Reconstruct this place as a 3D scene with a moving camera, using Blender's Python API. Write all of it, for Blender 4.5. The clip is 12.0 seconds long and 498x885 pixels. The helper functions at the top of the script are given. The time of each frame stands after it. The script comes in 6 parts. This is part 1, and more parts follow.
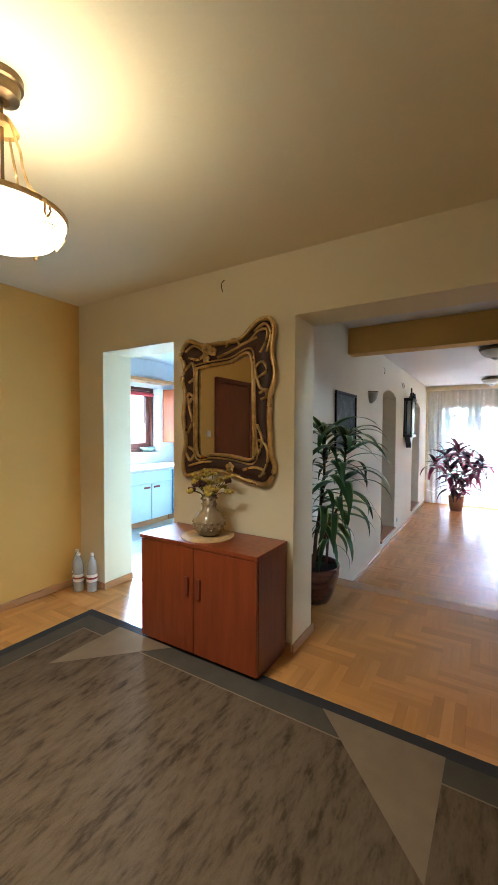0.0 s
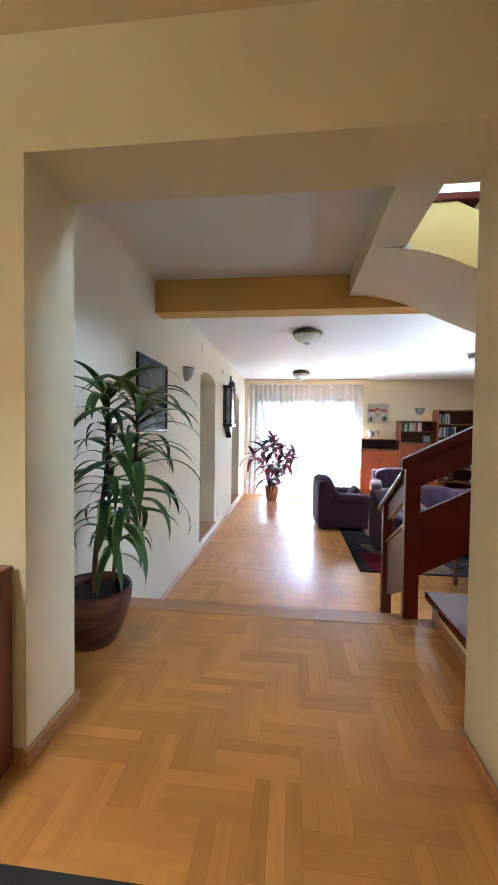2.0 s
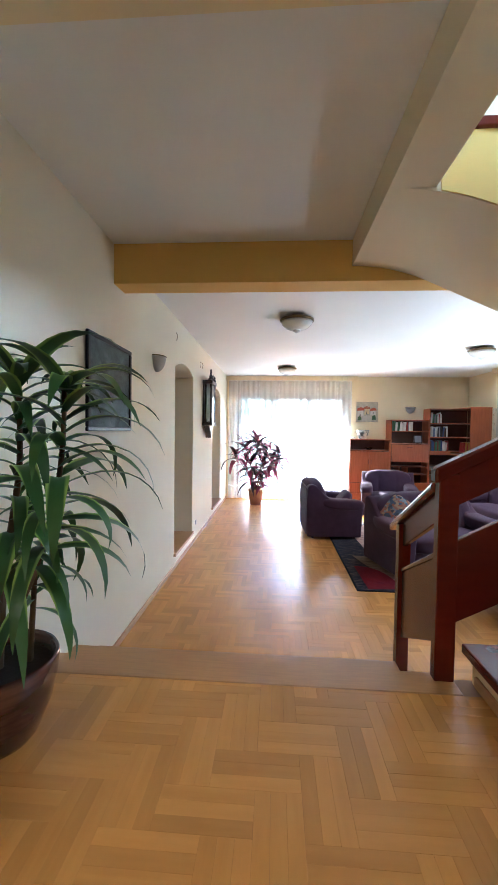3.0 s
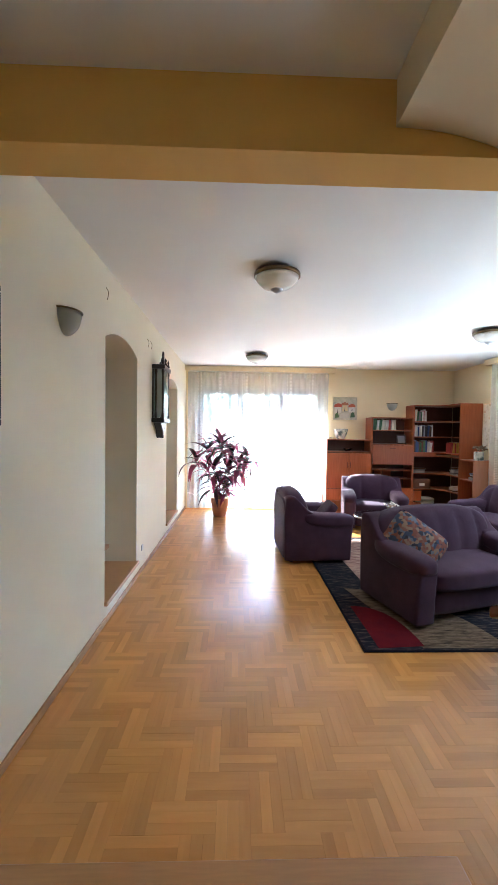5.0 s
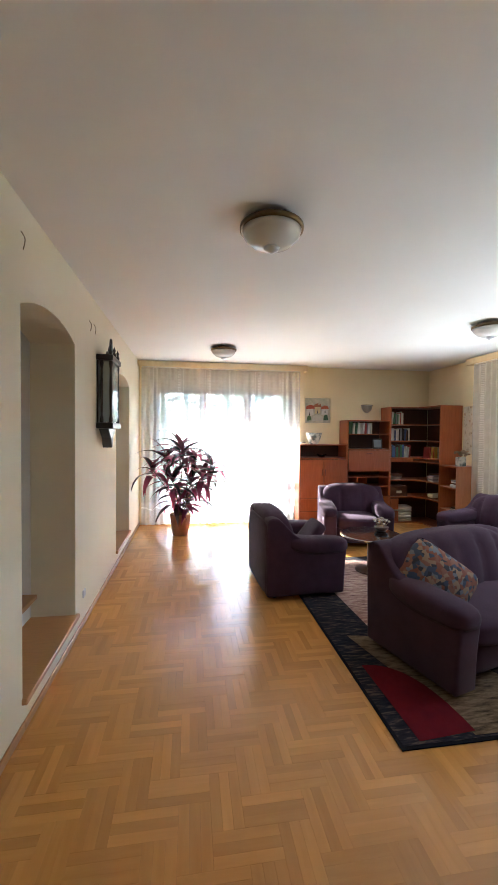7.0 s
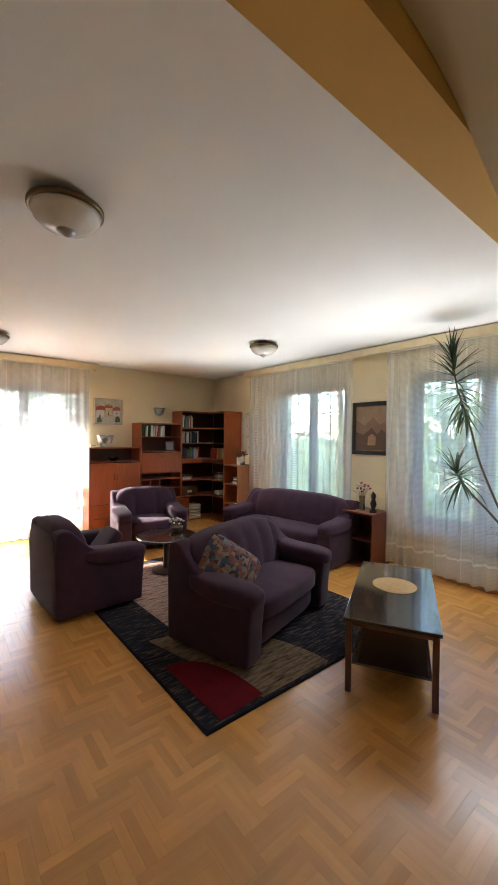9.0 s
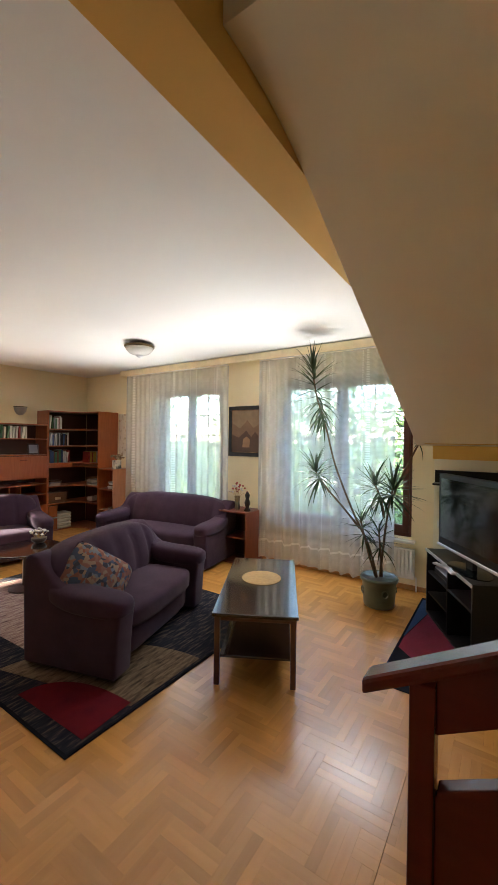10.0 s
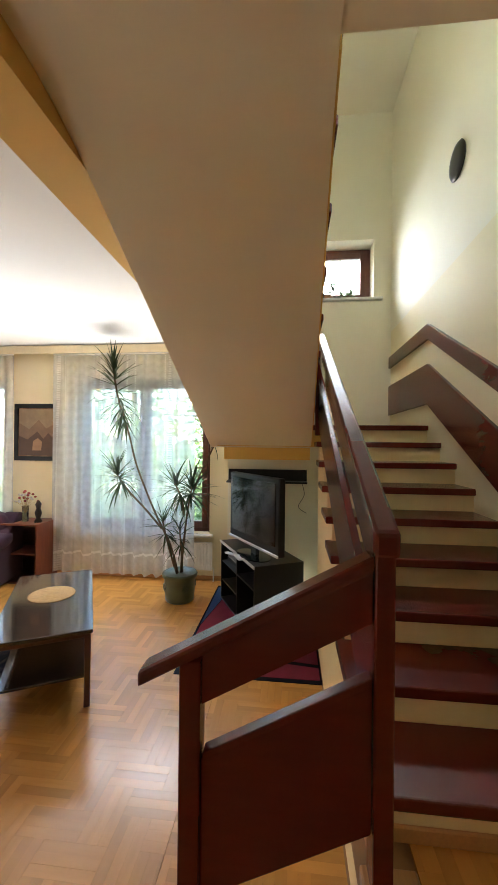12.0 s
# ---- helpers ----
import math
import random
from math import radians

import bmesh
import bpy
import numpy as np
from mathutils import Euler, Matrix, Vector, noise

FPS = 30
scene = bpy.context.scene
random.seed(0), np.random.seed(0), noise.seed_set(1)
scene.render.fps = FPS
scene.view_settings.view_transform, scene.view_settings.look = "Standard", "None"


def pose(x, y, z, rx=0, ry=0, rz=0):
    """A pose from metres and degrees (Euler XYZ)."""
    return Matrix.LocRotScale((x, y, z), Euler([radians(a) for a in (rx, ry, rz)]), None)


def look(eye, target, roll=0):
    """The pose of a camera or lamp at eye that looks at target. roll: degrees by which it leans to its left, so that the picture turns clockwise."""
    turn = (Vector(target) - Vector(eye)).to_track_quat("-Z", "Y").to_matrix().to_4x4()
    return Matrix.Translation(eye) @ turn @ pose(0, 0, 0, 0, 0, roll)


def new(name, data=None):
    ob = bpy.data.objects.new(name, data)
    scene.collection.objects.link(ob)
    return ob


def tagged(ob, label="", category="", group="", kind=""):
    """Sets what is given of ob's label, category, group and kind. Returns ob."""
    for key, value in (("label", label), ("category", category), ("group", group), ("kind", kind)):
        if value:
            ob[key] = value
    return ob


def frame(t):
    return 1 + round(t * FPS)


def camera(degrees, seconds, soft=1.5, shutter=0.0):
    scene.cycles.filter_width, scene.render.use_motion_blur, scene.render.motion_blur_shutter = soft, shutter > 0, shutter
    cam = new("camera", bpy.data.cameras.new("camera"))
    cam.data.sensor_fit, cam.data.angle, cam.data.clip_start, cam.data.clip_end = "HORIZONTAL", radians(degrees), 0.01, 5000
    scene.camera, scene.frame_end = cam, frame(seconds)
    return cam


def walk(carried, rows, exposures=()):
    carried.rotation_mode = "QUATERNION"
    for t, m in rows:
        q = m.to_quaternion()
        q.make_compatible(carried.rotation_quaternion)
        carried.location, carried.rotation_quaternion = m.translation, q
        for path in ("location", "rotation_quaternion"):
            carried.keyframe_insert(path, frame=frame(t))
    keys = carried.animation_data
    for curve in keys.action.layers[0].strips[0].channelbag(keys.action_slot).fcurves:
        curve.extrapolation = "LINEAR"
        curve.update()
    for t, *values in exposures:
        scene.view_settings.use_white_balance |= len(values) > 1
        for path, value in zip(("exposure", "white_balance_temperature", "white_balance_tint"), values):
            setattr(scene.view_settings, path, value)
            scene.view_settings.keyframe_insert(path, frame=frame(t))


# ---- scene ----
cam = camera(65.7, 12.0, 1.1)
PATH = [
    (0, (1.359, -2.099, 1.926), (0.314, -0.395, 1.856), 0.3),
    (0.5, (1.384, -1.995, 1.905), (0.542, -0.182, 1.842), 0.4),
    (1, (1.374, -1.762, 1.885), (0.791, 0.150, 1.821), 0.6),
    (1.5, (1.324, -1.521, 1.812), (0.967, 0.446, 1.751), 0.7),
    (2, (1.266, -1.186, 1.708), (1.045, 0.801, 1.648), 0.7),
    (2.5, (1.232, -0.865, 1.694), (1.064, 1.127, 1.633), 0.7),
    (3, (1.209, -0.556, 1.708), (1.077, 1.439, 1.646), 0.8),
    (5, (1.133, 0.727, 1.680), (1.191, 2.725, 1.622), 0.8),
    (5.5, (1.078, 1.000, 1.699), (1.183, 2.996, 1.646), 0.7),
    (6, (1.037, 1.283, 1.728), (1.182, 3.277, 1.678), 0.7),
    (6.5, (1.006, 1.535, 1.737), (1.183, 3.526, 1.688), 0.6),
    (8.5, (0.849, 1.775, 1.773), (1.875, 3.491, 1.729), 0.6),
    (9, (0.877, 1.726, 1.765), (2.145, 3.273, 1.735), 0.7),
    (9.5, (0.898, 1.670, 1.766), (2.378, 3.015, 1.746), 0.8),
    (10, (0.917, 1.615, 1.766), (2.581, 2.725, 1.756), 0.8),
    (10.5, (0.920, 1.569, 1.765), (2.730, 2.421, 1.765), 0.8),
    (11, (0.911, 1.525, 1.767), (2.825, 2.104, 1.774), 0.8),
    (11.5, (0.902, 1.481, 1.771), (2.872, 1.826, 1.782), 0.7),
    (12, (0.904, 1.509, 1.773), (2.893, 1.722, 1.783), 0.6),
]
EXPOSURES = [(0.0, 5.1, 5000, 8), (1.0, 5.5, 4900, 8), (2.5, 5.75, 4950, 6), (5.5, 5.5, 5200, 5), (9.0, 4.8, 6200, 9), (10.5, 5.15, 6400, 10), (12.0, 5.3, 6450, 10)]      # seconds, stops, kelvin, tint
walk(cam, [(t, look(eye, target, roll)) for t, eye, target, roll in PATH], EXPOSURES)

# ---- world, sun and lamps ----
SUN_ELEV, SUN_AZ = 33.0, -30.0          # height, and turn from +y towards +x
sky_world = bpy.data.worlds.new("sky")
scene.world = sky_world
sky_world.use_nodes = True
nt = sky_world.node_tree
sky_tex = nt.nodes.new("ShaderNodeTexSky")
sky_tex.sky_type, sky_tex.sun_disc = "NISHITA", False
sky_tex.sun_elevation, sky_tex.sun_rotation = radians(SUN_ELEV), radians(SUN_AZ)
nt.links.new(sky_tex.outputs["Color"], nt.nodes["Background"].inputs["Color"])
nt.nodes["Background"].inputs["Strength"].default_value = 0.15


def lamp(name, kind, m, energy, color, size=None, size_y=None):
    data = bpy.data.lights.new(name, kind)
    data.energy, data.color = energy, color
    if kind == "AREA":
        data.shape, data.size, data.size_y = "RECTANGLE", size, size_y or size
    elif kind == "SUN":
        data.angle = radians(size)
    elif size:
        data.shadow_soft_size = size
    ob = new(name, data)
    ob.matrix_world = m
    return ob


def sun_way():
    e, a = radians(SUN_ELEV), radians(SUN_AZ)
    return Vector((math.sin(a) * math.cos(e), math.cos(a) * math.cos(e), math.sin(e)))


lamp("sun", "SUN", look(sun_way() * 30, (0, 0, 0)), 2.0, (1.0, 0.93, 0.82), 0.5)
# area lamps for the daylight that enters through the window openings, from the sky and the sunlit ground
def window_light(name, eye, target, energy, color, size, size_y, spread):
    ob = lamp(name, "AREA", look(eye, target), energy, color, size, size_y)
    ob.data.spread = radians(spread)


# added fill inside the curtains: light from sunlit terrace and lawn to the ceiling
window_light("far_window_light", (1.62, 8.72, 0.75), (1.62, 7.72, 2.5), 0.25, (1.0, 0.98, 0.95), 2.5, 0.4, 100)
window_light("side_window_light", (5.50, 6.25, 0.95), (4.50, 6.20, 2.7), 0.75, (1.0, 0.98, 0.95), 1.5, 0.4, 92)
window_light("side_window_light", (5.50, 3.60, 0.95), (4.50, 3.55, 2.7), 1.15, (1.0, 0.98, 0.95), 1.8, 0.4, 92)
# and added fill for the sky's light down to the floor
window_light("side_window_sky", (5.48, 6.25, 2.3), (4.48, 6.20, 0.55), 0.25, (0.93, 0.97, 1.0), 1.5, 0.4, 100)
window_light("side_window_sky", (5.48, 3.60, 2.3), (4.48, 3.55, 0.55), 0.55, (0.93, 0.97, 1.0), 1.8, 0.4, 100)
window_light("stair_window_light", (6.22, 0.87, 3.97), (5.22, 0.87, 3.55), 1.1, (0.80, 0.90, 1.0), 0.6, 0.6, 100)
window_light("kitchen_window_light", (-3.36, 2.13, 2.15), (-1.4, 1.6, 0.7), 5, (0.66, 0.84, 1.0), 0.62, 0.85, 100)
# the lit pendant of the hall: over its rim, and down through its opal bowl
lamp("hall_lamp_light", "POINT", pose(0.096, -1.473, 2.595), 0.03, (1.0, 0.84, 0.56), 0.03)
window_light("hall_bowl_light", (0.096, -1.473, 2.47), (0.096, -1.473, 0), 0.46, (1.0, 0.86, 0.64), 0.24, 0.24, 132)

# ---- materials ----
def material(name, color, rough=0.6, metal=0.0, color2=None, scale=6.0, detail=6.0, stretch=(1, 1, 1), bump=0.0, bump_scale=60.0,
             vary=0.0, coat=0.0, spec=0.5, rough_var=0.0, sheen=0.0, contrast=1.0):
    """A surface with two scales of variation: broad patches between two colours, and a fine relief."""
    m = bpy.data.materials.new(name)
    m.use_nodes = True
    t = m.node_tree
    b = t.nodes["Principled BSDF"]
    b.inputs["Roughness"].default_value, b.inputs["Metallic"].default_value = rough, metal
    b.inputs["Coat Weight"].default_value, b.inputs["Specular IOR Level"].default_value = coat, spec
    b.inputs["Coat Roughness"].default_value = 0.12
    b.inputs["Sheen Weight"].default_value = sheen
    co = t.nodes.new("ShaderNodeTexCoord")
    mp = t.nodes.new("ShaderNodeMapping")
    mp.inputs["Scale"].default_value = stretch
    t.links.new(co.outputs["Object"], mp.inputs["Vector"])
    n = t.nodes.new("ShaderNodeTexNoise")
    n.inputs["Scale"].default_value, n.inputs["Detail"].default_value = scale, detail
    t.links.new(mp.outputs["Vector"], n.inputs["Vector"])
    ramp = t.nodes.new("ShaderNodeMapRange")
    ramp.inputs["From Min"].default_value, ramp.inputs["From Max"].default_value = 0.5 - 0.2 / contrast, 0.5 + 0.2 / contrast
    t.links.new(n.outputs["Fac"], ramp.inputs["Value"])
    mix = t.nodes.new("ShaderNodeMix")
    mix.data_type = "RGBA"
    c2 = color2 or tuple(c * 0.88 for c in color)
    mix.inputs[6].default_value, mix.inputs[7].default_value = (*color, 1), (*c2, 1)
    t.links.new(ramp.outputs["Result"], mix.inputs[0])
    out = mix.outputs[2]
    if vary:
        info = t.nodes.new("ShaderNodeObjectInfo")
        geo = t.nodes.new("ShaderNodeNewGeometry")
        add = t.nodes.new("ShaderNodeMath")
        add.operation = "ADD"
        t.links.new(info.outputs["Random"], add.inputs[0])
        t.links.new(geo.outputs["Random Per Island"], add.inputs[1])
        fr = t.nodes.new("ShaderNodeMath")
        fr.operation = "FRACT"
        t.links.new(add.outputs[0], fr.inputs[0])
        rg = t.nodes.new("ShaderNodeMapRange")
        rg.inputs["To Min"].default_value, rg.inputs["To Max"].default_value = 1 - vary, 1 + vary
        t.links.new(fr.outputs[0], rg.inputs["Value"])
        hsv = t.nodes.new("ShaderNodeHueSaturation")
        t.links.new(rg.outputs["Result"], hsv.inputs["Value"])
        t.links.new(out, hsv.inputs["Color"])
        out = hsv.outputs["Color"]
        off = t.nodes.new("ShaderNodeVectorMath")
        off.operation = "ADD"
        sc = t.nodes.new("ShaderNodeMath")
        sc.operation = "MULTIPLY"
        sc.inputs[1].default_value = 37.0
        t.links.new(fr.outputs[0], sc.inputs[0])
        t.links.new(co.outputs["Object"], off.inputs[0])
        t.links.new(sc.outputs[0], off.inputs[1])
        t.links.new(off.outputs[0], mp.inputs["Vector"])
    t.links.new(out, b.inputs["Base Color"])
    if rough_var:
        rr = t.nodes.new("ShaderNodeMapRange")
        rr.inputs["To Min"].default_value, rr.inputs["To Max"].default_value = max(0.02, rough - rough_var), rough + rough_var
        t.links.new(n.outputs["Fac"], rr.inputs["Value"])
        t.links.new(rr.outputs["Result"], b.inputs["Roughness"])
    if bump:
        n2 = t.nodes.new("ShaderNodeTexNoise")
        n2.inputs["Scale"].default_value, n2.inputs["Detail"].default_value = bump_scale, 4
        t.links.new(mp.outputs["Vector"], n2.inputs["Vector"])
        bp = t.nodes.new("ShaderNodeBump")
        bp.inputs["Strength"].default_value, bp.inputs["Distance"].default_value = bump, 0.004
        t.links.new(n2.outputs["Fac"], bp.inputs["Height"])
        t.links.new(bp.outputs["Normal"], b.inputs["Normal"])
    return m


def glass(name, color=(1, 1, 1), rough=0.0):
    m = bpy.data.materials.new(name)
    m.use_nodes = True
    b = m.node_tree.nodes["Principled BSDF"]
    b.inputs["Base Color"].default_value = (*color, 1)
    b.inputs["Transmission Weight"].default_value, b.inputs["Roughness"].default_value, b.inputs["IOR"].default_value = 1.0, rough, 1.45
    return m


def glowing(name, color, strength):
    m = bpy.data.materials.new(name)
    m.use_nodes = True
    b = m.node_tree.nodes["Principled BSDF"]
    b.inputs["Base Color"].default_value = (*color, 1)
    b.inputs["Emission Color"].default_value, b.inputs["Emission Strength"].default_value = (*color, 1), strength
    return m


RISER = material("cream_yellow_paint", (0.82, 0.64, 0.33), 0.6, color2=(0.78, 0.60, 0.30), scale=2, bump=0.1, bump_scale=80)
CREAM = material("cream_wall_paint", (0.80, 0.70, 0.46), 0.75, color2=(0.77, 0.665, 0.425), scale=1.3, bump=0.12, bump_scale=90)
PALE = material("pale_cream_wall_paint", (0.80, 0.74, 0.58), 0.75, color2=(0.77, 0.70, 0.54), scale=1.3, bump=0.12, bump_scale=90)
YELLOW = material("yellow_ochre_wall_paint", (0.72, 0.44, 0.10), 0.75, color2=(0.69, 0.41, 0.09), scale=1.5, bump=0.12, bump_scale=90)
SOFFIT = material("warm_cream_paint", (0.80, 0.715, 0.52), 0.75, color2=(0.77, 0.68, 0.48), scale=1.3, bump=0.12, bump_scale=90)
WHITE = material("white_ceiling_paint", (0.80, 0.79, 0.76), 0.8, color2=(0.77, 0.755, 0.73), scale=1.0, bump=0.08, bump_scale=80)
OAK = material("oak_parquet", (0.58, 0.275, 0.066), 0.27, color2=(0.51, 0.232, 0.052), scale=4, stretch=(0.8, 7, 1), detail=3, contrast=0.8, vary=0.15, coat=0.08)
OAK_BOARD = material("oak_board", (0.50, 0.25, 0.085), 0.3, color2=(0.42, 0.21, 0.075), scale=7, stretch=(1, 12, 12), coat=0.3, bump=0.03)
JOINT = material("parquet_joint", (0.30, 0.15, 0.05), 0.6)
MAHOG = material("mahogany_red_wood", (0.125, 0.014, 0.006), 0.27, color2=(0.090, 0.010, 0.0045), scale=5, stretch=(1.5, 1.5, 6), coat=0.12, spec=0.35, contrast=0.45)
CHERRY = material("cherry_veneer", (0.42, 0.115, 0.035), 0.35, color2=(0.34, 0.085, 0.024), scale=4, stretch=(9, 9, 1), coat=0.15, rough_var=0.05)
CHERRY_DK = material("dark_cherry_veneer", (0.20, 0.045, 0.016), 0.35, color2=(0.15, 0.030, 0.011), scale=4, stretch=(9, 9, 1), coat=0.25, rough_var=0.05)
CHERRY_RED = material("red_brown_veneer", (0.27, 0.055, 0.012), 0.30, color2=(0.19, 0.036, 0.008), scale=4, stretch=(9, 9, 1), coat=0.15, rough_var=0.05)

# ---- building helpers ----
def mesh_of(bm, name, mat, smooth=False):
    me = bpy.data.meshes.new(name)
    bmesh.ops.recalc_face_normals(bm, faces=bm.faces)
    if smooth:
        for f in bm.faces:
            f.smooth = True
    bm.to_mesh(me)
    bm.free()
    for mm in (mat if isinstance(mat, (list, tuple)) else [mat]):
        me.materials.append(mm)
    return me


def part(name, bm, mat, parent=None, label="", smooth=False):
    ob = new(name, mesh_of(bm, name, mat, smooth))
    if parent is not None:
        ob.parent = parent
    if label:
        ob["label"] = label
    return ob


def thing(name, label, category, m=None, group="", kind=""):
    ob = new(name)
    ob.empty_display_size = 0.05
    if m is not None:
        ob.matrix_basis = m
    return tagged(ob, label, category, group, kind)


def add_box(bm, x0, x1, y0, y1, z0, z1, bevel=0.0, m=None, seg=1):
    g = bmesh.ops.create_cube(bm, size=1)["verts"]
    bmesh.ops.scale(bm, vec=(x1 - x0, y1 - y0, z1 - z0), verts=g)
    bmesh.ops.translate(bm, vec=((x0 + x1) / 2, (y0 + y1) / 2, (z0 + z1) / 2), verts=g)
    if bevel:
        es = list({e for v in g for e in v.link_edges})
        r = bmesh.ops.bevel(bm, geom=es, offset=bevel, segments=seg, affect="EDGES", profile=0.5)
        g = list({v for f in r["faces"] for v in f.verts} | {v for v in g if v.is_valid})
    if m is not None:
        bmesh.ops.transform(bm, matrix=m, verts=g)
    return g


def box(x0, x1, y0, y1, z0, z1, bevel=0.0, m=None, seg=1):
    bm = bmesh.new()
    add_box(bm, x0, x1, y0, y1, z0, z1, bevel, m, seg)
    return bm


def prism(points, axis, a0, a1, bevel=0.0):
    """A flat outline drawn out along an axis: points are (x, z) for axis y, (y, z) for axis x, (x, y) for axis z."""
    bm = bmesh.new()
    def put(p, a):
        return {"y": (p[0], a, p[1]), "x": (a, p[0], p[1]), "z": (p[0], p[1], a)}[axis]
    lo = [bm.verts.new(put(p, a0)) for p in points]
    hi = [bm.verts.new(put(p, a1)) for p in points]
    n = len(points)
    bm.faces.new(lo)
    bm.faces.new(hi[::-1])
    for i in range(n):
        bm.faces.new((lo[i], lo[(i + 1) % n], hi[(i + 1) % n], hi[i]))
    if bevel:
        bmesh.ops.recalc_face_normals(bm, faces=bm.faces)
        bmesh.ops.bevel(bm, geom=list(bm.edges), offset=bevel, segments=2, affect="EDGES", profile=0.5)
    return bm


def add_lathe(bm, profile, n=24, m=None, cap=True):
    """A turned body: profile is a row of (radius, height)."""
    rings = []
    for r, z in profile:
        rings.append([bm.verts.new((r * math.cos(2 * math.pi * i / n), r * math.sin(2 * math.pi * i / n), z)) for i in range(n)])
    for a, b in zip(rings, rings[1:]):
        for i in range(n):
            bm.faces.new((a[i], a[(i + 1) % n], b[(i + 1) % n], b[i]))
    if cap:
        for ring in (rings[0], rings[-1]):
            bm.faces.new(ring)
    vs = [v for r in rings for v in r]
    if m is not None:
        bmesh.ops.transform(bm, matrix=m, verts=vs)
    return vs


def lathe(profile, n=24, m=None, cap=True):
    bm = bmesh.new()
    add_lathe(bm, profile, n, m, cap)
    return bm


def add_tube(bm, pts, r, n=8, taper=None):
    """A round bar along a row of points; taper gives the radius at its end."""
    pts = [Vector(p) for p in pts]
    rings = []
    up = Vector((0, 0, 1))
    for i, p in enumerate(pts):
        d = (pts[min(i + 1, len(pts) - 1)] - pts[max(i - 1, 0)]).normalized()
        a = d.cross(up if abs(d.z) < 0.95 else Vector((1, 0, 0))).normalized()
        b = d.cross(a)
        f = i / max(1, len(pts) - 1)
        rr = r + (taper - r) * f if taper is not None else r
        rings.append([bm.verts.new(p + a * rr * math.cos(2 * math.pi * k / n) + b * rr * math.sin(2 * math.pi * k / n)) for k in range(n)])
    for q, s in zip(rings, rings[1:]):
        for k in range(n):
            bm.faces.new((q[k], q[(k + 1) % n], s[(k + 1) % n], s[k]))
    bm.faces.new(rings[0])
    bm.faces.new(rings[-1])


def tube(pts, r, n=8, taper=None):
    bm = bmesh.new()
    add_tube(bm, pts, r, n, taper)
    return bm


def smooth_path(pts, k=6):
    """Points along a smooth curve through pts."""
    pts = [Vector(p) for p in pts]
    out = []
    for i in range(len(pts) - 1):
        p0, p1, p2, p3 = pts[max(i - 1, 0)], pts[i], pts[i + 1], pts[min(i + 2, len(pts) - 1)]
        for j in range(k):
            t = j / k
            out.append(0.5 * (2 * p1 + (p2 - p0) * t + (2 * p0 - 5 * p1 + 4 * p2 - p3) * t * t + (3 * p1 - p0 - 3 * p2 + p3) * t ** 3))
    out.append(pts[-1])
    return out


# ---- the plan, in metres ----
LIV_X, LIV_Y, LIV_Z = 5.87, 9.107, 3.06      # living room: far corner and ceiling
PLAT = 0.571                                 # level of hall and platform
HALL_X0, HALL_X1, HALL_Y0, HALL_Z = -1.66, 1.91, -3.2, 2.975
WALL_B = 0.29                                # back of the wall between hall and living room
BEAM_Y0, BEAM_Y1, BEAM_Z = 2.272, 2.478, 2.785
PASS_Z = 3.075
UP_Z = 5.9                                   # top of the stairwell
THICK = 0.4


def wall(name, label, bm, mat):
    return tagged(part(name, bm, mat), label, "wall", kind="structure")


def wall_with_holes(axis, a0, a1, u0, u1, z0, z1, holes):
    """A straight wall with rectangular openings that go through it: axis is its normal, u runs along it; holes are (u0, u1, z0, z1)."""
    bm = bmesh.new()
    us = sorted({u0, u1, *[h[0] for h in holes], *[h[1] for h in holes]})
    for ua, ub in zip(us, us[1:]):
        zs = [z0]
        for h in sorted((h for h in holes if h[0] <= ua and h[1] >= ub), key=lambda h: h[2]):
            zs += [h[2], h[3]]
        zs.append(z1)
        for za, zb in zip(zs[::2], zs[1::2]):
            if zb - za > 1e-6:
                if axis == "x":
                    add_box(bm, a0, a1, ua, ub, za, zb)
                else:
                    add_box(bm, ua, ub, a0, a1, za, zb)
    bmesh.ops.remove_doubles(bm, verts=bm.verts, dist=1e-5)
    bm.verts.index_update()
    groups = {}
    for f in bm.faces:
        groups.setdefault(frozenset(v.index for v in f.verts), []).append(f)
    bmesh.ops.delete(bm, geom=[f for g in groups.values() if len(g) > 1 for f in g], context="FACES_ONLY")
    return bm


FAR_WIN = (0.25, 3.0, 0.02, 2.62)
SIDE_A = (5.42, 7.0, 0.66, 2.66)
SIDE_B = (2.55, 4.40, 0.60, 2.64)
STAIR_WIN = (0.50, 1.25, 3.60, 4.33)
NICHE_A = (4.05, 5.09)
NICHE_B = (6.88, 7.95)

# floors
tagged(part("floor_living", box(-0.3, LIV_X + THICK, 0.3, LIV_Y + THICK, -0.2, -0.012), JOINT), "dark bed under the living room parquet", "floor", kind="structure")
tagged(part("floor_hall", box(-3.2, 2.6, HALL_Y0 - 0.2, 1.27, 0.3, PLAT - 0.012), JOINT), "dark bed under the hall parquet", "floor", kind="structure")
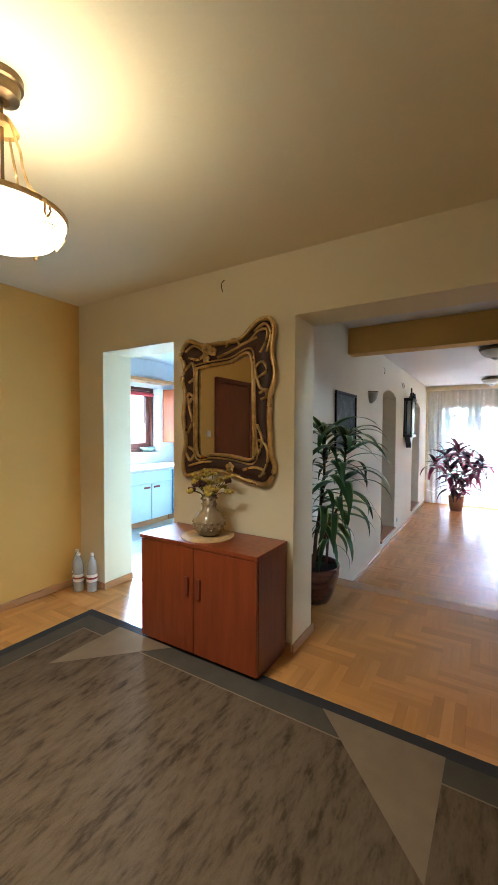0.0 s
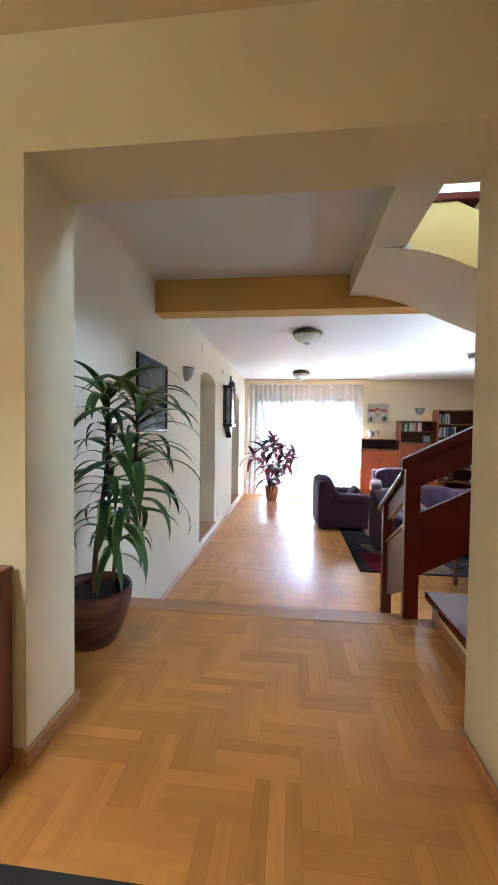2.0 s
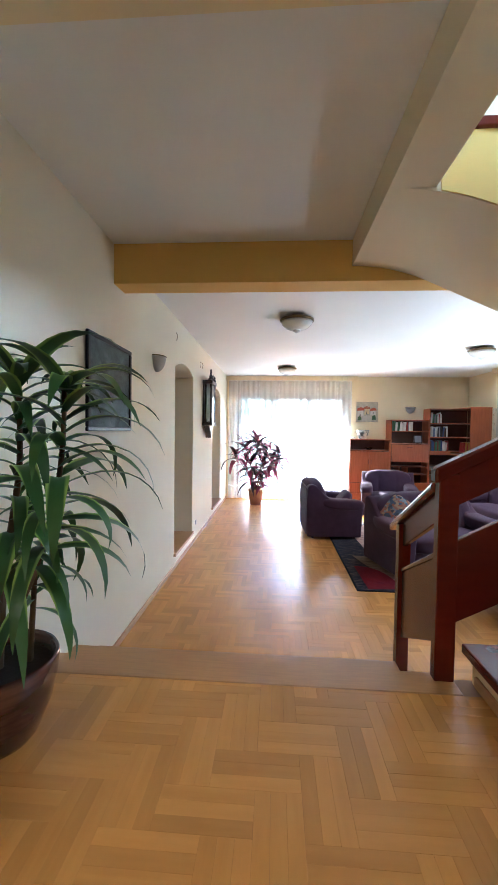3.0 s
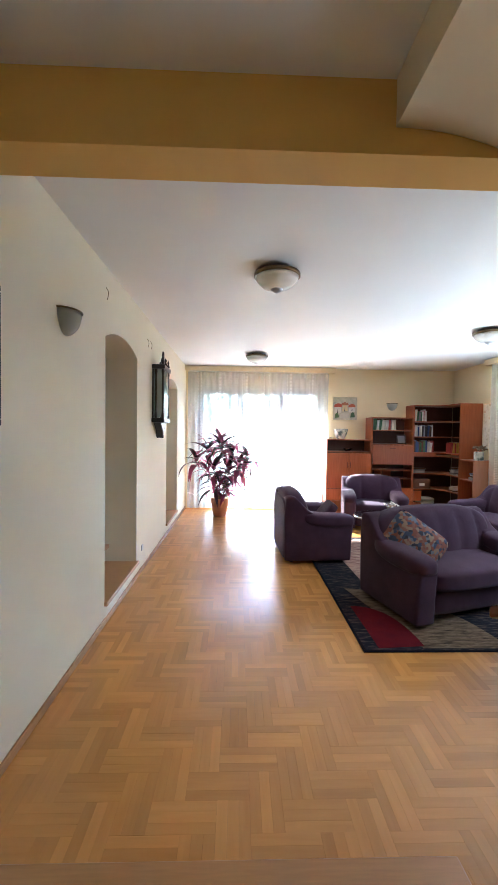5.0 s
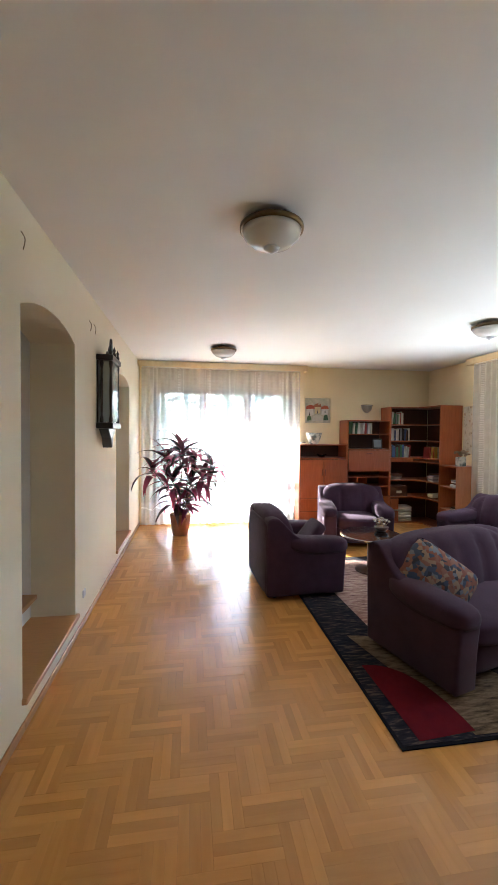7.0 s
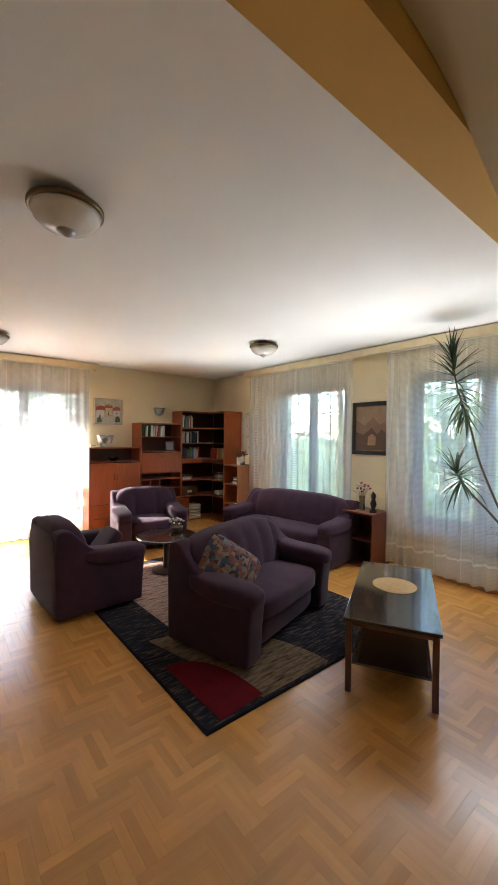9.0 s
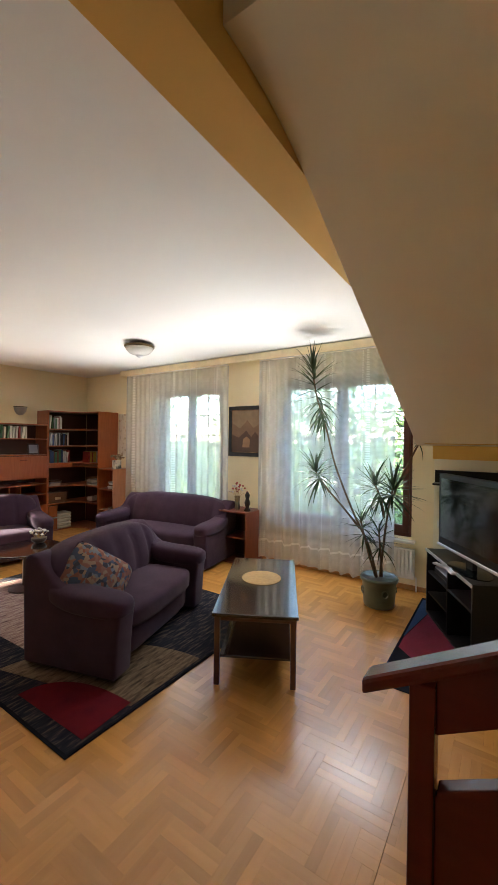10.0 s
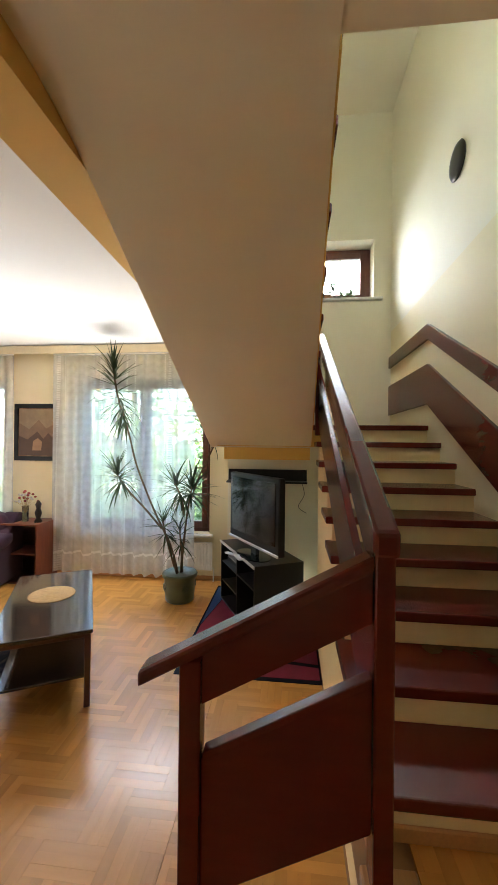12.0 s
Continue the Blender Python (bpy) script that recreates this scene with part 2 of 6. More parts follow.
# walls
wall("wall_hall_north", "cream painted wall between hall and living room", wall_with_holes("y", 0.0, WALL_B, -3.0, LIV_X, 0.3, PASS_Z + 0.1, [(-1.345, -0.568, 0.3, 2.55), (0.388, HALL_X1 + 0.005, 0.3, 2.60)]), CREAM)
wall("wall_hall_west", "deep yellow painted hall wall", box(HALL_X0 - 0.2, HALL_X0, HALL_Y0, 0.0, 0.3, 3.2), YELLOW)
wall("wall_hall_east", "yellow painted hall wall", box(HALL_X1 + 0.01, HALL_X1 + 0.25, HALL_Y0, 0.0, 0.3, 3.2), CREAM)
wall("wall_hall_south", "cream painted hall wall", box(-3.0, 3.0, HALL_Y0 - 0.2, HALL_Y0, 0.3, 3.2), CREAM)
wall("wall_living_west", "pale cream living room wall", wall_with_holes("x", -0.35, 0.0, WALL_B, LIV_Y, -0.2, 3.4, [(NICHE_A[0], NICHE_A[1], 0.15, 2.58), (NICHE_B[0], NICHE_B[1], 0.15, 2.56)]), PALE)
wall("wall_living_north", "cream living room wall with a tall window", wall_with_holes("y", LIV_Y, LIV_Y + THICK, -0.35, LIV_X + THICK, -0.2, 3.4, [FAR_WIN]), CREAM)
wall("wall_living_east", "cream living room wall with two windows", wall_with_holes("x", LIV_X, LIV_X + THICK, 2.3, LIV_Y, -0.2, 3.4, [SIDE_A, SIDE_B]), CREAM)
wall("wall_stair_east", "pale stairwell wall with a small window", wall_with_holes("x", 5.80, LIV_X + THICK, -0.2, 2.3, -0.2, UP_Z, [STAIR_WIN]), PALE)
wall("wall_stair_south", "pale stairwell wall", box(2.12, 5.80, WALL_B - 0.05, WALL_B, PASS_Z + 0.1, UP_Z), PALE)
# ceilings, beams
def ceiling(name, label, bm, mat):
    return tagged(part(name, bm, mat), label, "ceiling", kind="structure")


ceiling("ceiling_living", "white living room ceiling", box(-0.35, LIV_X + THICK, BEAM_Y1, LIV_Y + THICK, LIV_Z, LIV_Z + 0.25), WHITE)
ceiling("ceiling_hall", "cream hall ceiling", box(HALL_X0 - 0.2, HALL_X1 + 0.25, HALL_Y0 - 0.2, 0.0, HALL_Z, HALL_Z + 0.3), CREAM)
ceiling("ceiling_passage", "white ceiling over the platform", box(-0.35, 1.74, WALL_B, BEAM_Y0, PASS_Z, PASS_Z + 0.3), WHITE)
tagged(part("beam", box(-0.003, LIV_X, BEAM_Y0, BEAM_Y1, BEAM_Z, 3.4), YELLOW), "yellow ochre ceiling beam", "beam", kind="structure")
tagged(part("beam_stair_head", box(1.742, 1.964, WALL_B, 1.386, 2.888, 3.35), SOFFIT), "pale boxed beam at the stair head", "beam", kind="structure")

ceiling("ceiling_stairwell", "pale stairwell ceiling", box(1.4, LIV_X + THICK, -0.3, 2.6, UP_Z, UP_Z + 0.2), PALE)
wall("wall_stair_west", "pale stairwell wall above the hall", box(1.3, 1.5, -0.3, 2.6, 3.36, UP_Z), PALE)
wall("wall_stair_north", "pale stairwell wall on the upper floor", box(1.5, LIV_X, 2.4, 2.6, 3.41, UP_Z), PALE)
tagged(part("floor_upper", box(1.5, 1.962, WALL_B, 2.39, 3.352, 3.40), OAK_BOARD), "oak floor at the head of the stairs", "floor", kind="structure")
# a plain corridor behind the two openings of the west wall
wall("wall_corridor", "white wall behind the openings", box(-1.7, -1.5, 3.4, 9.1, -0.2, 3.1), WHITE)
wall("wall_corridor_side", "white wall beside the niche steps", box(-1.5, -0.352, NICHE_A[1], NICHE_B[0], -0.2, 3.1), WHITE)
wall("wall_corridor_side", "white wall beside the niche steps", box(-1.5, -0.352, NICHE_B[1], 9.1, -0.2, 3.1), WHITE)
wall("wall_corridor_side", "white wall beside the niche steps", box(-1.5, -0.352, 3.4, NICHE_A[0], -0.2, 3.1), WHITE)
ceiling("ceiling_corridor", "white corridor ceiling", box(-1.7, -0.352, 3.4, 9.1, 3.0, 3.1), WHITE)

# ---- steps and stairs ----
RISE, GOING, NOSE1, FLIGHT_Y1 = 0.154, 0.295, 2.10, 1.22
for z, y1 in ((0.381, 1.70), (0.19, 2.03)):
    st = thing("step", "varnished oak step down to the living room", "step", group="steps to the living room", kind="structure")
    part("tread", box(0.004, 1.93, 1.27, y1, z - 0.04, z, 0.006), OAK_BOARD, st)
    part("riser", box(0.004, 1.91, 1.27, y1 - 0.03, z - 0.19, z - 0.041), OAK_BOARD, st)
tagged(part("platform_nosing", box(0.004, 2.05, 1.14, 1.30, PLAT - 0.045, PLAT + 0.001, 0.006), OAK_BOARD), "oak nosing board along the platform edge", "trim", kind="structure")
tagged(part("platform_front", box(0.004, 2.04, 1.2, 1.268, 0.0, PLAT - 0.047), OAK_BOARD), "oak riser board of the platform", "trim", kind="structure")

stairs = thing("staircase", "mahogany-stained wooden stairs with cream risers", "stairs", kind="structure")
x9, z9 = NOSE1 + GOING * 8, PLAT + RISE * 9
for i in range(9):
    z, x = PLAT + RISE * (i + 1), NOSE1 + GOING * i
    x1 = x + GOING + 0.06 if i < 8 else 5.797
    y1 = FLIGHT_Y1 + 0.07 if i < 8 else 2.24
    part("tread", box(x, x1, WALL_B + 0.004, y1, z - 0.045, z, 0.007, seg=2), MAHOG, stairs)
    part("riser", box(x + 0.035, x + 0.055, WALL_B + 0.004, FLIGHT_Y1 - 0.002, z - RISE + 0.001, z - 0.046), RISER, stairs)
    if i < 8:
        part("stringer", box(x + 0.035, x + GOING + 0.034, FLIGHT_Y1, FLIGHT_Y1 + 0.03, 0.0, z - 0.046), RISER, stairs)
part("landing", box(x9 + 0.06, 5.797, WALL_B + 0.004, 2.2, z9 - 0.2, z9 - 0.047), YELLOW, stairs)
bend = [(1.76 + 0.52 * k / 16, 2.888 - 0.117 * (k / 16) ** 2) for k in range(17)]
under = [(1.742, 2.888)] + bend + [(x9 + 0.1, 1.745), (x9 + 0.1, 1.80), (1.742, 3.35)]


def askew(bm):
    """The open side of the upper flight runs slightly askew."""
    for v in bm.verts:
        if v.co.y < 1.5:
            v.co.y -= 0.070 * max(0.0, v.co.x - 1.964) / (x9 + 0.1 - 1.964)
    return bm


bm_so = askew(prism(under, "y", 1.386, BEAM_Y0 - 0.003))
part("soffit", bm_so, SOFFIT, stairs)
part("landing_beam", box(x9 + 0.1, x9 + 0.4, 1.325, 2.14, 1.63, 1.757), YELLOW, stairs)
for i in range(8):
    z, x = z9 + RISE * (i + 1), x9 - 0.295 * i
    part("tread", box(x - 0.30, x + 0.05, 1.355 - 0.008 * (8 - i), 2.25, z - 0.045, z, 0.007, seg=2), MAHOG, stairs)
    part("riser", box(x, x + 0.018, 1.39, 2.25, z - RISE + 0.001, z - 0.046), RISER, stairs)
part("stringer", askew(prism([(x, z + 0.004) for x, z in bend if x > 1.97] + [(x9 + 0.05, 1.775), (x9 + 0.05, 1.96), (1.97, 3.30)], "y", 1.378, 1.3855)), YELLOW, stairs)


def sloped(axis, a, u0, u1, zt0, zb0, zt1, zb1, half, bevel=0.004):
    """A board on edge that follows a slope from u0 to u1: top and bottom heights at both ends."""
    return prism([(u0, zb0), (u1, zb1), (u1, zt1), (u0, zt0)], axis, a - half, a + half, bevel)


rail = thing("stair_railing", "mahogany-stained wooden stair railing with broad boards", "railing")
RY, S = 1.255, 0.50
def up(x, z):
    return z + (x - 2.04) * S
newel = part("newel_post", box(1.955, 2.045, 1.228, 1.282, PLAT, 1.525, 0.006, seg=2), MAHOG, rail)
part("handrail", sloped("y", RY, 1.935, 4.36, up(1.935, 1.60), up(1.935, 1.53), up(4.36, 1.60), up(4.36, 1.53), 0.035, 0.012), MAHOG, rail, "worn glossy handrail")
part("upper_board", sloped("y", RY, 2.045, 4.30, up(2.045, 1.53), up(2.045, 1.38), up(4.30, 1.53), up(4.30, 1.38), 0.016), MAHOG, rail)
part("lower_board", sloped("y", RY, 2.045, 4.30, up(2.045, 1.22), up(2.045, 0.84), up(4.30, 1.22), up(4.30, 0.84), 0.016), MAHOG, rail)
part("baluster", box(2.85, 2.92, 1.215, 1.238, up(2.85, 0.70), up(2.85, 1.53), 0.004), MAHOG, rail)
part("baluster", box(4.28, 4.36, 1.215, 1.295, z9 - 0.1, up(4.3, 1.50), 0.005), MAHOG, rail)
# the short railing beside the steps
short = thing("step_railing", "short mahogany-stained railing beside the steps", "railing")
def dn(y, z):
    return z - (y - 1.30) * 0.545
SX = 1.985
part("handrail", sloped("x", SX, 1.284, 1.93, dn(1.284, 1.475), dn(1.284, 1.43), dn(1.93, 1.475), dn(1.93, 1.43), 0.042, 0.012), MAHOG, short, "worn glossy handrail")
part("upper_board", sloped("x", SX, 1.284, 1.75, dn(1.284, 1.43), dn(1.284, 1.285), dn(1.75, 1.43), dn(1.75, 1.285), 0.014), MAHOG, short)
part("lower_board", sloped("x", SX, 1.284, 1.75, dn(1.284, 1.125), dn(1.284, 0.72), dn(1.75, 1.135), dn(1.75, 0.74), 0.014), MAHOG, short)
part("moulding", sloped("x", SX, 1.286, 1.745, dn(1.284, 1.145), dn(1.30, 1.125), dn(1.75, 1.155), dn(1.75, 1.135), 0.022, 0.004), MAHOG, short)
part("post", box(1.95, 2.02, 1.75, 1.81, 0.0, dn(1.78, 1.43), 0.005, seg=2), MAHOG, short)
# boards along the stairwell wall
guard = thing("wall_handrail", "dark mahogany boards along the stairwell wall", "handrail")
WY = WALL_B + 0.022
for nm, t, b in (("upper_board", 2.855, 2.72), ("lower_board", 2.50, 2.145)):
    pts = [(2.15, t - 2.30 * 0.535), (4.45, t), (5.79, t), (5.79, b), (4.45, b), (2.15, b - 2.30 * 0.535)]
    part(nm, prism(pts, "y", WALL_B + 0.003, WALL_B + 0.03, 0.003), MAHOG, guard)

# ---- skirting ----
def skirt(name, bm, mat=OAK_BOARD):
    return tagged(part(name, bm, mat), "varnished oak skirting board", "skirting", kind="structure")


skirt("baseboard_living_west", box(0.002, 0.018, 2.05, NICHE_A[0] - 0.002, 0.0, 0.055, 0.004))
skirt("baseboard_living_west", box(0.002, 0.018, NICHE_A[0], LIV_Y - 0.02, 0.0, 0.05, 0.004))
skirt("baseboard_living_north", box(3.0, LIV_X - 0.02, LIV_Y - 0.018, LIV_Y - 0.002, 0.0, 0.055, 0.004))
skirt("baseboard_living_east", box(LIV_X - 0.018, LIV_X - 0.002, 2.32, LIV_Y - 0.02, 0.0, 0.055, 0.004))
skirt("baseboard_hall_west", box(HALL_X0 + 0.002, HALL_X0 + 0.018, HALL_Y0, -0.02, PLAT, PLAT + 0.055, 0.004))
skirt("baseboard_hall_north", box(HALL_X0 + 0.02, -1.35, -0.018, -0.002, PLAT, PLAT + 0.055, 0.004))
skirt("baseboard_hall_north", box(-0.56, 0.385, -0.018, -0.002, PLAT, PLAT + 0.055, 0.004))
skirt("baseboard_jamb", box(0.390, 0.406, -0.018, WALL_B + 0.016, PLAT, PLAT + 0.055, 0.004))
skirt("baseboard_jamb", box(1.892, 1.908, -0.6, WALL_B + 0.016, PLAT, PLAT + 0.055, 0.004))
skirt("baseboard_jamb", box(-1.343, -1.327, -0.016, WALL_B, PLAT, PLAT + 0.055, 0.004))
skirt("baseboard_platform", box(0.004, 0.39, WALL_B + 0.002, WALL_B + 0.018, PLAT, PLAT + 0.055, 0.004))
skirt("baseboard_platform", box(0.002, 0.018, WALL_B + 0.02, 1.28, PLAT, PLAT + 0.055, 0.004))
skirt("baseboard_stair", box(2.118, 2.134, WALL_B + 0.01, 1.205, PLAT, PLAT + 0.05, 0.004))

# ---- niches in the west wall ----
def arch_head(y0, y1, z_spring, rise, z_top):
    """The curved head of an opening, filling from the arch up to z_top."""
    n = 14
    pts = [(y0, z_top), (y0, z_spring)]
    for i in range(1, n):
        t = i / n
        pts.append((y0 + (y1 - y0) * t, z_spring + rise * (1 - abs(2 * t - 1) ** 2.2)))
    pts += [(y1, z_spring), (y1, z_top)]
    bm = bmesh.new()
    for a, b in zip(pts[1:-1], pts[2:-1]):
        q = [(a[0], a[1]), (b[0], b[1]), (b[0], z_top), (a[0], z_top)]
        lo = [bm.verts.new((-0.35, *p)) for p in q]
        hi = [bm.verts.new((-0.0005, *p)) for p in q]
        bm.faces.new(lo)
        bm.faces.new(hi[::-1])
        for i in range(4):
            bm.faces.new((lo[i], lo[(i + 1) % 4], hi[(i + 1) % 4], hi[i]))
    return bm


for n_y0, n_y1, n_top in ((*NICHE_A, 2.58), (*NICHE_B, 2.56)):
    tagged(part("arch", arch_head(n_y0, n_y1, n_top - 0.11, 0.10, n_top), PALE), "pale plastered arch over the opening", "arch", kind="structure")
    nst = thing("niche_step", "varnished oak sill step in the wall opening", "step", group="niche steps", kind="structure")
    part("tread", box(-0.36, 0.03, n_y0 - 0.012, n_y1 + 0.03, 0.152, 0.19, 0.005), OAK_BOARD, nst)
    part("riser", box(-0.62, -0.36, n_y0 + 0.003, n_y1 - 0.003, 0.15, 0.345), WHITE, nst)
    part("tread", box(-0.62, -0.30, n_y0 + 0.003, n_y1 - 0.003, 0.346, 0.385, 0.005), OAK_BOARD, nst)
    part("riser", box(-0.90, -0.62, n_y0 + 0.003, n_y1 - 0.003, 0.15, 0.54), WHITE, nst)
    part("tread", box(-0.90, -0.57, n_y0 + 0.003, n_y1 - 0.003, 0.541, 0.58, 0.005), OAK_BOARD, nst)
    part("riser", box(-1.48, -0.90, n_y0 + 0.003, n_y1 - 0.003, 0.15, 0.75), WHITE, nst)

# ---- windows ----
FRAME_WOOD = material("window_frame_wood", (0.13, 0.035, 0.018), 0.4, color2=(0.09, 0.022, 0.012), scale=5, stretch=(6, 6, 1), coat=0.2)
MUNTIN = material("pale_muntin", (0.75, 0.73, 0.68), 0.5)
# grey put into the glass colour to hold down the bright view outdoors
PANE = glass("view_dimming_pane", (0.48, 0.485, 0.49))
STONE_SILL = material("pale_sill_stone", (0.62, 0.60, 0.55), 0.35, color2=(0.50, 0.48, 0.44), scale=12)


def window(name, label, axis, a, u0, u1, z0, z1, leaves, rows, wood=FRAME_WOOD):
    """A casement window in the plane axis = a: an outer frame, leaves with their own frames, panes and thin glazing bars."""
    w = thing(name, label, "window", kind="structure")
    def bx(ua, ub, za, zb, d0, d1, bev=0.004):
        return box(a + d0, a + d1, ua, ub, za, zb, bev) if axis == "x" else box(ua, ub, a + d0, a + d1, za, zb, bev)
    for q in ((u0, u0 + 0.05, z0, z1), (u1 - 0.05, u1, z0, z1), (u0 + 0.05, u1 - 0.05, z0, z0 + 0.05), (u0 + 0.05, u1 - 0.05, z1 - 0.05, z1)):
        part("frame", bx(*q, 0.0, 0.09), wood, w)
    lw = (u1 - u0 - 0.1) / leaves
    for i in range(leaves):
        a0, a1 = u0 + 0.05 + lw * i + 0.002, u0 + 0.05 + lw * (i + 1) - 0.002
        b0, b1 = z0 + 0.052, z1 - 0.052
        leaf = part("casement", bx(a0, a0 + 0.075, b0, b1, -0.02, 0.05), wood, w)
        part("stile", bx(a1 - 0.075, a1, b0, b1, -0.02, 0.05), wood, leaf)
        part("rail", bx(a0 + 0.075, a1 - 0.075, b0, b0 + 0.09, -0.02, 0.05), wood, leaf)
        part("rail", bx(a0 + 0.075, a1 - 0.075, b1 - 0.075, b1, -0.02, 0.05), wood, leaf)
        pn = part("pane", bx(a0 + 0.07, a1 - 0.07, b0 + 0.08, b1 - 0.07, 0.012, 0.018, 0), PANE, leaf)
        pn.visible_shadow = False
        m = (a0 + a1) / 2
        part("glazing_bar", bx(m - 0.009, m + 0.009, b0 + 0.09, b1 - 0.075, 0.004, 0.011, 0), MUNTIN, leaf)
        for r in range(1, rows):
            z = b0 + 0.09 + (b1 - b0 - 0.165) * r / rows
            part("glazing_bar", bx(a0 + 0.075, a1 - 0.075, z - 0.009, z + 0.009, 0.003, 0.010, 0), MUNTIN, leaf)
    return w


window("window_far", "wooden three-leaf terrace window with glazing bars", "y", LIV_Y + 0.12, FAR_WIN[0], FAR_WIN[1], 0.02, FAR_WIN[3], 3, 5)
window("window_side_a", "wooden two-leaf window with glazing bars", "x", LIV_X + 0.12, *SIDE_A, 2, 5)
window("window_side_b", "wooden two-leaf window with glazing bars", "x", LIV_X + 0.12, *SIDE_B, 2, 5)
window("window_stair", "small dark wooden stairwell window", "x", 6.05, *STAIR_WIN, 1, 1)
tagged(part("sill_side_b", box(LIV_X - 0.10, LIV_X + 0.12, SIDE_B[0] - 0.05, SIDE_B[1] + 0.05, 0.565, 0.598, 0.006), STONE_SILL), "pale stone window sill", "sill", kind="structure")
tagged(part("sill_side_a", box(LIV_X - 0.10, LIV_X + 0.12, SIDE_A[0] - 0.05, SIDE_A[1] + 0.05, 0.625, 0.658, 0.006), STONE_SILL), "pale stone window sill", "sill", kind="structure")
tagged(part("sill_stair", box(5.74, 6.05, STAIR_WIN[0] - 0.10, STAIR_WIN[1] + 0.05, 3.565, 3.598, 0.006), STONE_SILL), "pale stone window sill", "sill", kind="structure")


def sheer_material():
    m = bpy.data.materials.new("sheer_lace")
    m.use_nodes = True
    t = m.node_tree
    t.nodes.remove(t.nodes["Principled BSDF"])
    out = t.nodes["Material Output"]
    tr = t.nodes.new("ShaderNodeBsdfTransparent")
    df = t.nodes.new("ShaderNodeBsdfDiffuse")
    tl = t.nodes.new("ShaderNodeBsdfTranslucent")
    for n in (df, tl):
        n.inputs["Color"].default_value = (0.92, 0.95, 0.98, 1)
    ad = t.nodes.new("ShaderNodeMixShader")
    ad.inputs[0].default_value = 0.72
    t.links.new(df.outputs[0], ad.inputs[1])
    t.links.new(tl.outputs[0], ad.inputs[2])
    co = t.nodes.new("ShaderNodeTexCoord")
    sep = t.nodes.new("ShaderNodeSeparateXYZ")
    t.links.new(co.outputs["Object"], sep.inputs[0])
    def calc(op, a, b=None, c=None):
        n = t.nodes.new("ShaderNodeMath")
        n.operation = op
        for k, v in enumerate((a, b, c)):
            if isinstance(v, (int, float)):
                n.inputs[k].default_value = v
            elif v is not None:
                t.links.new(v, n.inputs[k])
        return n.outputs[0]
    along = calc("ADD", sep.outputs["X"], sep.outputs["Y"])
    # woven threads, close rows of them, and upright ladder stripes in pairs
    rows = calc("MULTIPLY", calc("SINE", calc("MULTIPLY", sep.outputs["Z"], 420.0)), 0.05)
    slot = calc("ABSOLUTE", calc("SUBTRACT", calc("FRACT", calc("MULTIPLY", along, 2.1)), 0.5))
    stripe = calc("MULTIPLY", calc("LESS_THAN", calc("ABSOLUTE", calc("SUBTRACT", slot, 0.09)), 0.022), 0.20)
    rung = calc("MULTIPLY", stripe, calc("GREATER_THAN", calc("SINE", calc("MULTIPLY", sep.outputs["Z"], 210.0)), -0.3))
    nz = t.nodes.new("ShaderNodeTexNoise")
    nz.inputs["Scale"].default_value = 9
    t.links.new(co.outputs["Object"], nz.inputs["Vector"])
    cloth = calc("MULTIPLY_ADD", nz.outputs["Fac"], 0.08, calc("ADD", rows, rung))
    # a denser hem with an embroidered scallop line
    hem = t.nodes.new("ShaderNodeMapRange")
    hem.inputs["From Min"].default_value, hem.inputs["From Max"].default_value = 0.46, 0.40
    hem.inputs["To Min"].default_value, hem.inputs["To Max"].default_value = 0.48, 0.64
    t.links.new(sep.outputs["Z"], hem.inputs["Value"])
    wave = calc("MULTIPLY_ADD", calc("ABSOLUTE", calc("SINE", calc("MULTIPLY", along, 14.0))), 0.045, 0.30)
    motif = calc("MULTIPLY", calc("LESS_THAN", calc("ABSOLUTE", calc("SUBTRACT", sep.outputs["Z"], wave)), 0.014), 0.25)
    a3 = t.nodes.new("ShaderNodeMath")
    a3.operation = "ADD"
    t.links.new(calc("ADD", cloth, motif), a3.inputs[0])
    t.links.new(hem.outputs["Result"], a3.inputs[1])
    mx = t.nodes.new("ShaderNodeMixShader")
    t.links.new(a3.outputs[0], mx.inputs[0])
    t.links.new(tr.outputs[0], mx.inputs[1])
    t.links.new(ad.outputs[0], mx.inputs[2])
    t.links.new(mx.outputs[0], out.inputs["Surface"])
    return m


SHEER = sheer_material()


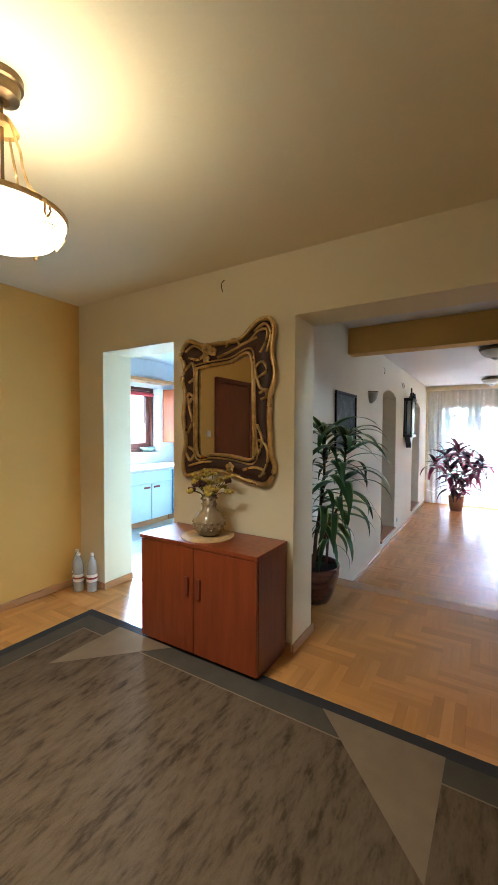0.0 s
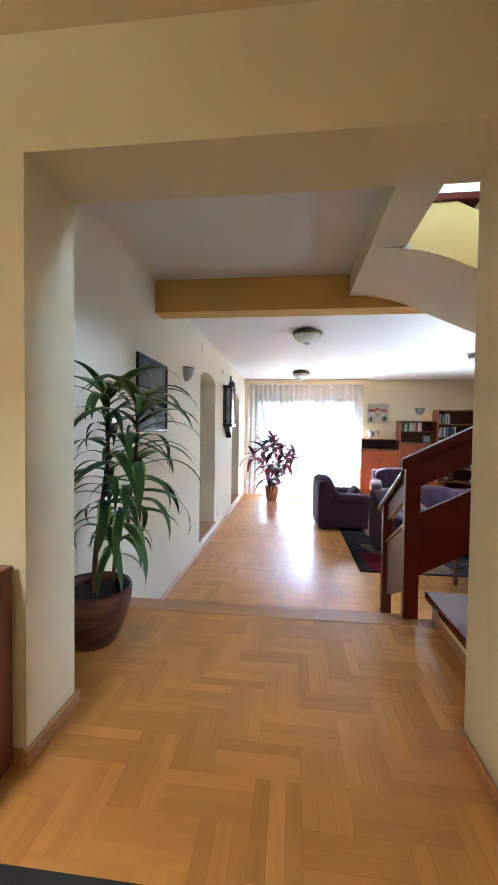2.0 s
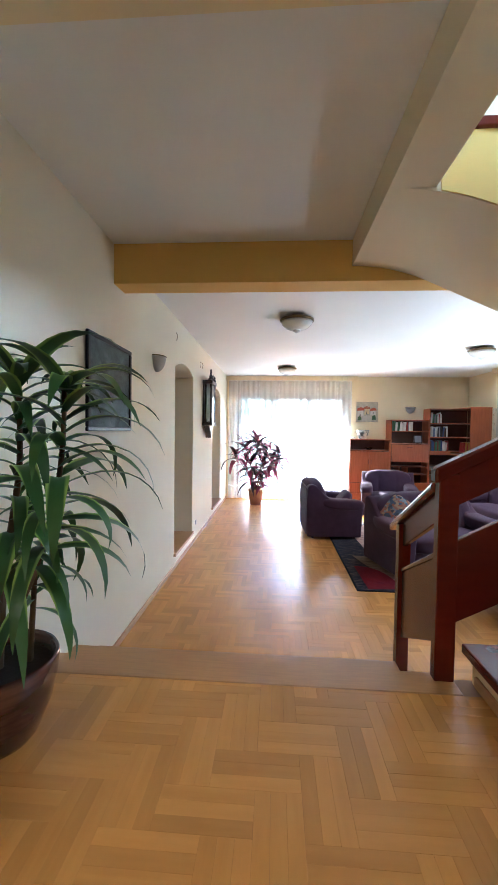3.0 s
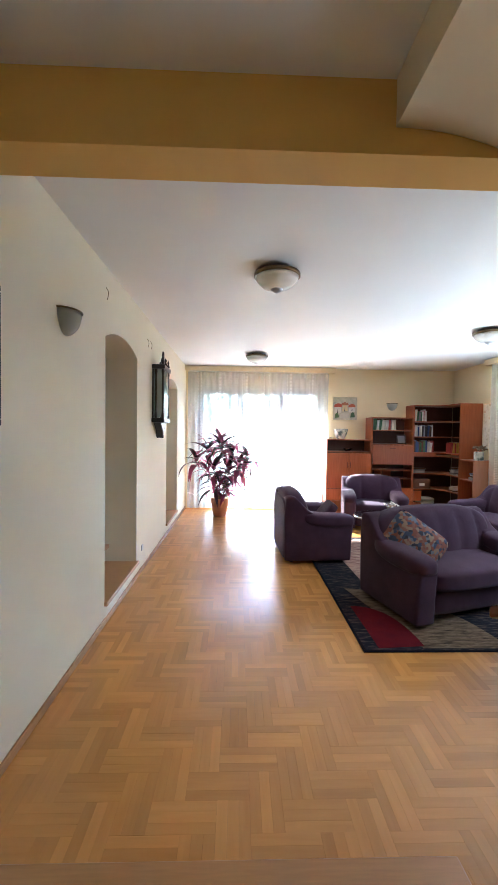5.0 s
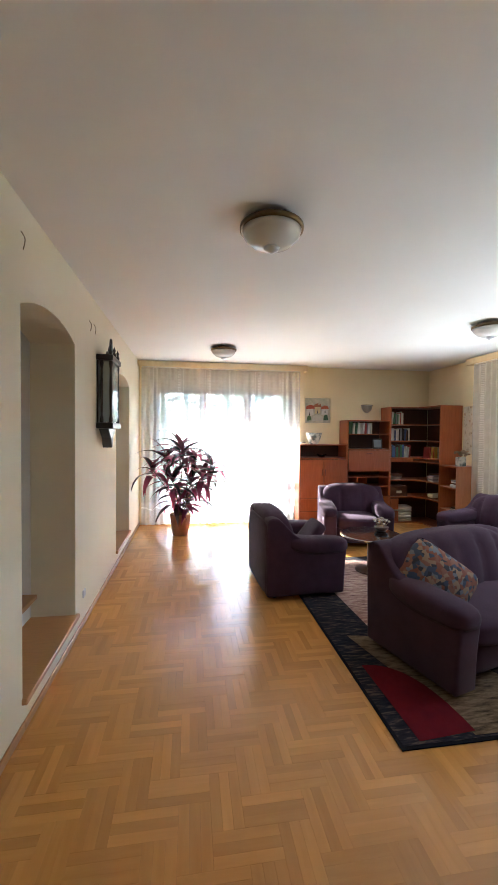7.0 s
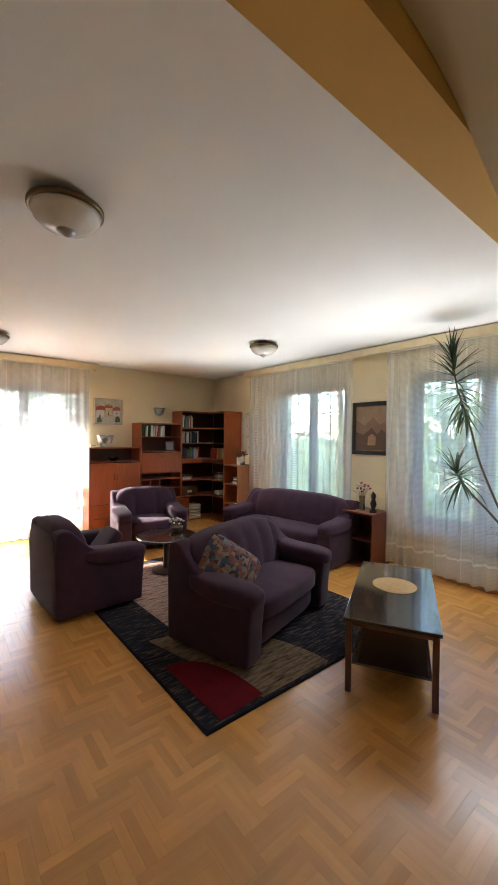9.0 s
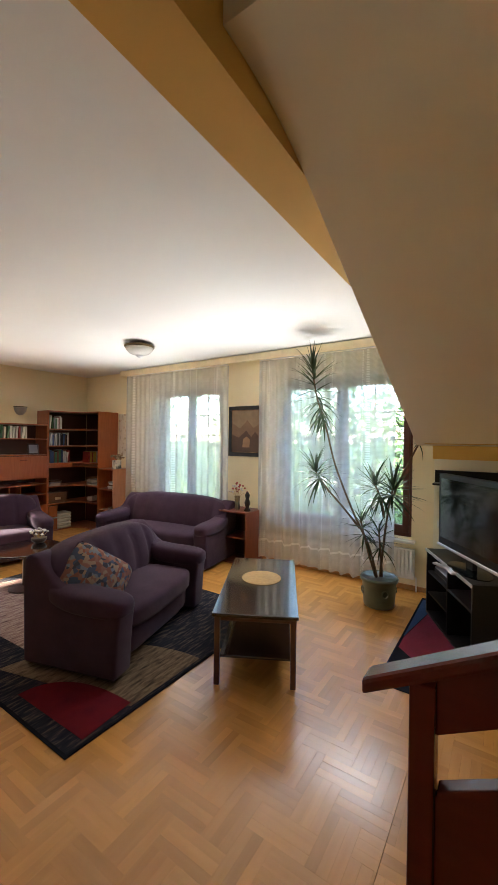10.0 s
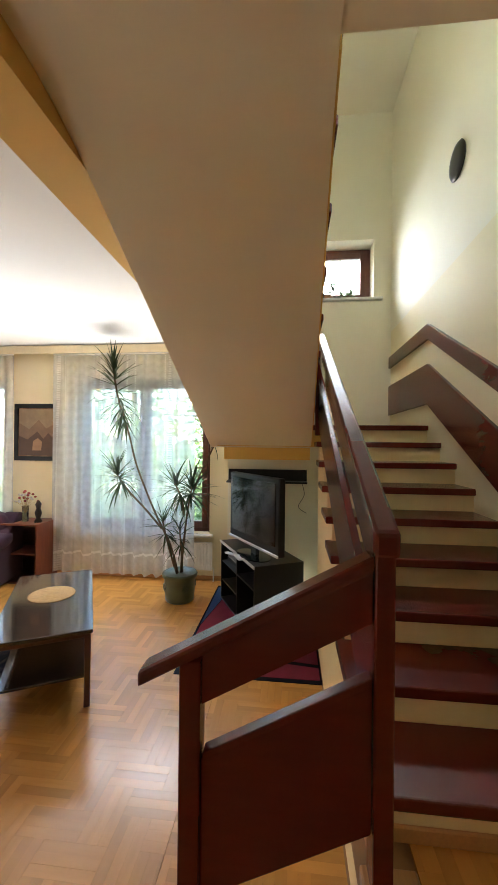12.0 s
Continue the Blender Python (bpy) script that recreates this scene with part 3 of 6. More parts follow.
def curtain(label, axis, a, u0, u1, z0, z1, seed, fold=0.13, scallop=0.0):
    rnd = random.Random(seed)
    bm = bmesh.new()
    n = int((u1 - u0) / 0.018)
    ph, off = 0.0, []
    for i in range(n + 1):
        ph += 2 * math.pi * 0.018 / (fold * rnd.uniform(0.75, 1.35))
        off.append(ph)
    zs = [z0 + (z1 - z0) * k / 6 for k in range(7)]
    rows = []
    for k, z in enumerate(zs):
        amp = 0.030 - 0.016 * k / 6
        row = []
        for i in range(n + 1):
            u = u0 + (u1 - u0) * i / n
            d = a + amp * math.sin(off[i] + 0.25 * math.sin(k + i * 0.05))
            zz = z + (scallop * abs(math.sin(math.pi * (u - u0) / 0.16)) if k == 0 else 0)
            row.append(bm.verts.new((d, u, zz) if axis == "x" else (u, d, zz)))
        rows.append(row)
    for p, q in zip(rows, rows[1:]):
        for i in range(n):
            bm.faces.new((p[i], p[i + 1], q[i + 1], q[i]))
    th = thing("curtain", label, "curtain", group="sheer curtains")
    part("cloth", bm, SHEER, th, smooth=True)
    rod = tube([(a, u0 + 0.01, z1 + 0.012), (a, u1 - 0.01, z1 + 0.012)] if axis == "x" else [(u0 + 0.01, a, z1 + 0.012), (u1 - 0.01, a, z1 + 0.012)], 0.011, 8)
    part("curtain_rail", rod, MUNTIN, th)


curtain("white sheer lace curtain across the terrace window", "y", LIV_Y - 0.13, 0.06, 3.06, 0.03, 2.93, 1)
curtain("white sheer lace curtain at a window behind the sofa", "x", LIV_X - 0.15, 5.22, 7.62, 0.03, 2.93, 2)
curtain("white sheer lace curtain with a scalloped hem", "x", LIV_X - 0.15, 2.72, 4.66, 0.05, 2.93, 3, scallop=0.03)
PELMET = material("cream_pelmet_paint", (0.82, 0.70, 0.45), 0.6)
for nm, b in (("pelmet_far", (0.004, 3.19, 8.89, 8.905, 2.945, 3.045)), ("pelmet_side", (5.655, 5.67, 2.55, 7.75, 2.945, 3.045))):
    pm = thing("pelmet", "cream painted pelmet board below the ceiling", "pelmet", kind="structure")
    part("front", box(*b, 0.003), PELMET, pm)
    if nm == "pelmet_far":
        part("top", box(0.004, 3.19, 8.906, LIV_Y - 0.002, 3.03, 3.045), PELMET, pm)
        part("end", box(3.175, 3.19, 8.906, LIV_Y - 0.002, 2.945, 3.029), PELMET, pm)
    else:
        part("top", box(5.671, LIV_X - 0.002, 2.55, 7.75, 3.03, 3.045), PELMET, pm)
        part("end", box(5.671, LIV_X - 0.002, 7.735, 7.75, 2.945, 3.029), PELMET, pm)

# radiator below the side window
RADI = material("white_enamel", (0.78, 0.77, 0.72), 0.35)
rad = thing("radiator", "white ribbed panel radiator below the window", "radiator")
part("panel", box(5.80, 5.84, 2.50, 3.9, 0.14, 0.50, 0.006), RADI, rad)
for i in range(32):
    part("rib", box(5.788, 5.801, 2.52 + i * 0.043, 2.545 + i * 0.043, 0.16, 0.48, 0.004), RADI, rad)
part("pipe", tube([(5.82, 2.48, 0.0), (5.82, 2.48, 0.16), (5.82, 2.50, 0.18)], 0.009), RADI, rad)

# ---- kitchen beyond the hall door ----
KIT_WALL = material("kitchen_white_paint", (0.72, 0.74, 0.74), 0.7, scale=2)
KIT_FRONT = material("pale_kitchen_front", (0.62, 0.72, 0.66), 0.35, scale=2)
TILE = material("pale_floor_tile", (0.58, 0.60, 0.60), 0.2, scale=3, vary=0.04)
STEEL = material("brushed_steel", (0.55, 0.56, 0.57), 0.25, 1.0, scale=30)
K0 = -3.2
wall("wall_kitchen_west", "white kitchen wall with a window", wall_with_holes("x", K0 - 0.35, K0, WALL_B, 4.5, 0.3, 3.2, [(1.75, 2.52, 1.55, 2.58)]), KIT_WALL)
wall("wall_kitchen_north", "white kitchen wall", box(K0, -1.72, 4.3, 4.5, 0.3, 3.2), KIT_WALL)
wall("wall_kitchen_east", "white kitchen wall", box(-0.37, -0.352, WALL_B, 3.38, 0.3, 3.2), KIT_WALL)
wall("wall_kitchen_back", "white kitchen wall", box(-1.72, -0.37, 3.28, 3.38, 0.3, 3.2), KIT_WALL)
wall("wall_kitchen_inner", "white kitchen wall", box(-1.80, -1.702, 3.39, 4.3, 0.3, 3.2), KIT_WALL)
ceiling("ceiling_kitchen", "white kitchen ceiling", box(K0 - 0.35, -0.352, WALL_B, 4.5, 3.0, 3.2), KIT_WALL)
tagged(part("floor_kitchen", box(K0, -0.37, WALL_B + 0.01, 4.3, 0.3, PLAT - 0.006), TILE), "pale kitchen floor bed", "floor", kind="structure")
kf = thing("kitchen_tiles", "pale glossy kitchen floor tiles", "tiles", kind="structure")
tile_mesh = mesh_of(box(0.002, 0.328, 0.002, 0.328, 0, 0.008, 0.002), "tile", TILE)
for i in range(8):
    for j in range(9):
        t_ob = new("tile", tile_mesh)
        t_ob.parent = kf
        t_ob.location = (K0 + 0.02 + i * 0.33, WALL_B + 0.02 + j * 0.33, PLAT - 0.006)
window("window_kitchen", "dark wooden kitchen window", "x", K0 - 0.22, 1.75, 2.52, 1.55, 2.58, 1, 1)
blind = thing("roller_blind", "rolled-up red blind in the kitchen window", "blind")
part("roll", tube([(K0 - 0.10, 1.80, 2.47), (K0 - 0.10, 2.47, 2.47)], 0.03, 12), material("red_blind_cloth", (0.45, 0.05, 0.06), 0.8), blind)
for i in range(3):
    kc = thing("kitchen_cabinet", "pale green kitchen base cabinet with two doors", "cabinet", group="kitchen base cabinets")
    y0 = 0.55 + 0.8 * i if i < 2 else 2.16
    w = 0.79 if i < 2 else 0.6
    fm = KIT_FRONT if i < 2 else material("blue_grey_appliance", (0.10, 0.20, 0.30), 0.3)
    part("body", box(K0 + 0.004, -2.60, y0, y0 + w, PLAT + 0.09, 1.33), KIT_FRONT, kc)
    part("plinth", box(K0 + 0.004, -2.65, y0, y0 + w, PLAT, PLAT + 0.089), OAK_BOARD, kc)
    if i < 2:
        part("drawer", box(-2.598, -2.58, y0 + 0.005, y0 + w - 0.005, 1.17, 1.325, 0.003), fm, kc)
        for s in range(2):
            dr = part("door", box(-2.598, -2.58, y0 + 0.005 + s * w / 2, y0 + (s + 1) * w / 2 - 0.005, PLAT + 0.095, 1.16, 0.003), fm, kc)
            hx = y0 + w / 2 + (0.04 if s else -0.14)
            part("handle", box(-2.578, -2.56, hx, hx + 0.10, 1.10, 1.125, 0.003), CHERRY_DK, dr, "dark wooden handle")
    else:
        part("door", box(-2.598, -2.58, y0 + 0.005, y0 + w - 0.005, PLAT + 0.095, 1.325, 0.004), fm, kc)
tagged(part("worktop", box(K0 + 0.003, -2.55, 0.5, 2.8, 1.332, 1.372, 0.006), material("pale_worktop", (0.66, 0.64, 0.58), 0.3, scale=20)), "pale laminate kitchen worktop", "worktop")
sink = thing("sink", "steel kitchen sink with a tap", "sink")
part("basin", box(-3.05, -2.68, 1.25, 1.75, 1.373, 1.382, 0.004), STEEL, sink)
part("tap", tube(smooth_path([(-3.1, 1.5, 1.37), (-3.1, 1.5, 1.55), (-3.02, 1.5, 1.6), (-2.94, 1.5, 1.54)]), 0.012), STEEL, sink)
shelf = thing("plate_shelf", "oak shelf above the kitchen window with small lights", "shelf")
part("board", box(K0 + 0.003, -2.95, 1.0, 2.6, 2.63, 2.68, 0.004), OAK_BOARD, shelf)
for yy in (1.75, 2.15):
    part("spotlight", lathe([(0.03, 2.618), (0.035, 2.624), (0.035, 2.6295)], 14, pose(-3.05, yy, 0)), STEEL, shelf)
tagged(part("bottle", lathe([(0.05, 0), (0.055, 0.02), (0.055, 0.13), (0.018, 0.19), (0.018, 0.25), (0.022, 0.26)], 18, pose(-3.07, 1.72, 2.681)), glass("green_bottle_glass", (0.12, 0.45, 0.40), 0.05), smooth=True), "green glass bottle on the kitchen shelf", "bottle")
wc = thing("wall_cabinet", "open oak wall shelf with white crockery", "shelf")
for z in (1.72, 1.98, 2.24, 2.52):
    part("board", box(K0 + 0.003, -2.95, 2.62, 3.2, z, z + 0.02), CHERRY_DK, wc)
part("side", box(K0 + 0.003, -2.95, 2.60, 2.619, 1.70, 2.56), CHERRY, wc)
for i in range(4):
    tagged(part("jug", lathe([(0.03, 0), (0.045, 0.03), (0.04, 0.09), (0.03, 0.11), (0.036, 0.13)], 14, pose(-3.02, 2.72 + 0.12 * (i % 2), 2.001 + 0.26 * (i // 2))), RADI, smooth=True), "small white china jug on the shelf", "jug")
tagged(part("bowl", lathe([(0.07, 0), (0.11, 0.03), (0.13, 0.08), (0.12, 0.08), (0.09, 0.02)], 18, pose(-3.30, 2.36, 1.551)), material("sage_glaze", (0.2, 0.27, 0.22), 0.35), smooth=True), "sage green bowl on the window sill", "bowl")

# ---- outdoors ----
GRASS = material("lawn", (0.09, 0.14, 0.035), 0.9, color2=(0.06, 0.10, 0.02), scale=2, bump=0.5, bump_scale=30)
PAVE = material("grey_terrace_paving", (0.21, 0.20, 0.18), 0.8, color2=(0.16, 0.15, 0.14), scale=3)
tagged(part("ground", box(-400, 400, -400, 400, -0.5, -0.3), GRASS), "green lawn round the house", "ground", kind="structure")
tagged(part("terrace", box(-1.5, 6.0, LIV_Y + THICK + 0.01, 13.5, -0.298, -0.05), PAVE), "pale paved terrace outside the window", "terrace", kind="structure")
# unseen overhang, its depth set to keep sun off the curtain's upper part
tagged(part("unseen_overhang", box(-2.0, 7.0, LIV_Y + THICK + 0.003, LIV_Y + THICK + 1.40, 3.30, 3.42), WHITE), "unseen white overhang added to shade the top of the terrace window", "roof", kind="structure")
LEAF_OUT = material("garden_leaf", (0.10, 0.17, 0.035), 0.6, color2=(0.06, 0.11, 0.02), scale=0.8, vary=0.35)
BARK = material("bark", (0.14, 0.10, 0.07), 0.9, bump=0.5, bump_scale=25)


def garden_tree(x, y, h, r, seed, label, low=0.3):
    rnd = random.Random(seed)
    th = thing("tree", label, "tree", pose(x, y, -0.3), group="garden trees")
    bm = bmesh.new()
    add_tube(bm, smooth_path([(0, 0, 0), (0.05, 0.03, h * 0.35), (-0.05, 0.06, h * 0.7), (0, 0, h * 0.95)], 4), 0.05 + 0.02 * h, 7, 0.02)
    for i in range(7):
        a, z = rnd.uniform(0, 6.28), h * rnd.uniform(low, 0.8)
        add_tube(bm, smooth_path([(0, 0, z), (math.cos(a) * r * 0.4, math.sin(a) * r * 0.4, z + 0.3), (math.cos(a) * r * 0.8, math.sin(a) * r * 0.8, z + 0.5)], 3), 0.04, 5, 0.01)
    part("trunk", bm, BARK, th)
    verts, faces = [], []
    clumps = [(rnd.gauss(0, 0.42) * r, rnd.gauss(0, 0.42) * r, h * rnd.uniform(low, 1.0)) for _ in range(34)]
    for cx, cy, cz in clumps:
        for _ in range(70):
            p = Vector((cx + rnd.gauss(0, 0.2) * r, cy + rnd.gauss(0, 0.2) * r, cz + rnd.gauss(0, 0.13) * r))
            if p.z < 0.1:
                continue
            s = rnd.uniform(0.05, 0.11)
            u = Vector((rnd.gauss(0, 1), rnd.gauss(0, 1), rnd.gauss(0, 0.6))).normalized()
            v = u.orthogonal().normalized()
            k = len(verts)
            verts += [p - u * s, p + v * s * 0.5, p + u * s, p - v * s * 0.5]
            faces.append((k, k + 1, k + 2, k + 3))
    me = bpy.data.meshes.new("crown")
    me.from_pydata(verts, [], faces)
    me.materials.append(LEAF_OUT)
    ob = new("crown", me)
    ob.parent = th


# the tree at (-2.6, 13.6) is unseen, added to shade the curtain's left
for k, (x, y, h, r, lo) in enumerate(((-1.0, 17, 5.5, 2.2, 0.15), (2.5, 19, 7, 2.6, 0.2), (6.5, 18, 6, 2.3, 0.15), (10.5, 1.5, 4.5, 2.0, 0.05), (10.0, 5.0, 4.0, 2.0, 0.04),
                                       (11.0, 8.5, 5.0, 2.2, 0.05), (9.5, 12, 5.5, 2.2, 0.1), (14, 3.5, 6.5, 2.6, 0.1), (14, 7.5, 6.0, 2.6, 0.1), (-9, 3.0, 5.0, 2.2, 0.1), (-2.6, 13.6, 5.6, 1.7, 0.3), (0.1, 14.4, 4.8, 1.9, 0.12), (2.3, 14.8, 4.6, 1.9, 0.12), (4.2, 14.5, 4.6, 1.8, 0.12), (12.5, -1.5, 6, 2.3, 0.2),
                                       (9.2, 2.8, 3.2, 1.8, 0.04), (9.4, 7.0, 3.4, 1.9, 0.04), (12.2, 6.2, 6.5, 2.6, 0.06), (12.4, 10.5, 6.5, 2.6, 0.06), (0.8, 16.0, 6.0, 2.4, 0.1), (4.6, 16.5, 6.0, 2.4, 0.1))):
    garden_tree(x, y, h, r, 40 + k, "leafy green garden tree outside the windows", lo)

# ---- soft furniture ----
def rounded(sx, sy, sz, cx=0, cy=0, cz=0, k=5.0, n=8, warp=None, m=None):
    """A soft block of size sx, sy, sz with rounded edges; warp moves each unit point (u, v, w, place) to a new place."""
    bm = bmesh.new()
    bmesh.ops.create_cube(bm, size=2)
    bmesh.ops.subdivide_edges(bm, edges=bm.edges, cuts=n, use_grid_fill=True)
    for v in bm.verts:
        p = v.co.copy()
        big = max(abs(p.x), abs(p.y), abs(p.z))
        norm = (abs(p.x) ** k + abs(p.y) ** k + abs(p.z) ** k) ** (1 / k)
        q = p * (big / norm)
        place = Vector((cx + q.x * sx / 2, cy + q.y * sy / 2, cz + q.z * sz / 2))
        v.co = warp(q, place) if warp else place
    if m is not None:
        bmesh.ops.transform(bm, matrix=m, verts=bm.verts)
    return bm


PURPLE = material("purple_upholstery", (0.060, 0.028, 0.048), 0.9, color2=(0.044, 0.020, 0.036), scale=7, sheen=0.08, spec=0.2, bump=0.35, bump_scale=220)
DARK_WOOD = material("dark_wood", (0.055, 0.026, 0.018), 0.3, color2=(0.035, 0.016, 0.011), scale=5, stretch=(1, 9, 9), coat=0.3)


def upholstered(name, label, category, m, w, d=0.88, pleats=5, cushions=1, group=""):
    """A seat that faces -y with rolled arms and a pleated back; w is the width over the arms."""
    th = thing(name, label, category, m, group)
    aw = 0.20
    h = w / 2
    part("base", rounded(w - 2 * aw + 0.03, d - 0.14, 0.28, 0, 0.02, 0.19, 9, 5), PURPLE, th, smooth=True)
    sw = (w - 2 * aw + 0.02) / cushions
    for i in range(cushions):
        def puff(q, p):
            return p + Vector((0, -0.02 * (1 - q.x * q.x), 0.022 * (1 - q.x * q.x) * (1 - q.y * q.y) * (q.z > 0)))
        part("seat_cushion", rounded(sw - 0.006, d - 0.20, 0.19, -h + aw - 0.01 + sw * (i + 0.5), -0.07, 0.37, 6, 9, puff), PURPLE, th, smooth=True)
    profile = [(-d / 2 + 0.03, 0.035), (-d / 2 + 0.02, 0.30), (-d / 2 + 0.0, 0.50), (-d / 2 + 0.05, 0.57), (-0.15, 0.585), (0.02, 0.61), (0.14, 0.68), (0.24, 0.79), (0.30, 0.845), (0.37, 0.86), (0.42, 0.83), (d / 2 - 0.005, 0.60), (d / 2 - 0.02, 0.035)]
    for s in (-1, 1):
        bm = prism(profile, "x", s * (h - aw) if s > 0 else -h, s * h if s > 0 else -(h - aw))
        bmesh.ops.recalc_face_normals(bm, faces=bm.faces)
        bmesh.ops.bevel(bm, geom=list(bm.edges), offset=0.028, segments=3, affect="EDGES", profile=0.6)
        arm = part("arm", bm, PURPLE, th, smooth=True)
        def roll(q, p, s=s):
            t = (p.y + d / 2) / d
            return p + Vector((0, 0, 0.17 * max(0.0, t - 0.42) ** 1.3 - 0.02 * (1 - t)))
        part("arm_roll", rounded(aw + 0.055, d * 0.78, 0.17, s * (h - aw / 2 + 0.004), -d / 2 + d * 0.36, 0.555, 3.6, 9, roll), PURPLE, arm, smooth=True)
    def lean(q, p):
        f = (p.z - 0.38) / 0.5
        fold = 0.0
        if q.y < 0.3:
            u = (p.x + h) / w * pleats
            fold = 0.034 * (1 - abs(math.sin(math.pi * u)) ** 0.45) * max(0.0, 1 - abs(q.z) ** 6)
        crown = 0.03 * (1 - q.x * q.x) * (q.z > 0.2) * q.z
        return p + Vector((0, 0.10 * f + fold - 0.05 * (1 - q.z ** 2) * (q.y < 0), crown))
    n = 34
    part("backrest", rounded(w - 0.10, 0.26, 0.56, 0, d / 2 - 0.235, 0.60, 4.2, n, lean), PURPLE, th, smooth=True)
    part("back_panel", rounded(w - 0.04, 0.07, 0.76, 0, d / 2 - 0.04, 0.42, 8, 6), PURPLE, th, smooth=True)
    for sx in (-1, 1):
        for sy in (-1, 1):
            part("foot", lathe([(0.022, 0), (0.026, 0.05)], 12, pose(sx * (h - 0.10), sy * (d / 2 - 0.12), 0)), DARK_WOOD, th)
    return th


upholstered("sofa", "purple two-seat fabric sofa standing on the rug", "sofa", pose(3.25, 4.48, 0.011, 0, 0, 16), 1.48, 0.88, 6, 1)
upholstered("armchair", "purple fabric armchair beside the rug", "armchair", pose(2.15, 6.02, 0.011, 0, 0, 93), 0.95, 0.90, 4, 1, "purple armchairs")
upholstered("armchair", "purple fabric armchair with sunlit arms before the shelves", "armchair", pose(3.57, 7.58, 0.0, 0, 0, -12), 1.05, 0.90, 3, 1, "purple armchairs")
upholstered("sofa", "purple three-seat fabric sofa below the window", "sofa", pose(5.13, 5.95, 0.0, 0, 0, -82), 2.0, 0.88, 8, 1)
CUSH = material("patchwork_cushion", (0.30, 0.17, 0.12), 0.85, color2=(0.05, 0.07, 0.12), scale=11, detail=1, contrast=5, bump=0.3, bump_scale=200)


def patch_material():
    m = CUSH
    t = m.node_tree
    v = t.nodes.new("ShaderNodeTexVoronoi")
    v.inputs["Scale"].default_value = 34
    co = t.nodes.new("ShaderNodeTexCoord")
    t.links.new(co.outputs["Object"], v.inputs["Vector"])
    r = t.nodes.new("ShaderNodeValToRGB")
    r.color_ramp.interpolation = "CONSTANT"
    cols = ((0, (0.20, 0.07, 0.045)), (0.2, (0.05, 0.065, 0.11)), (0.38, (0.27, 0.18, 0.12)), (0.55, (0.15, 0.16, 0.19)), (0.7, (0.22, 0.10, 0.07)), (0.85, (0.035, 0.035, 0.05)))
    while len(r.color_ramp.elements) < len(cols):
        r.color_ramp.elements.new(0.5)
    for e, (p, c) in zip(r.color_ramp.elements, cols):
        e.position, e.color = p, (*c, 1)
    sep = t.nodes.new("ShaderNodeSeparateColor")
    t.links.new(v.outputs["Color"], sep.inputs[0])
    t.links.new(sep.outputs[0], r.inputs["Fac"])
    t.links.new(r.outputs["Color"], t.nodes["Principled BSDF"].inputs["Base Color"])
    return m


patch_material()
def puffy(q, p):
    e = (1 - abs(q.x) ** 3) * (1 - abs(q.z) ** 3)
    return Vector((p.x, p.y * (0.25 + 0.75 * e), p.z))
cushion = thing("cushion", "square patchwork cushion in red, blue and beige", "cushion", pose(2.84, 4.38, 0.625, -24, 34, -24))
part("cover", rounded(0.54, 0.19, 0.44, 0, 0, 0, 7, 9, puffy), CUSH, cushion, smooth=True)
part("piping", tube([(x * 0.264, 0, z * 0.214) for x, z in ((-1, -0.9), (-1, 0.9), (-0.9, 1), (0.9, 1), (1, 0.9), (1, -0.9), (0.9, -1), (-0.9, -1), (-1, -0.9))], 0.006), PURPLE, cushion)
small_c = thing("cushion", "small purple cushion on an armchair", "cushion", pose(2.36, 6.05, 0.56, 0, -50, 3))
part("cover", rounded(0.36, 0.36, 0.12, 0, 0, 0, 6, 7), PURPLE, small_c, smooth=True)

# ---- rugs ----
def rug_material(name, cols, scale, stretch, rough=0.95):
    m = material(name, (1, 1, 1), rough, bump=0.6, bump_scale=300, spec=0.08)
    t = m.node_tree
    co = t.nodes.new("ShaderNodeTexCoord")
    mp = t.nodes.new("ShaderNodeMapping")
    mp.inputs["Scale"].default_value = stretch
    mp.inputs["Rotation"].default_value = (0, 0, radians(38))
    n = t.nodes.new("ShaderNodeTexNoise")
    n.inputs["Scale"].default_value, n.inputs["Detail"].default_value, n.inputs["Roughness"].default_value = scale, 8, 0.65
    r = t.nodes.new("ShaderNodeValToRGB")
    while len(r.color_ramp.elements) < len(cols):
        r.color_ramp.elements.new(0.5)
    for e, (p, c) in zip(r.color_ramp.elements, cols):
        e.position, e.color = p, (*c, 1)
    t.links.new(co.outputs["Object"], mp.inputs["Vector"])
    t.links.new(mp.outputs["Vector"], n.inputs["Vector"])
    t.links.new(n.outputs["Fac"], r.inputs["Fac"])
    t.links.new(r.outputs["Color"], t.nodes["Principled BSDF"].inputs["Base Color"])
    return m


RUG_DARK = rug_material("dark_streaked_pile", ((0.36, (0.010, 0.011, 0.018)), (0.52, (0.022, 0.020, 0.026)), (0.63, (0.10, 0.075, 0.055)), (0.72, (0.02, 0.02, 0.026))), 5, (1.5, 9, 1))
RUG_BROWN = rug_material("brown_streaked_pile", ((0.32, (0.035, 0.025, 0.018)), (0.48, (0.13, 0.085, 0.05)), (0.6, (0.20, 0.14, 0.085)), (0.72, (0.06, 0.035, 0.025))), 5, (1.5, 7, 1))
RUG_RED = material("deep_red_pile", (0.13, 0.008, 0.012), 0.95, color2=(0.09, 0.006, 0.012), scale=9, bump=0.6, bump_scale=300, spec=0.08)
RUG_BLACK = material("black_pile", (0.010, 0.010, 0.014), 0.95, bump=0.6, bump_scale=300, spec=0.08)
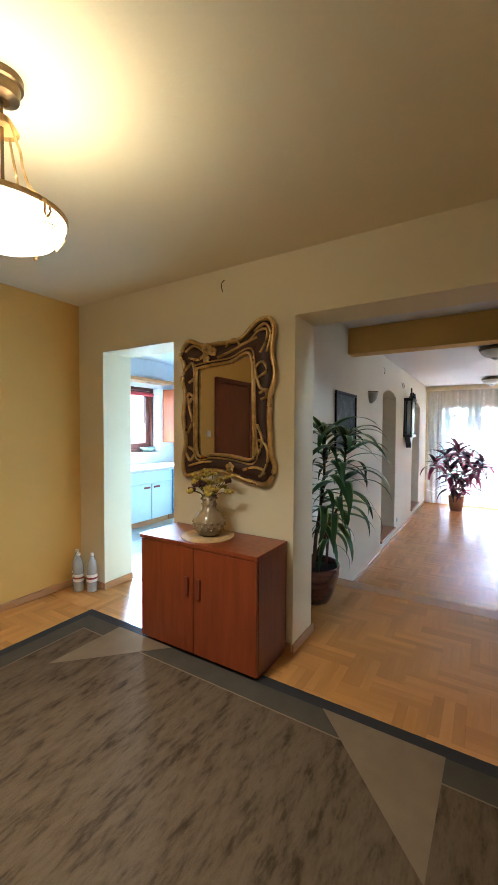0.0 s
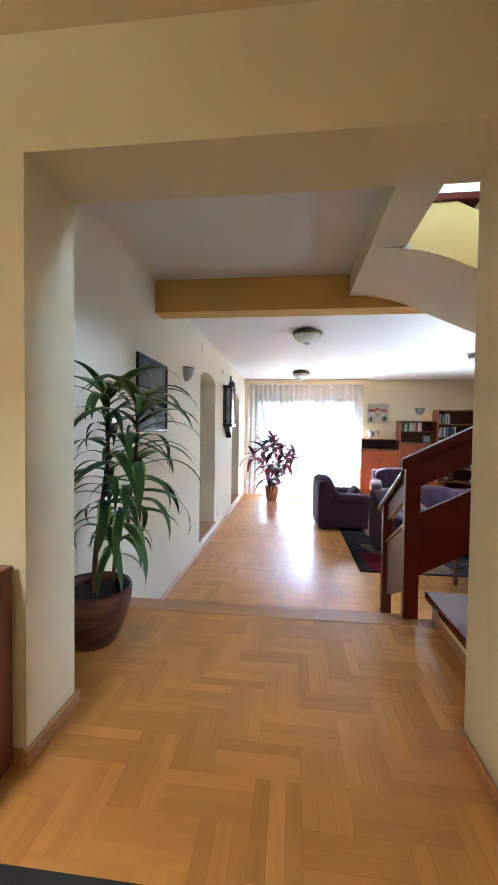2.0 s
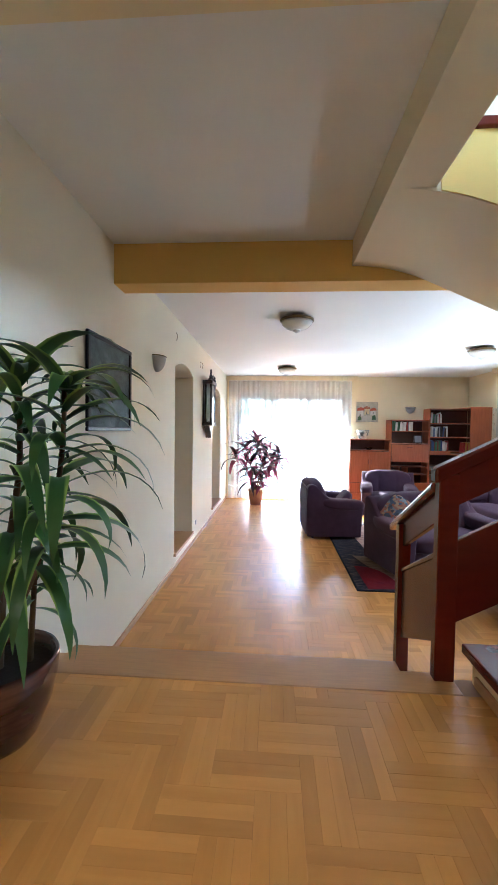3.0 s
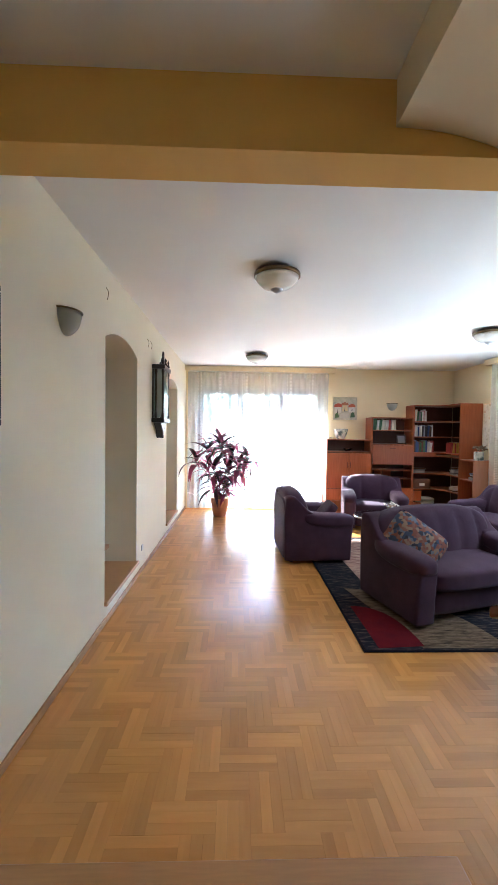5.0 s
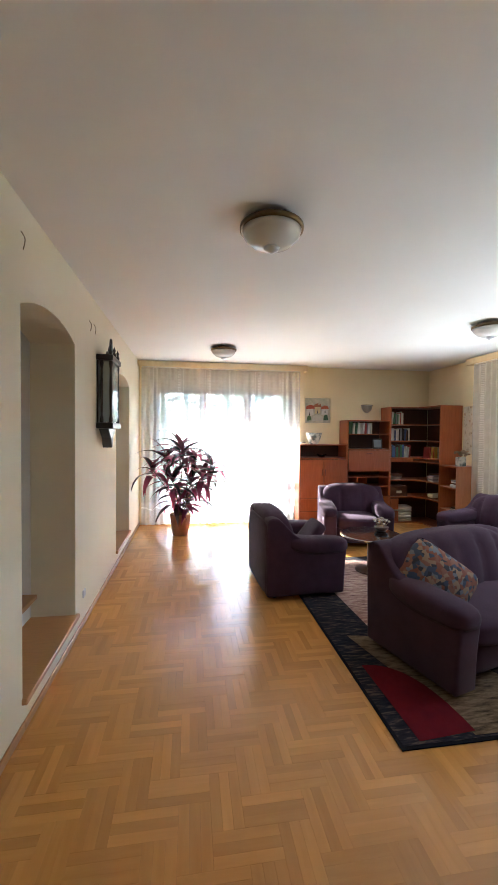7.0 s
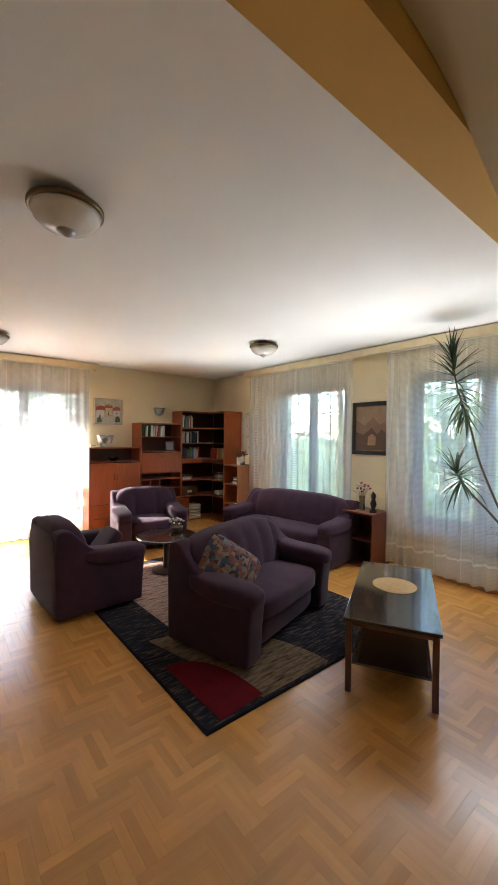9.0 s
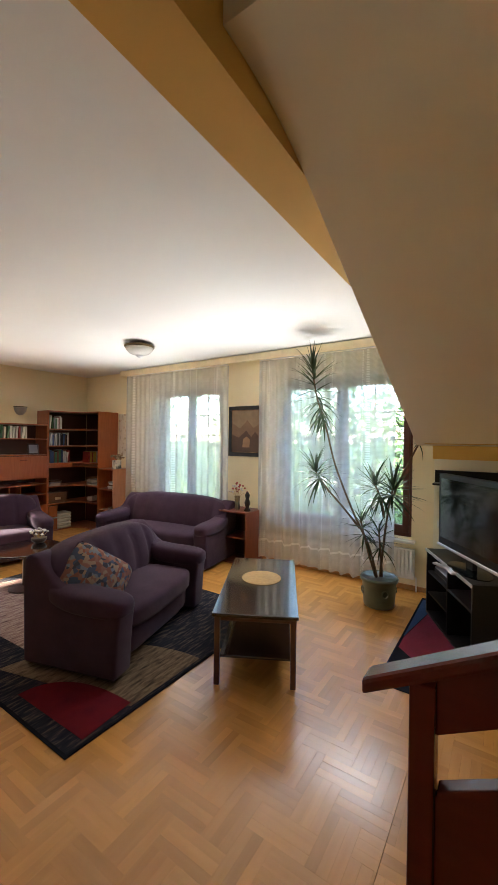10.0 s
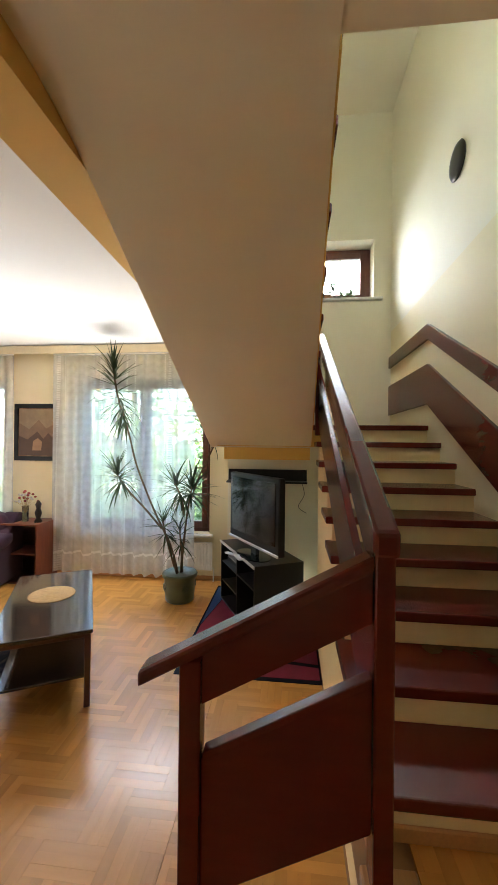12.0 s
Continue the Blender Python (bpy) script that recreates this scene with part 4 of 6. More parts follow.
RUG_BLUE = material("deep_blue_pile", (0.012, 0.05, 0.14), 0.95, bump=0.6, bump_scale=300)
RUG_MAG = material("magenta_red_pile", (0.20, 0.008, 0.03), 0.95, color2=(0.15, 0.006, 0.02), scale=8, bump=0.6, bump_scale=300)

rug = thing("rug", "dark abstract rug with brown streaks and a red disc", "rug", group="rugs")
part("backing", box(2.12, 4.40, 3.60, 6.80, 0.0015, 0.008), RUG_BLACK, rug)
part("dark_field", box(2.14, 4.38, 3.62, 6.78, 0.0081, 0.0105), RUG_DARK, rug)
part("brown_field", prism([(2.20 + 1.1 * math.sin(a) - 0.02, 3.64 + 1.15 * math.cos(a)) for a in [radians(6 + 84 * i / 18) for i in range(19)]] + [(3.95, 3.64), (2.6, 3.64)][1:], "z", 0.0106, 0.0125), RUG_BROWN, rug)
part("red_disc", prism([(2.25, 3.64)] + [(2.22 + 0.40 * math.sin(a) ** 0.8, 3.64 + 0.72 * math.cos(a) ** 0.8) for a in [radians(1 + 88 * i / 16) for i in range(17)]], "z", 0.0126, 0.0138), RUG_RED, rug)
part("brown_field", prism([(2.55, 4.9), (3.3, 4.7), (4.0, 5.2), (4.2, 6.3), (3.0, 6.7), (2.5, 6.2)], "z", 0.0106, 0.0125), rug_material("rosy_streaked_pile", ((0.32, (0.10, 0.05, 0.045)), (0.48, (0.28, 0.17, 0.14)), (0.62, (0.40, 0.30, 0.24)), (0.74, (0.14, 0.05, 0.05))), 5, (1.5, 7, 1)), rug)
rug2 = thing("rug", "red and blue patterned rug below the television", "rug", group="rugs")
part("backing", box(3.80, 5.66, 1.256, 2.385, 0.0015, 0.008), RUG_BLACK, rug2)
part("red_field", prism([(4.05, 1.27), (5.6, 1.27), (5.6, 2.20), (4.60, 2.36), (4.40, 2.36), (4.15, 2.1)], "z", 0.0081, 0.011), RUG_MAG, rug2)
part("blue_field", prism([(4.62, 2.365), (5.60, 2.21), (5.60, 2.365)], "z", 0.0081, 0.011), RUG_BLUE, rug2)
part("red_field", prism([(3.84, 1.27), (4.0, 1.27), (4.1, 2.1), (3.84, 1.9)], "z", 0.0081, 0.011), RUG_MAG, rug2)

HALL_PILE = rug_material("taupe_mottled_pile", ((0.34, (0.060, 0.038, 0.022)), (0.47, (0.115, 0.078, 0.044)), (0.6, (0.150, 0.104, 0.060)), (0.74, (0.078, 0.051, 0.029))), 6, (4, 1.2, 1))
HALL_BAND = material("taupe_band_pile", (0.098, 0.080, 0.058), 0.95, color2=(0.080, 0.066, 0.048), scale=9, bump=0.6, bump_scale=300, spec=0.08)
HALL_BORDER = material("charcoal_border_pile", (0.030, 0.028, 0.028), 0.95, bump=0.6, bump_scale=300)
HALL_BEIGE = material("beige_pile", (0.24, 0.17, 0.10), 0.95, color2=(0.205, 0.145, 0.085), scale=9, bump=0.6, bump_scale=300, spec=0.08)
hr = thing("rug", "taupe hall rug with charcoal border and beige wedges", "rug", group="rugs")
part("border", box(-1.115, 1.685, -2.75, -0.295, PLAT + 0.0015, PLAT + 0.008), HALL_BORDER, hr)
part("band", box(-1.045, 1.615, -2.68, -0.365, PLAT + 0.0081, PLAT + 0.010), HALL_BAND, hr)
part("line", box(-0.925, 1.448, -2.55, -0.497, PLAT + 0.0101, PLAT + 0.0107), HALL_BEIGE, hr)
part("field", box(-0.915, 1.438, -2.54, -0.507, PLAT + 0.0108, PLAT + 0.0125), HALL_PILE, hr)
part("wedge", prism([(0.72, -0.366), (1.25, -0.366), (1.235, -0.90)], "z", PLAT + 0.0126, PLAT + 0.014), HALL_BEIGE, hr)
part("wedge", prism([(-0.72, -0.366), (-0.25, -0.366), (-0.735, -0.86)], "z", PLAT + 0.0126, PLAT + 0.014), HALL_BEIGE, hr)

# ---- tables ----
GLOSS_TOP = material("glossy_dark_tabletop", (0.028, 0.014, 0.010), 0.08, color2=(0.018, 0.009, 0.007), scale=4, stretch=(1, 8, 1), coat=0.8)
LEG_WOOD = material("walnut_leg", (0.12, 0.045, 0.02), 0.35, scale=5, stretch=(8, 8, 1), coat=0.2)
STRAW = material("woven_straw", (0.55, 0.36, 0.15), 0.8, color2=(0.42, 0.26, 0.10), scale=40, bump=0.6, bump_scale=120)
ct = thing("coffee_table", "dark glossy low table with a lower shelf", "table", pose(3.79, 3.39, 0, 0, 0, 28.5))
part("tabletop", box(-0.66, 0.66, -0.31, 0.31, 0.505, 0.532, 0.006, seg=2), GLOSS_TOP, ct)
part("apron", box(-0.60, 0.60, -0.265, 0.265, 0.455, 0.504, 0.003), LEG_WOOD, ct)
part("shelf", box(-0.60, 0.60, -0.26, 0.26, 0.185, 0.205, 0.004), GLOSS_TOP, ct)
for sx in (-1, 1):
    for sy in (-1, 1):
        part("leg", box(sx * 0.61 - 0.02, sx * 0.61 + 0.02, sy * 0.275 - 0.02, sy * 0.275 + 0.02, 0, 0.504, 0.004), LEG_WOOD, ct)


def mat_disc(r, z):
    bm = bmesh.new()
    prof = []
    for i in range(12):
        prof += [(r * i / 12 + 0.001, z + 0.004), (r * (i + 0.5) / 12, z + 0.0065)]
    add_lathe(bm, [(0.001, z + 0.0005)] + [(r, z + 0.0005), (r, z + 0.005)] + prof[::-1], 40, cap=False)
    return bm


pm_ = thing("placemat", "round woven straw mat on the table", "placemat", pose(3.87, 3.43, 0.532))
part("weave", mat_disc(0.175, 0), STRAW, pm_)
rt = thing("round_table", "small round dark glass-topped table between the seats", "table", pose(3.22, 6.25, 0.008))
part("tabletop", lathe([(0.01, 0.45), (0.36, 0.45), (0.37, 0.46), (0.36, 0.475), (0.01, 0.476)], 40), GLOSS_TOP, rt, smooth=False)
part("rim", lathe([(0.371, 0.452), (0.378, 0.455), (0.378, 0.472), (0.371, 0.475)], 40, cap=False), STEEL, rt)
part("column", lathe([(0.18, 0), (0.18, 0.02), (0.04, 0.05), (0.035, 0.40), (0.10, 0.449)], 20), DARK_WOOD, rt)
DRIED = material("dried_white_flower", (0.62, 0.56, 0.50), 0.9, vary=0.15)
fl = thing("dried_flowers", "low bunch of dried white flowers in a bowl", "flowers", pose(3.42, 6.35, 0.485))
part("bowl", lathe([(0.05, 0), (0.08, 0.03), (0.09, 0.06), (0.08, 0.06)], 18), DARK_WOOD, fl, smooth=True)
rnd = random.Random(3)
for i in range(16):
    a, r = rnd.uniform(0, 6.28), rnd.uniform(0.0, 0.13)
    x, y, z = r * math.cos(a), r * math.sin(a), 0.16 - r * 0.3 + rnd.uniform(-0.02, 0.02)
    part("stem", tube([(x * 0.3, y * 0.3, 0.04), (x, y, z)], 0.0018, 5), STRAW, fl)
    part("blossom", rounded(0.036, 0.036, 0.026, x, y, z, 2, 2), DRIED, fl)

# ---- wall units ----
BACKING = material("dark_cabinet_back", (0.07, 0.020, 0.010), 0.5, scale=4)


def open_unit(th, x0, x1, y0, y1, z0, z1, shelves=(), front_y=None, mat=CHERRY, t=0.02, back=True):
    """A carcass open towards -y: sides, top, bottom, back and shelves."""
    part("side_panel", box(x0, x0 + t, y0, y1, z0, z1, 0.002), mat, th)
    part("side_panel", box(x1 - t, x1, y0, y1, z0, z1, 0.002), mat, th)
    part("top_panel", box(x0 + t, x1 - t, y0, y1, z1 - t, z1, 0.002), mat, th)
    part("bottom_panel", box(x0 + t, x1 - t, y0, y1, z0, z0 + t, 0.002), mat, th)
    if back:
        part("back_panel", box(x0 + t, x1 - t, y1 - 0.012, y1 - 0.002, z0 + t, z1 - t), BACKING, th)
    for z in shelves:
        part("shelf", box(x0 + t, x1 - t, y0 + 0.01, y1 - 0.013, z, z + 0.018, 0.002), mat, th)


UY0, UY1 = 8.68, 9.10
c1 = thing("cabinet", "cherry veneer cabinet with two doors and drawers", "cabinet", group="wall unit")
open_unit(c1, 2.98, 3.92, UY0, UY1, 0.0, 1.54, (1.27,))
for i, x in enumerate((3.002, 3.452)):
    dr = part("door", box(x, x + 0.446, UY0 - 0.018, UY0 - 0.001, 0.52, 1.255, 0.003), CHERRY, c1)
    part("handle", box(x + (0.41 if i == 0 else 0.02), x + (0.425 if i == 0 else 0.035), UY0 - 0.035, UY0 - 0.019, 0.95, 1.07, 0.004), CHERRY_DK, dr)
for z in (0.03, 0.275):
    dr = part("drawer", box(3.002, 3.898, UY0 - 0.018, UY0 - 0.001, z, z + 0.235, 0.003), CHERRY, c1)
    part("handle", box(3.39, 3.51, UY0 - 0.034, UY0 - 0.019, z + 0.16, z + 0.175, 0.004), CHERRY_DK, dr)
c2 = thing("cabinet", "tall cherry shelf cabinet with a drop-front desk", "cabinet", group="wall unit")
open_unit(c2, 3.925, 4.80, UY0, UY1, 0.0, 2.01, (1.73, 1.44, 1.02, 0.90))
fd = part("drop_front", box(3.95, 4.775, UY0 - 0.018, UY0 - 0.001, 1.03, 1.43, 0.003), CHERRY, c2)
part("handle", box(4.30, 4.42, UY0 - 0.034, UY0 - 0.019, 1.36, 1.375, 0.004), CHERRY_DK, fd)
for x in (4.13, 4.32):
    part("divider", box(x, x + 0.016, UY0 + 0.01, UY1 - 0.013, 0.55, 0.899), CHERRY, c2)
part("shelf", box(4.337, 4.78, UY0 + 0.01, UY1 - 0.013, 0.72, 0.735), CHERRY, c2)
for z in (0.03, 0.29):
    dr = part("drawer", box(3.95, 4.775, UY0 - 0.018, UY0 - 0.001, z, z + 0.25, 0.003), CHERRY, c2)
    part("handle", box(4.30, 4.42, UY0 - 0.034, UY0 - 0.019, z + 0.17, z + 0.185, 0.004), CHERRY_DK, dr)
# corner unit: two straight sides and shelves with a cut corner
c3 = thing("corner_bookcase", "tall cherry corner bookcase filled with books", "bookcase", group="wall unit")
CX, CY, CH = 4.81, 8.06, 2.28
part("side_panel", box(CX, CX + 0.02, 8.70, 9.10, 0, CH, 0.002), CHERRY, c3)
part("side_panel", box(5.42, 5.862, CY, CY + 0.02, 0, CH, 0.002), CHERRY, c3)
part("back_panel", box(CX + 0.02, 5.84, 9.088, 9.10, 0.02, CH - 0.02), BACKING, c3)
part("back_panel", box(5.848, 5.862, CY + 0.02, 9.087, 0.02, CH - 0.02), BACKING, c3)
SHELF_Z = (0.0, 0.50, 0.83, 1.20, 1.27, 1.60, 1.92, CH - 0.02)
for z in SHELF_Z:
    part("shelf", prism([(CX + 0.02, 8.71), (5.30, 8.71), (5.43, 8.55), (5.43, CY + 0.021), (5.846, CY + 0.021), (5.846, 9.086), (CX + 0.02, 9.086)], "z", z, z + 0.02), CHERRY, c3)
part("fascia", box(CX + 0.02, 5.30, 8.705, 8.712, 1.22, 1.27), CHERRY, c3)
for z in (0.03, 0.27):
    part("drawer", prism([(CX + 0.025, 8.71), (5.0, 8.71), (5.0, 8.692), (CX + 0.025, 8.692)], "z", z, z + 0.21, 0.002), CHERRY, c3)
c4 = thing("low_bookcase", "low cherry bookcase beside the tall one", "bookcase", group="wall unit")
bm_side = box(5.42, 5.862, 7.60, 7.62, 0, 1.20, 0.002)
LIGHT_CH = material("light_cherry_veneer", (0.50, 0.20, 0.085), 0.4, color2=(0.42, 0.16, 0.06), scale=4, stretch=(9, 9, 1))
part("side_panel", bm_side, LIGHT_CH, c4)
part("top_panel", box(5.42, 5.862, 7.621, 8.058, 1.18, 1.20, 0.002), CHERRY, c4)
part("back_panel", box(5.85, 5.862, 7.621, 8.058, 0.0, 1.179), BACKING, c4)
for z in (0.0, 0.40, 0.80):
    part("shelf", box(5.43, 5.849, 7.621, 8.058, z, z + 0.02, 0.002), CHERRY, c4)

BOOKC = [material("book_" + n, c, 0.6, vary=0.12) for n, c in (("white", (0.62, 0.60, 0.54)), ("red", (0.35, 0.04, 0.04)), ("blue", (0.05, 0.09, 0.22)), ("green", (0.06, 0.16, 0.08)), ("brown", (0.13, 0.06, 0.035)), ("grey", (0.24, 0.24, 0.25)), ("yellow", (0.55, 0.38, 0.07)), ("black", (0.025, 0.025, 0.03)))]
PAPER = material("paper_pages", (0.68, 0.63, 0.52), 0.9)
BK_LABEL = ("pale", "red", "blue", "green", "brown", "grey", "yellow", "black")


def book(x, y, z, t, h, d, ci, tilt=0.0, rz=0.0, flat=False):
    m = pose(x, y, z, 0, tilt, rz) if not flat else pose(x, y, z, 0, 0, rz)
    b = thing("book", BK_LABEL[ci] + " bound book on a cherry shelf", "book", m, "books on the shelves")
    dims = (0, t, 0, d, 0, h) if not flat else (0, h, 0, d, 0, t)
    part("cover", box(*dims, 0.002), BOOKC[ci], b)
    if flat:
        part("pages", box(0.004, h + 0.002, 0.004, d - 0.004, 0.004, t - 0.004), PAPER, b)
    else:
        part("pages", box(0.003, t - 0.003, 0.004, d - 0.004, h - 0.004, h + 0.001), PAPER, b)


rnd = random.Random(11)
def book_row(x, x_end, y, z, hmax, pick, lean_last=True):
    while x < x_end:
        t = rnd.uniform(0.016, 0.04)
        lean = 0.0 if rnd.random() < 0.75 else rnd.uniform(3, 8)
        book(x, y, z, t, hmax * rnd.uniform(0.78, 1.0), 0.19, rnd.choice(pick), lean)
        x += t + 0.0015 + (0.02 if lean else 0)


book_row(3.97, 4.42, UY0 + 0.03, 1.7485, 0.235, (0, 0, 0, 3, 5, 1))
book_row(CX + 0.05, 5.10, 8.75, 1.9405, 0.25, (0, 0, 5, 3, 1))
book_row(CX + 0.05, 5.22, 8.75, 1.6205, 0.25, (0, 5, 4, 2, 7, 0))
book_row(CX + 0.05, 5.25, 8.75, 1.2905, 0.25, (2, 2, 0, 3, 4, 0, 1))
book_row(5.45, 5.64, 8.42, 1.2905, 0.24, (1, 0, 1, 0, 6))
for k, (x, y, z, n) in enumerate(((CX + 0.06, 8.74, 0.85, 4), (5.46, 8.30, 0.85, 6), (5.46, 8.30, 0.52, 4), (5.50, 7.70, 0.82, 5), (5.50, 7.70, 0.42, 2))):
    for i in range(n):
        book(x + rnd.uniform(0, 0.02), y + rnd.uniform(0, 0.02), z + 0.0205 - 0.02 + i * 0.026, 0.025, 0.22, 0.16, rnd.choice((0, 5, 0, 4)), 0, rnd.uniform(-6, 6), True)
for i in range(2):
    book(3.98 + i * 0.06, UY0 + 0.04, 0.5505, 0.03, 0.23, 0.18, (1, 2)[i], 8 if i == 0 else 4)
for i in range(5):
    tagged(part("folded_blanket", rounded(0.34, 0.28, 0.058, 5.16, 8.86, 0.05 + 0.06 * i, 5, 4), PAPER, smooth=True), "folded cream blanket in the bookcase", "blanket", "blanket stack")
part_box = thing("storage_box", "brown cardboard box on a bookcase shelf", "box", pose(CX + 0.05, 8.76, 0.52))
part("body", box(0, 0.36, 0, 0.25, 0, 0.20, 0.004), BOOKC[4], part_box)
part("label", box(0.13, 0.24, -0.002, -0.0005, 0.06, 0.11), PAPER, part_box)
pf = thing("photo_frame", "small framed photograph on a shelf", "photo frame", pose(4.48, UY0 + 0.08, 1.4585, -10, 0, 0))
part("frame", box(0, 0.20, 0, 0.015, 0, 0.20, 0.004), DARK_WOOD, pf)
part("photo", box(0.025, 0.175, -0.002, -0.0005, 0.025, 0.175), BOOKC[5], pf)
GLAZE = material("marbled_white_glaze", (0.70, 0.66, 0.56), 0.3, color2=(0.10, 0.13, 0.12), scale=9, detail=3, contrast=2)
tagged(part("planter", lathe([(0.06, 0), (0.09, 0.02), (0.13, 0.12), (0.155, 0.22), (0.145, 0.22), (0.11, 0.10)], 28, pose(3.32, 8.88, 1.541)), GLAZE, smooth=True), "white and black marbled ceramic pot on the cabinet", "pot")
tagged(part("dish", lathe([(0.04, 0), (0.05, 0.04), (0.045, 0.04)], 18, pose(3.08, 8.80, 1.541)), GLAZE, smooth=True), "small ceramic dish on the cabinet", "dish")
tagged(part("glass_bowl", lathe([(0.04, 0), (0.06, 0.01), (0.10, 0.06), (0.095, 0.06), (0.05, 0.015)], 22, pose(3.45, 8.80, 1.2885)), glass("bowl_glass", (0.9, 0.92, 0.92)), smooth=True), "clear glass bowl on the cabinet shelf", "bowl")
dv = thing("dried_bouquet", "dried brown hydrangea in a white vase on the bookcase", "flowers", pose(5.60, 7.74, 1.20))
part("vase", box(-0.07, 0.07, -0.05, 0.05, 0, 0.16, 0.008), GLAZE, dv)
rnd = random.Random(5)
BROWNF = material("dried_brown_flower", (0.28, 0.19, 0.12), 0.9, vary=0.2)
for i in range(26):
    a, r = rnd.uniform(0, 6.28), rnd.uniform(0, 0.13)
    part("blossom", rounded(0.05, 0.05, 0.035, r * math.cos(a), r * math.sin(a), 0.21 + rnd.uniform(0, 0.07) - r * 0.2, 2, 1), BROWNF, dv)

# ---- side cabinet, television ----
sc = thing("side_cabinet", "open dark cherry side cabinet between the windows", "cabinet", pose(5.61, 4.90, 0, 0, 0, -90))
open_unit(sc, -0.27, 0.27, -0.22, 0.22, 0.0, 0.745, (0.36,), mat=CHERRY_DK)
BRONZE = material("dark_bronze", (0.03, 0.022, 0.018), 0.3, 0.6)
tagged(part("figurine", lathe([(0.05, 0), (0.05, 0.02), (0.025, 0.05), (0.045, 0.12), (0.025, 0.18), (0.04, 0.23), (0.01, 0.28)], 10, pose(5.55, 4.72, 0.746)), BRONZE, smooth=True), "small abstract dark bronze figure on the cabinet", "figurine")
vs = thing("vase_of_flowers", "grey glass vase with dried red and white flowers", "flowers", pose(5.58, 4.92, 0.746))
part("vase", lathe([(0.035, 0), (0.04, 0.02), (0.036, 0.12), (0.042, 0.2), (0.036, 0.2)], 18), glass("smoke_glass", (0.45, 0.5, 0.47), 0.1), vs, smooth=True)
rnd = random.Random(8)
REDF = material("dried_red_flower", (0.34, 0.07, 0.06), 0.9, vary=0.3)
for i in range(26):
    a, r = rnd.uniform(0, 6.28), rnd.uniform(0.02, 0.16)
    p = (r * math.cos(a), r * math.sin(a), 0.27 + rnd.uniform(0, 0.13) - r * 0.25)
    part("stem", tube([(0, 0, 0.10), (p[0] * 0.4, p[1] * 0.4, 0.22), p], 0.0015, 4), STRAW, vs)
    part("blossom", rounded(0.035, 0.035, 0.03, *p, 2, 1), REDF if i % 2 else DRIED, vs)
BLACK = material("black_lacquer", (0.010, 0.010, 0.011), 0.35, scale=3, spec=0.3)
SCREEN = material("dark_screen", (0.008, 0.010, 0.012), 0.12, coat=0.3)
SILVER = material("silver_plastic", (0.55, 0.56, 0.58), 0.3, 0.7)
ts = thing("tv_stand", "black open television stand on the rug", "tv stand", pose(4.94, 1.83, 0.011, 0, 0, 207))
open_unit(ts, -0.52, 0.52, -0.25, 0.25, 0.0, 0.66, (0.42,), mat=BLACK, t=0.022)
part("divider", box(-0.01, 0.01, -0.24, 0.235, 0.022, 0.638), BLACK, ts)
part("shelf", box(-0.49, -0.012, -0.24, 0.235, 0.21, 0.225), BLACK, ts)
part("edge_strip", box(-0.525, 0.525, -0.262, -0.252, 0.636, 0.665, 0.002), SILVER, ts)
pl = thing("dvd_player", "silver player on the stand shelf", "player", ts.matrix_basis @ pose(-0.25, -0.02, 0.4385))
part("body", box(-0.2, 0.2, -0.17, 0.17, 0, 0.06, 0.004), SILVER, pl)
part("front", box(-0.19, 0.19, -0.176, -0.171, 0.01, 0.05), BLACK, pl)
tv = thing("television", "black flat-screen television with a silver lower edge", "television", pose(4.72, 1.865, 0.672, 0, 0, 214))
part("body", box(-0.50, 0.50, -0.02, 0.05, 0.10, 0.80, 0.012, seg=2), BLACK, tv)
part("screen", box(-0.445, 0.445, -0.024, -0.0205, 0.19, 0.755), SCREEN, tv, "dark reflective screen")
part("lower_edge", box(-0.50, 0.50, -0.03, -0.0205, 0.10, 0.125, 0.003), SILVER, tv, "silver strip")
part("neck", box(-0.05, 0.05, 0.0, 0.04, 0.015, 0.11), BLACK, tv)
part("foot", lathe([(0.25, 0), (0.25, 0.008), (0.05, 0.018)], 32, Matrix.Diagonal((1, 0.55, 1, 1))), SCREEN, tv, smooth=False)
for dx, dy, rz, mm in ((-0.10, 0.20, 20, SILVER), (0.02, 0.24, -10, RADI)):
    rc = thing("remote_control", "slim remote control on the stand", "remote", tv.matrix_basis @ pose(dx, -0.20 + dy * 0.1, 0.0195 - 0.018, 0, 0, rz))
    part("body", box(-0.09, 0.09, -0.022, 0.022, 0, 0.018, 0.006, seg=2), mm, rc)
ws = thing("wall_shelf", "black wall shelf above the television", "shelf", group="")
part("back_board", box(5.775, 5.797, 1.30, 2.29, 1.30, 1.46, 0.003), BLACK, ws)
part("ledge", box(5.60, 5.774, 1.30, 2.29, 1.30, 1.322, 0.003), BLACK, ws)
sk = thing("wall_socket", "white wall socket beside the window", "socket")
part("plate", box(5.785, 5.798, 2.18, 2.26, 0.80, 0.88, 0.004), RADI, sk)
tagged(part("cable", tube(smooth_path([(5.79, 1.36, 1.30), (5.77, 1.33, 1.15), (5.78, 1.40, 1.0), (5.78, 1.30, 0.92)]), 0.004, 6), BLACK), "thin black cable hanging from the shelf", "cable")

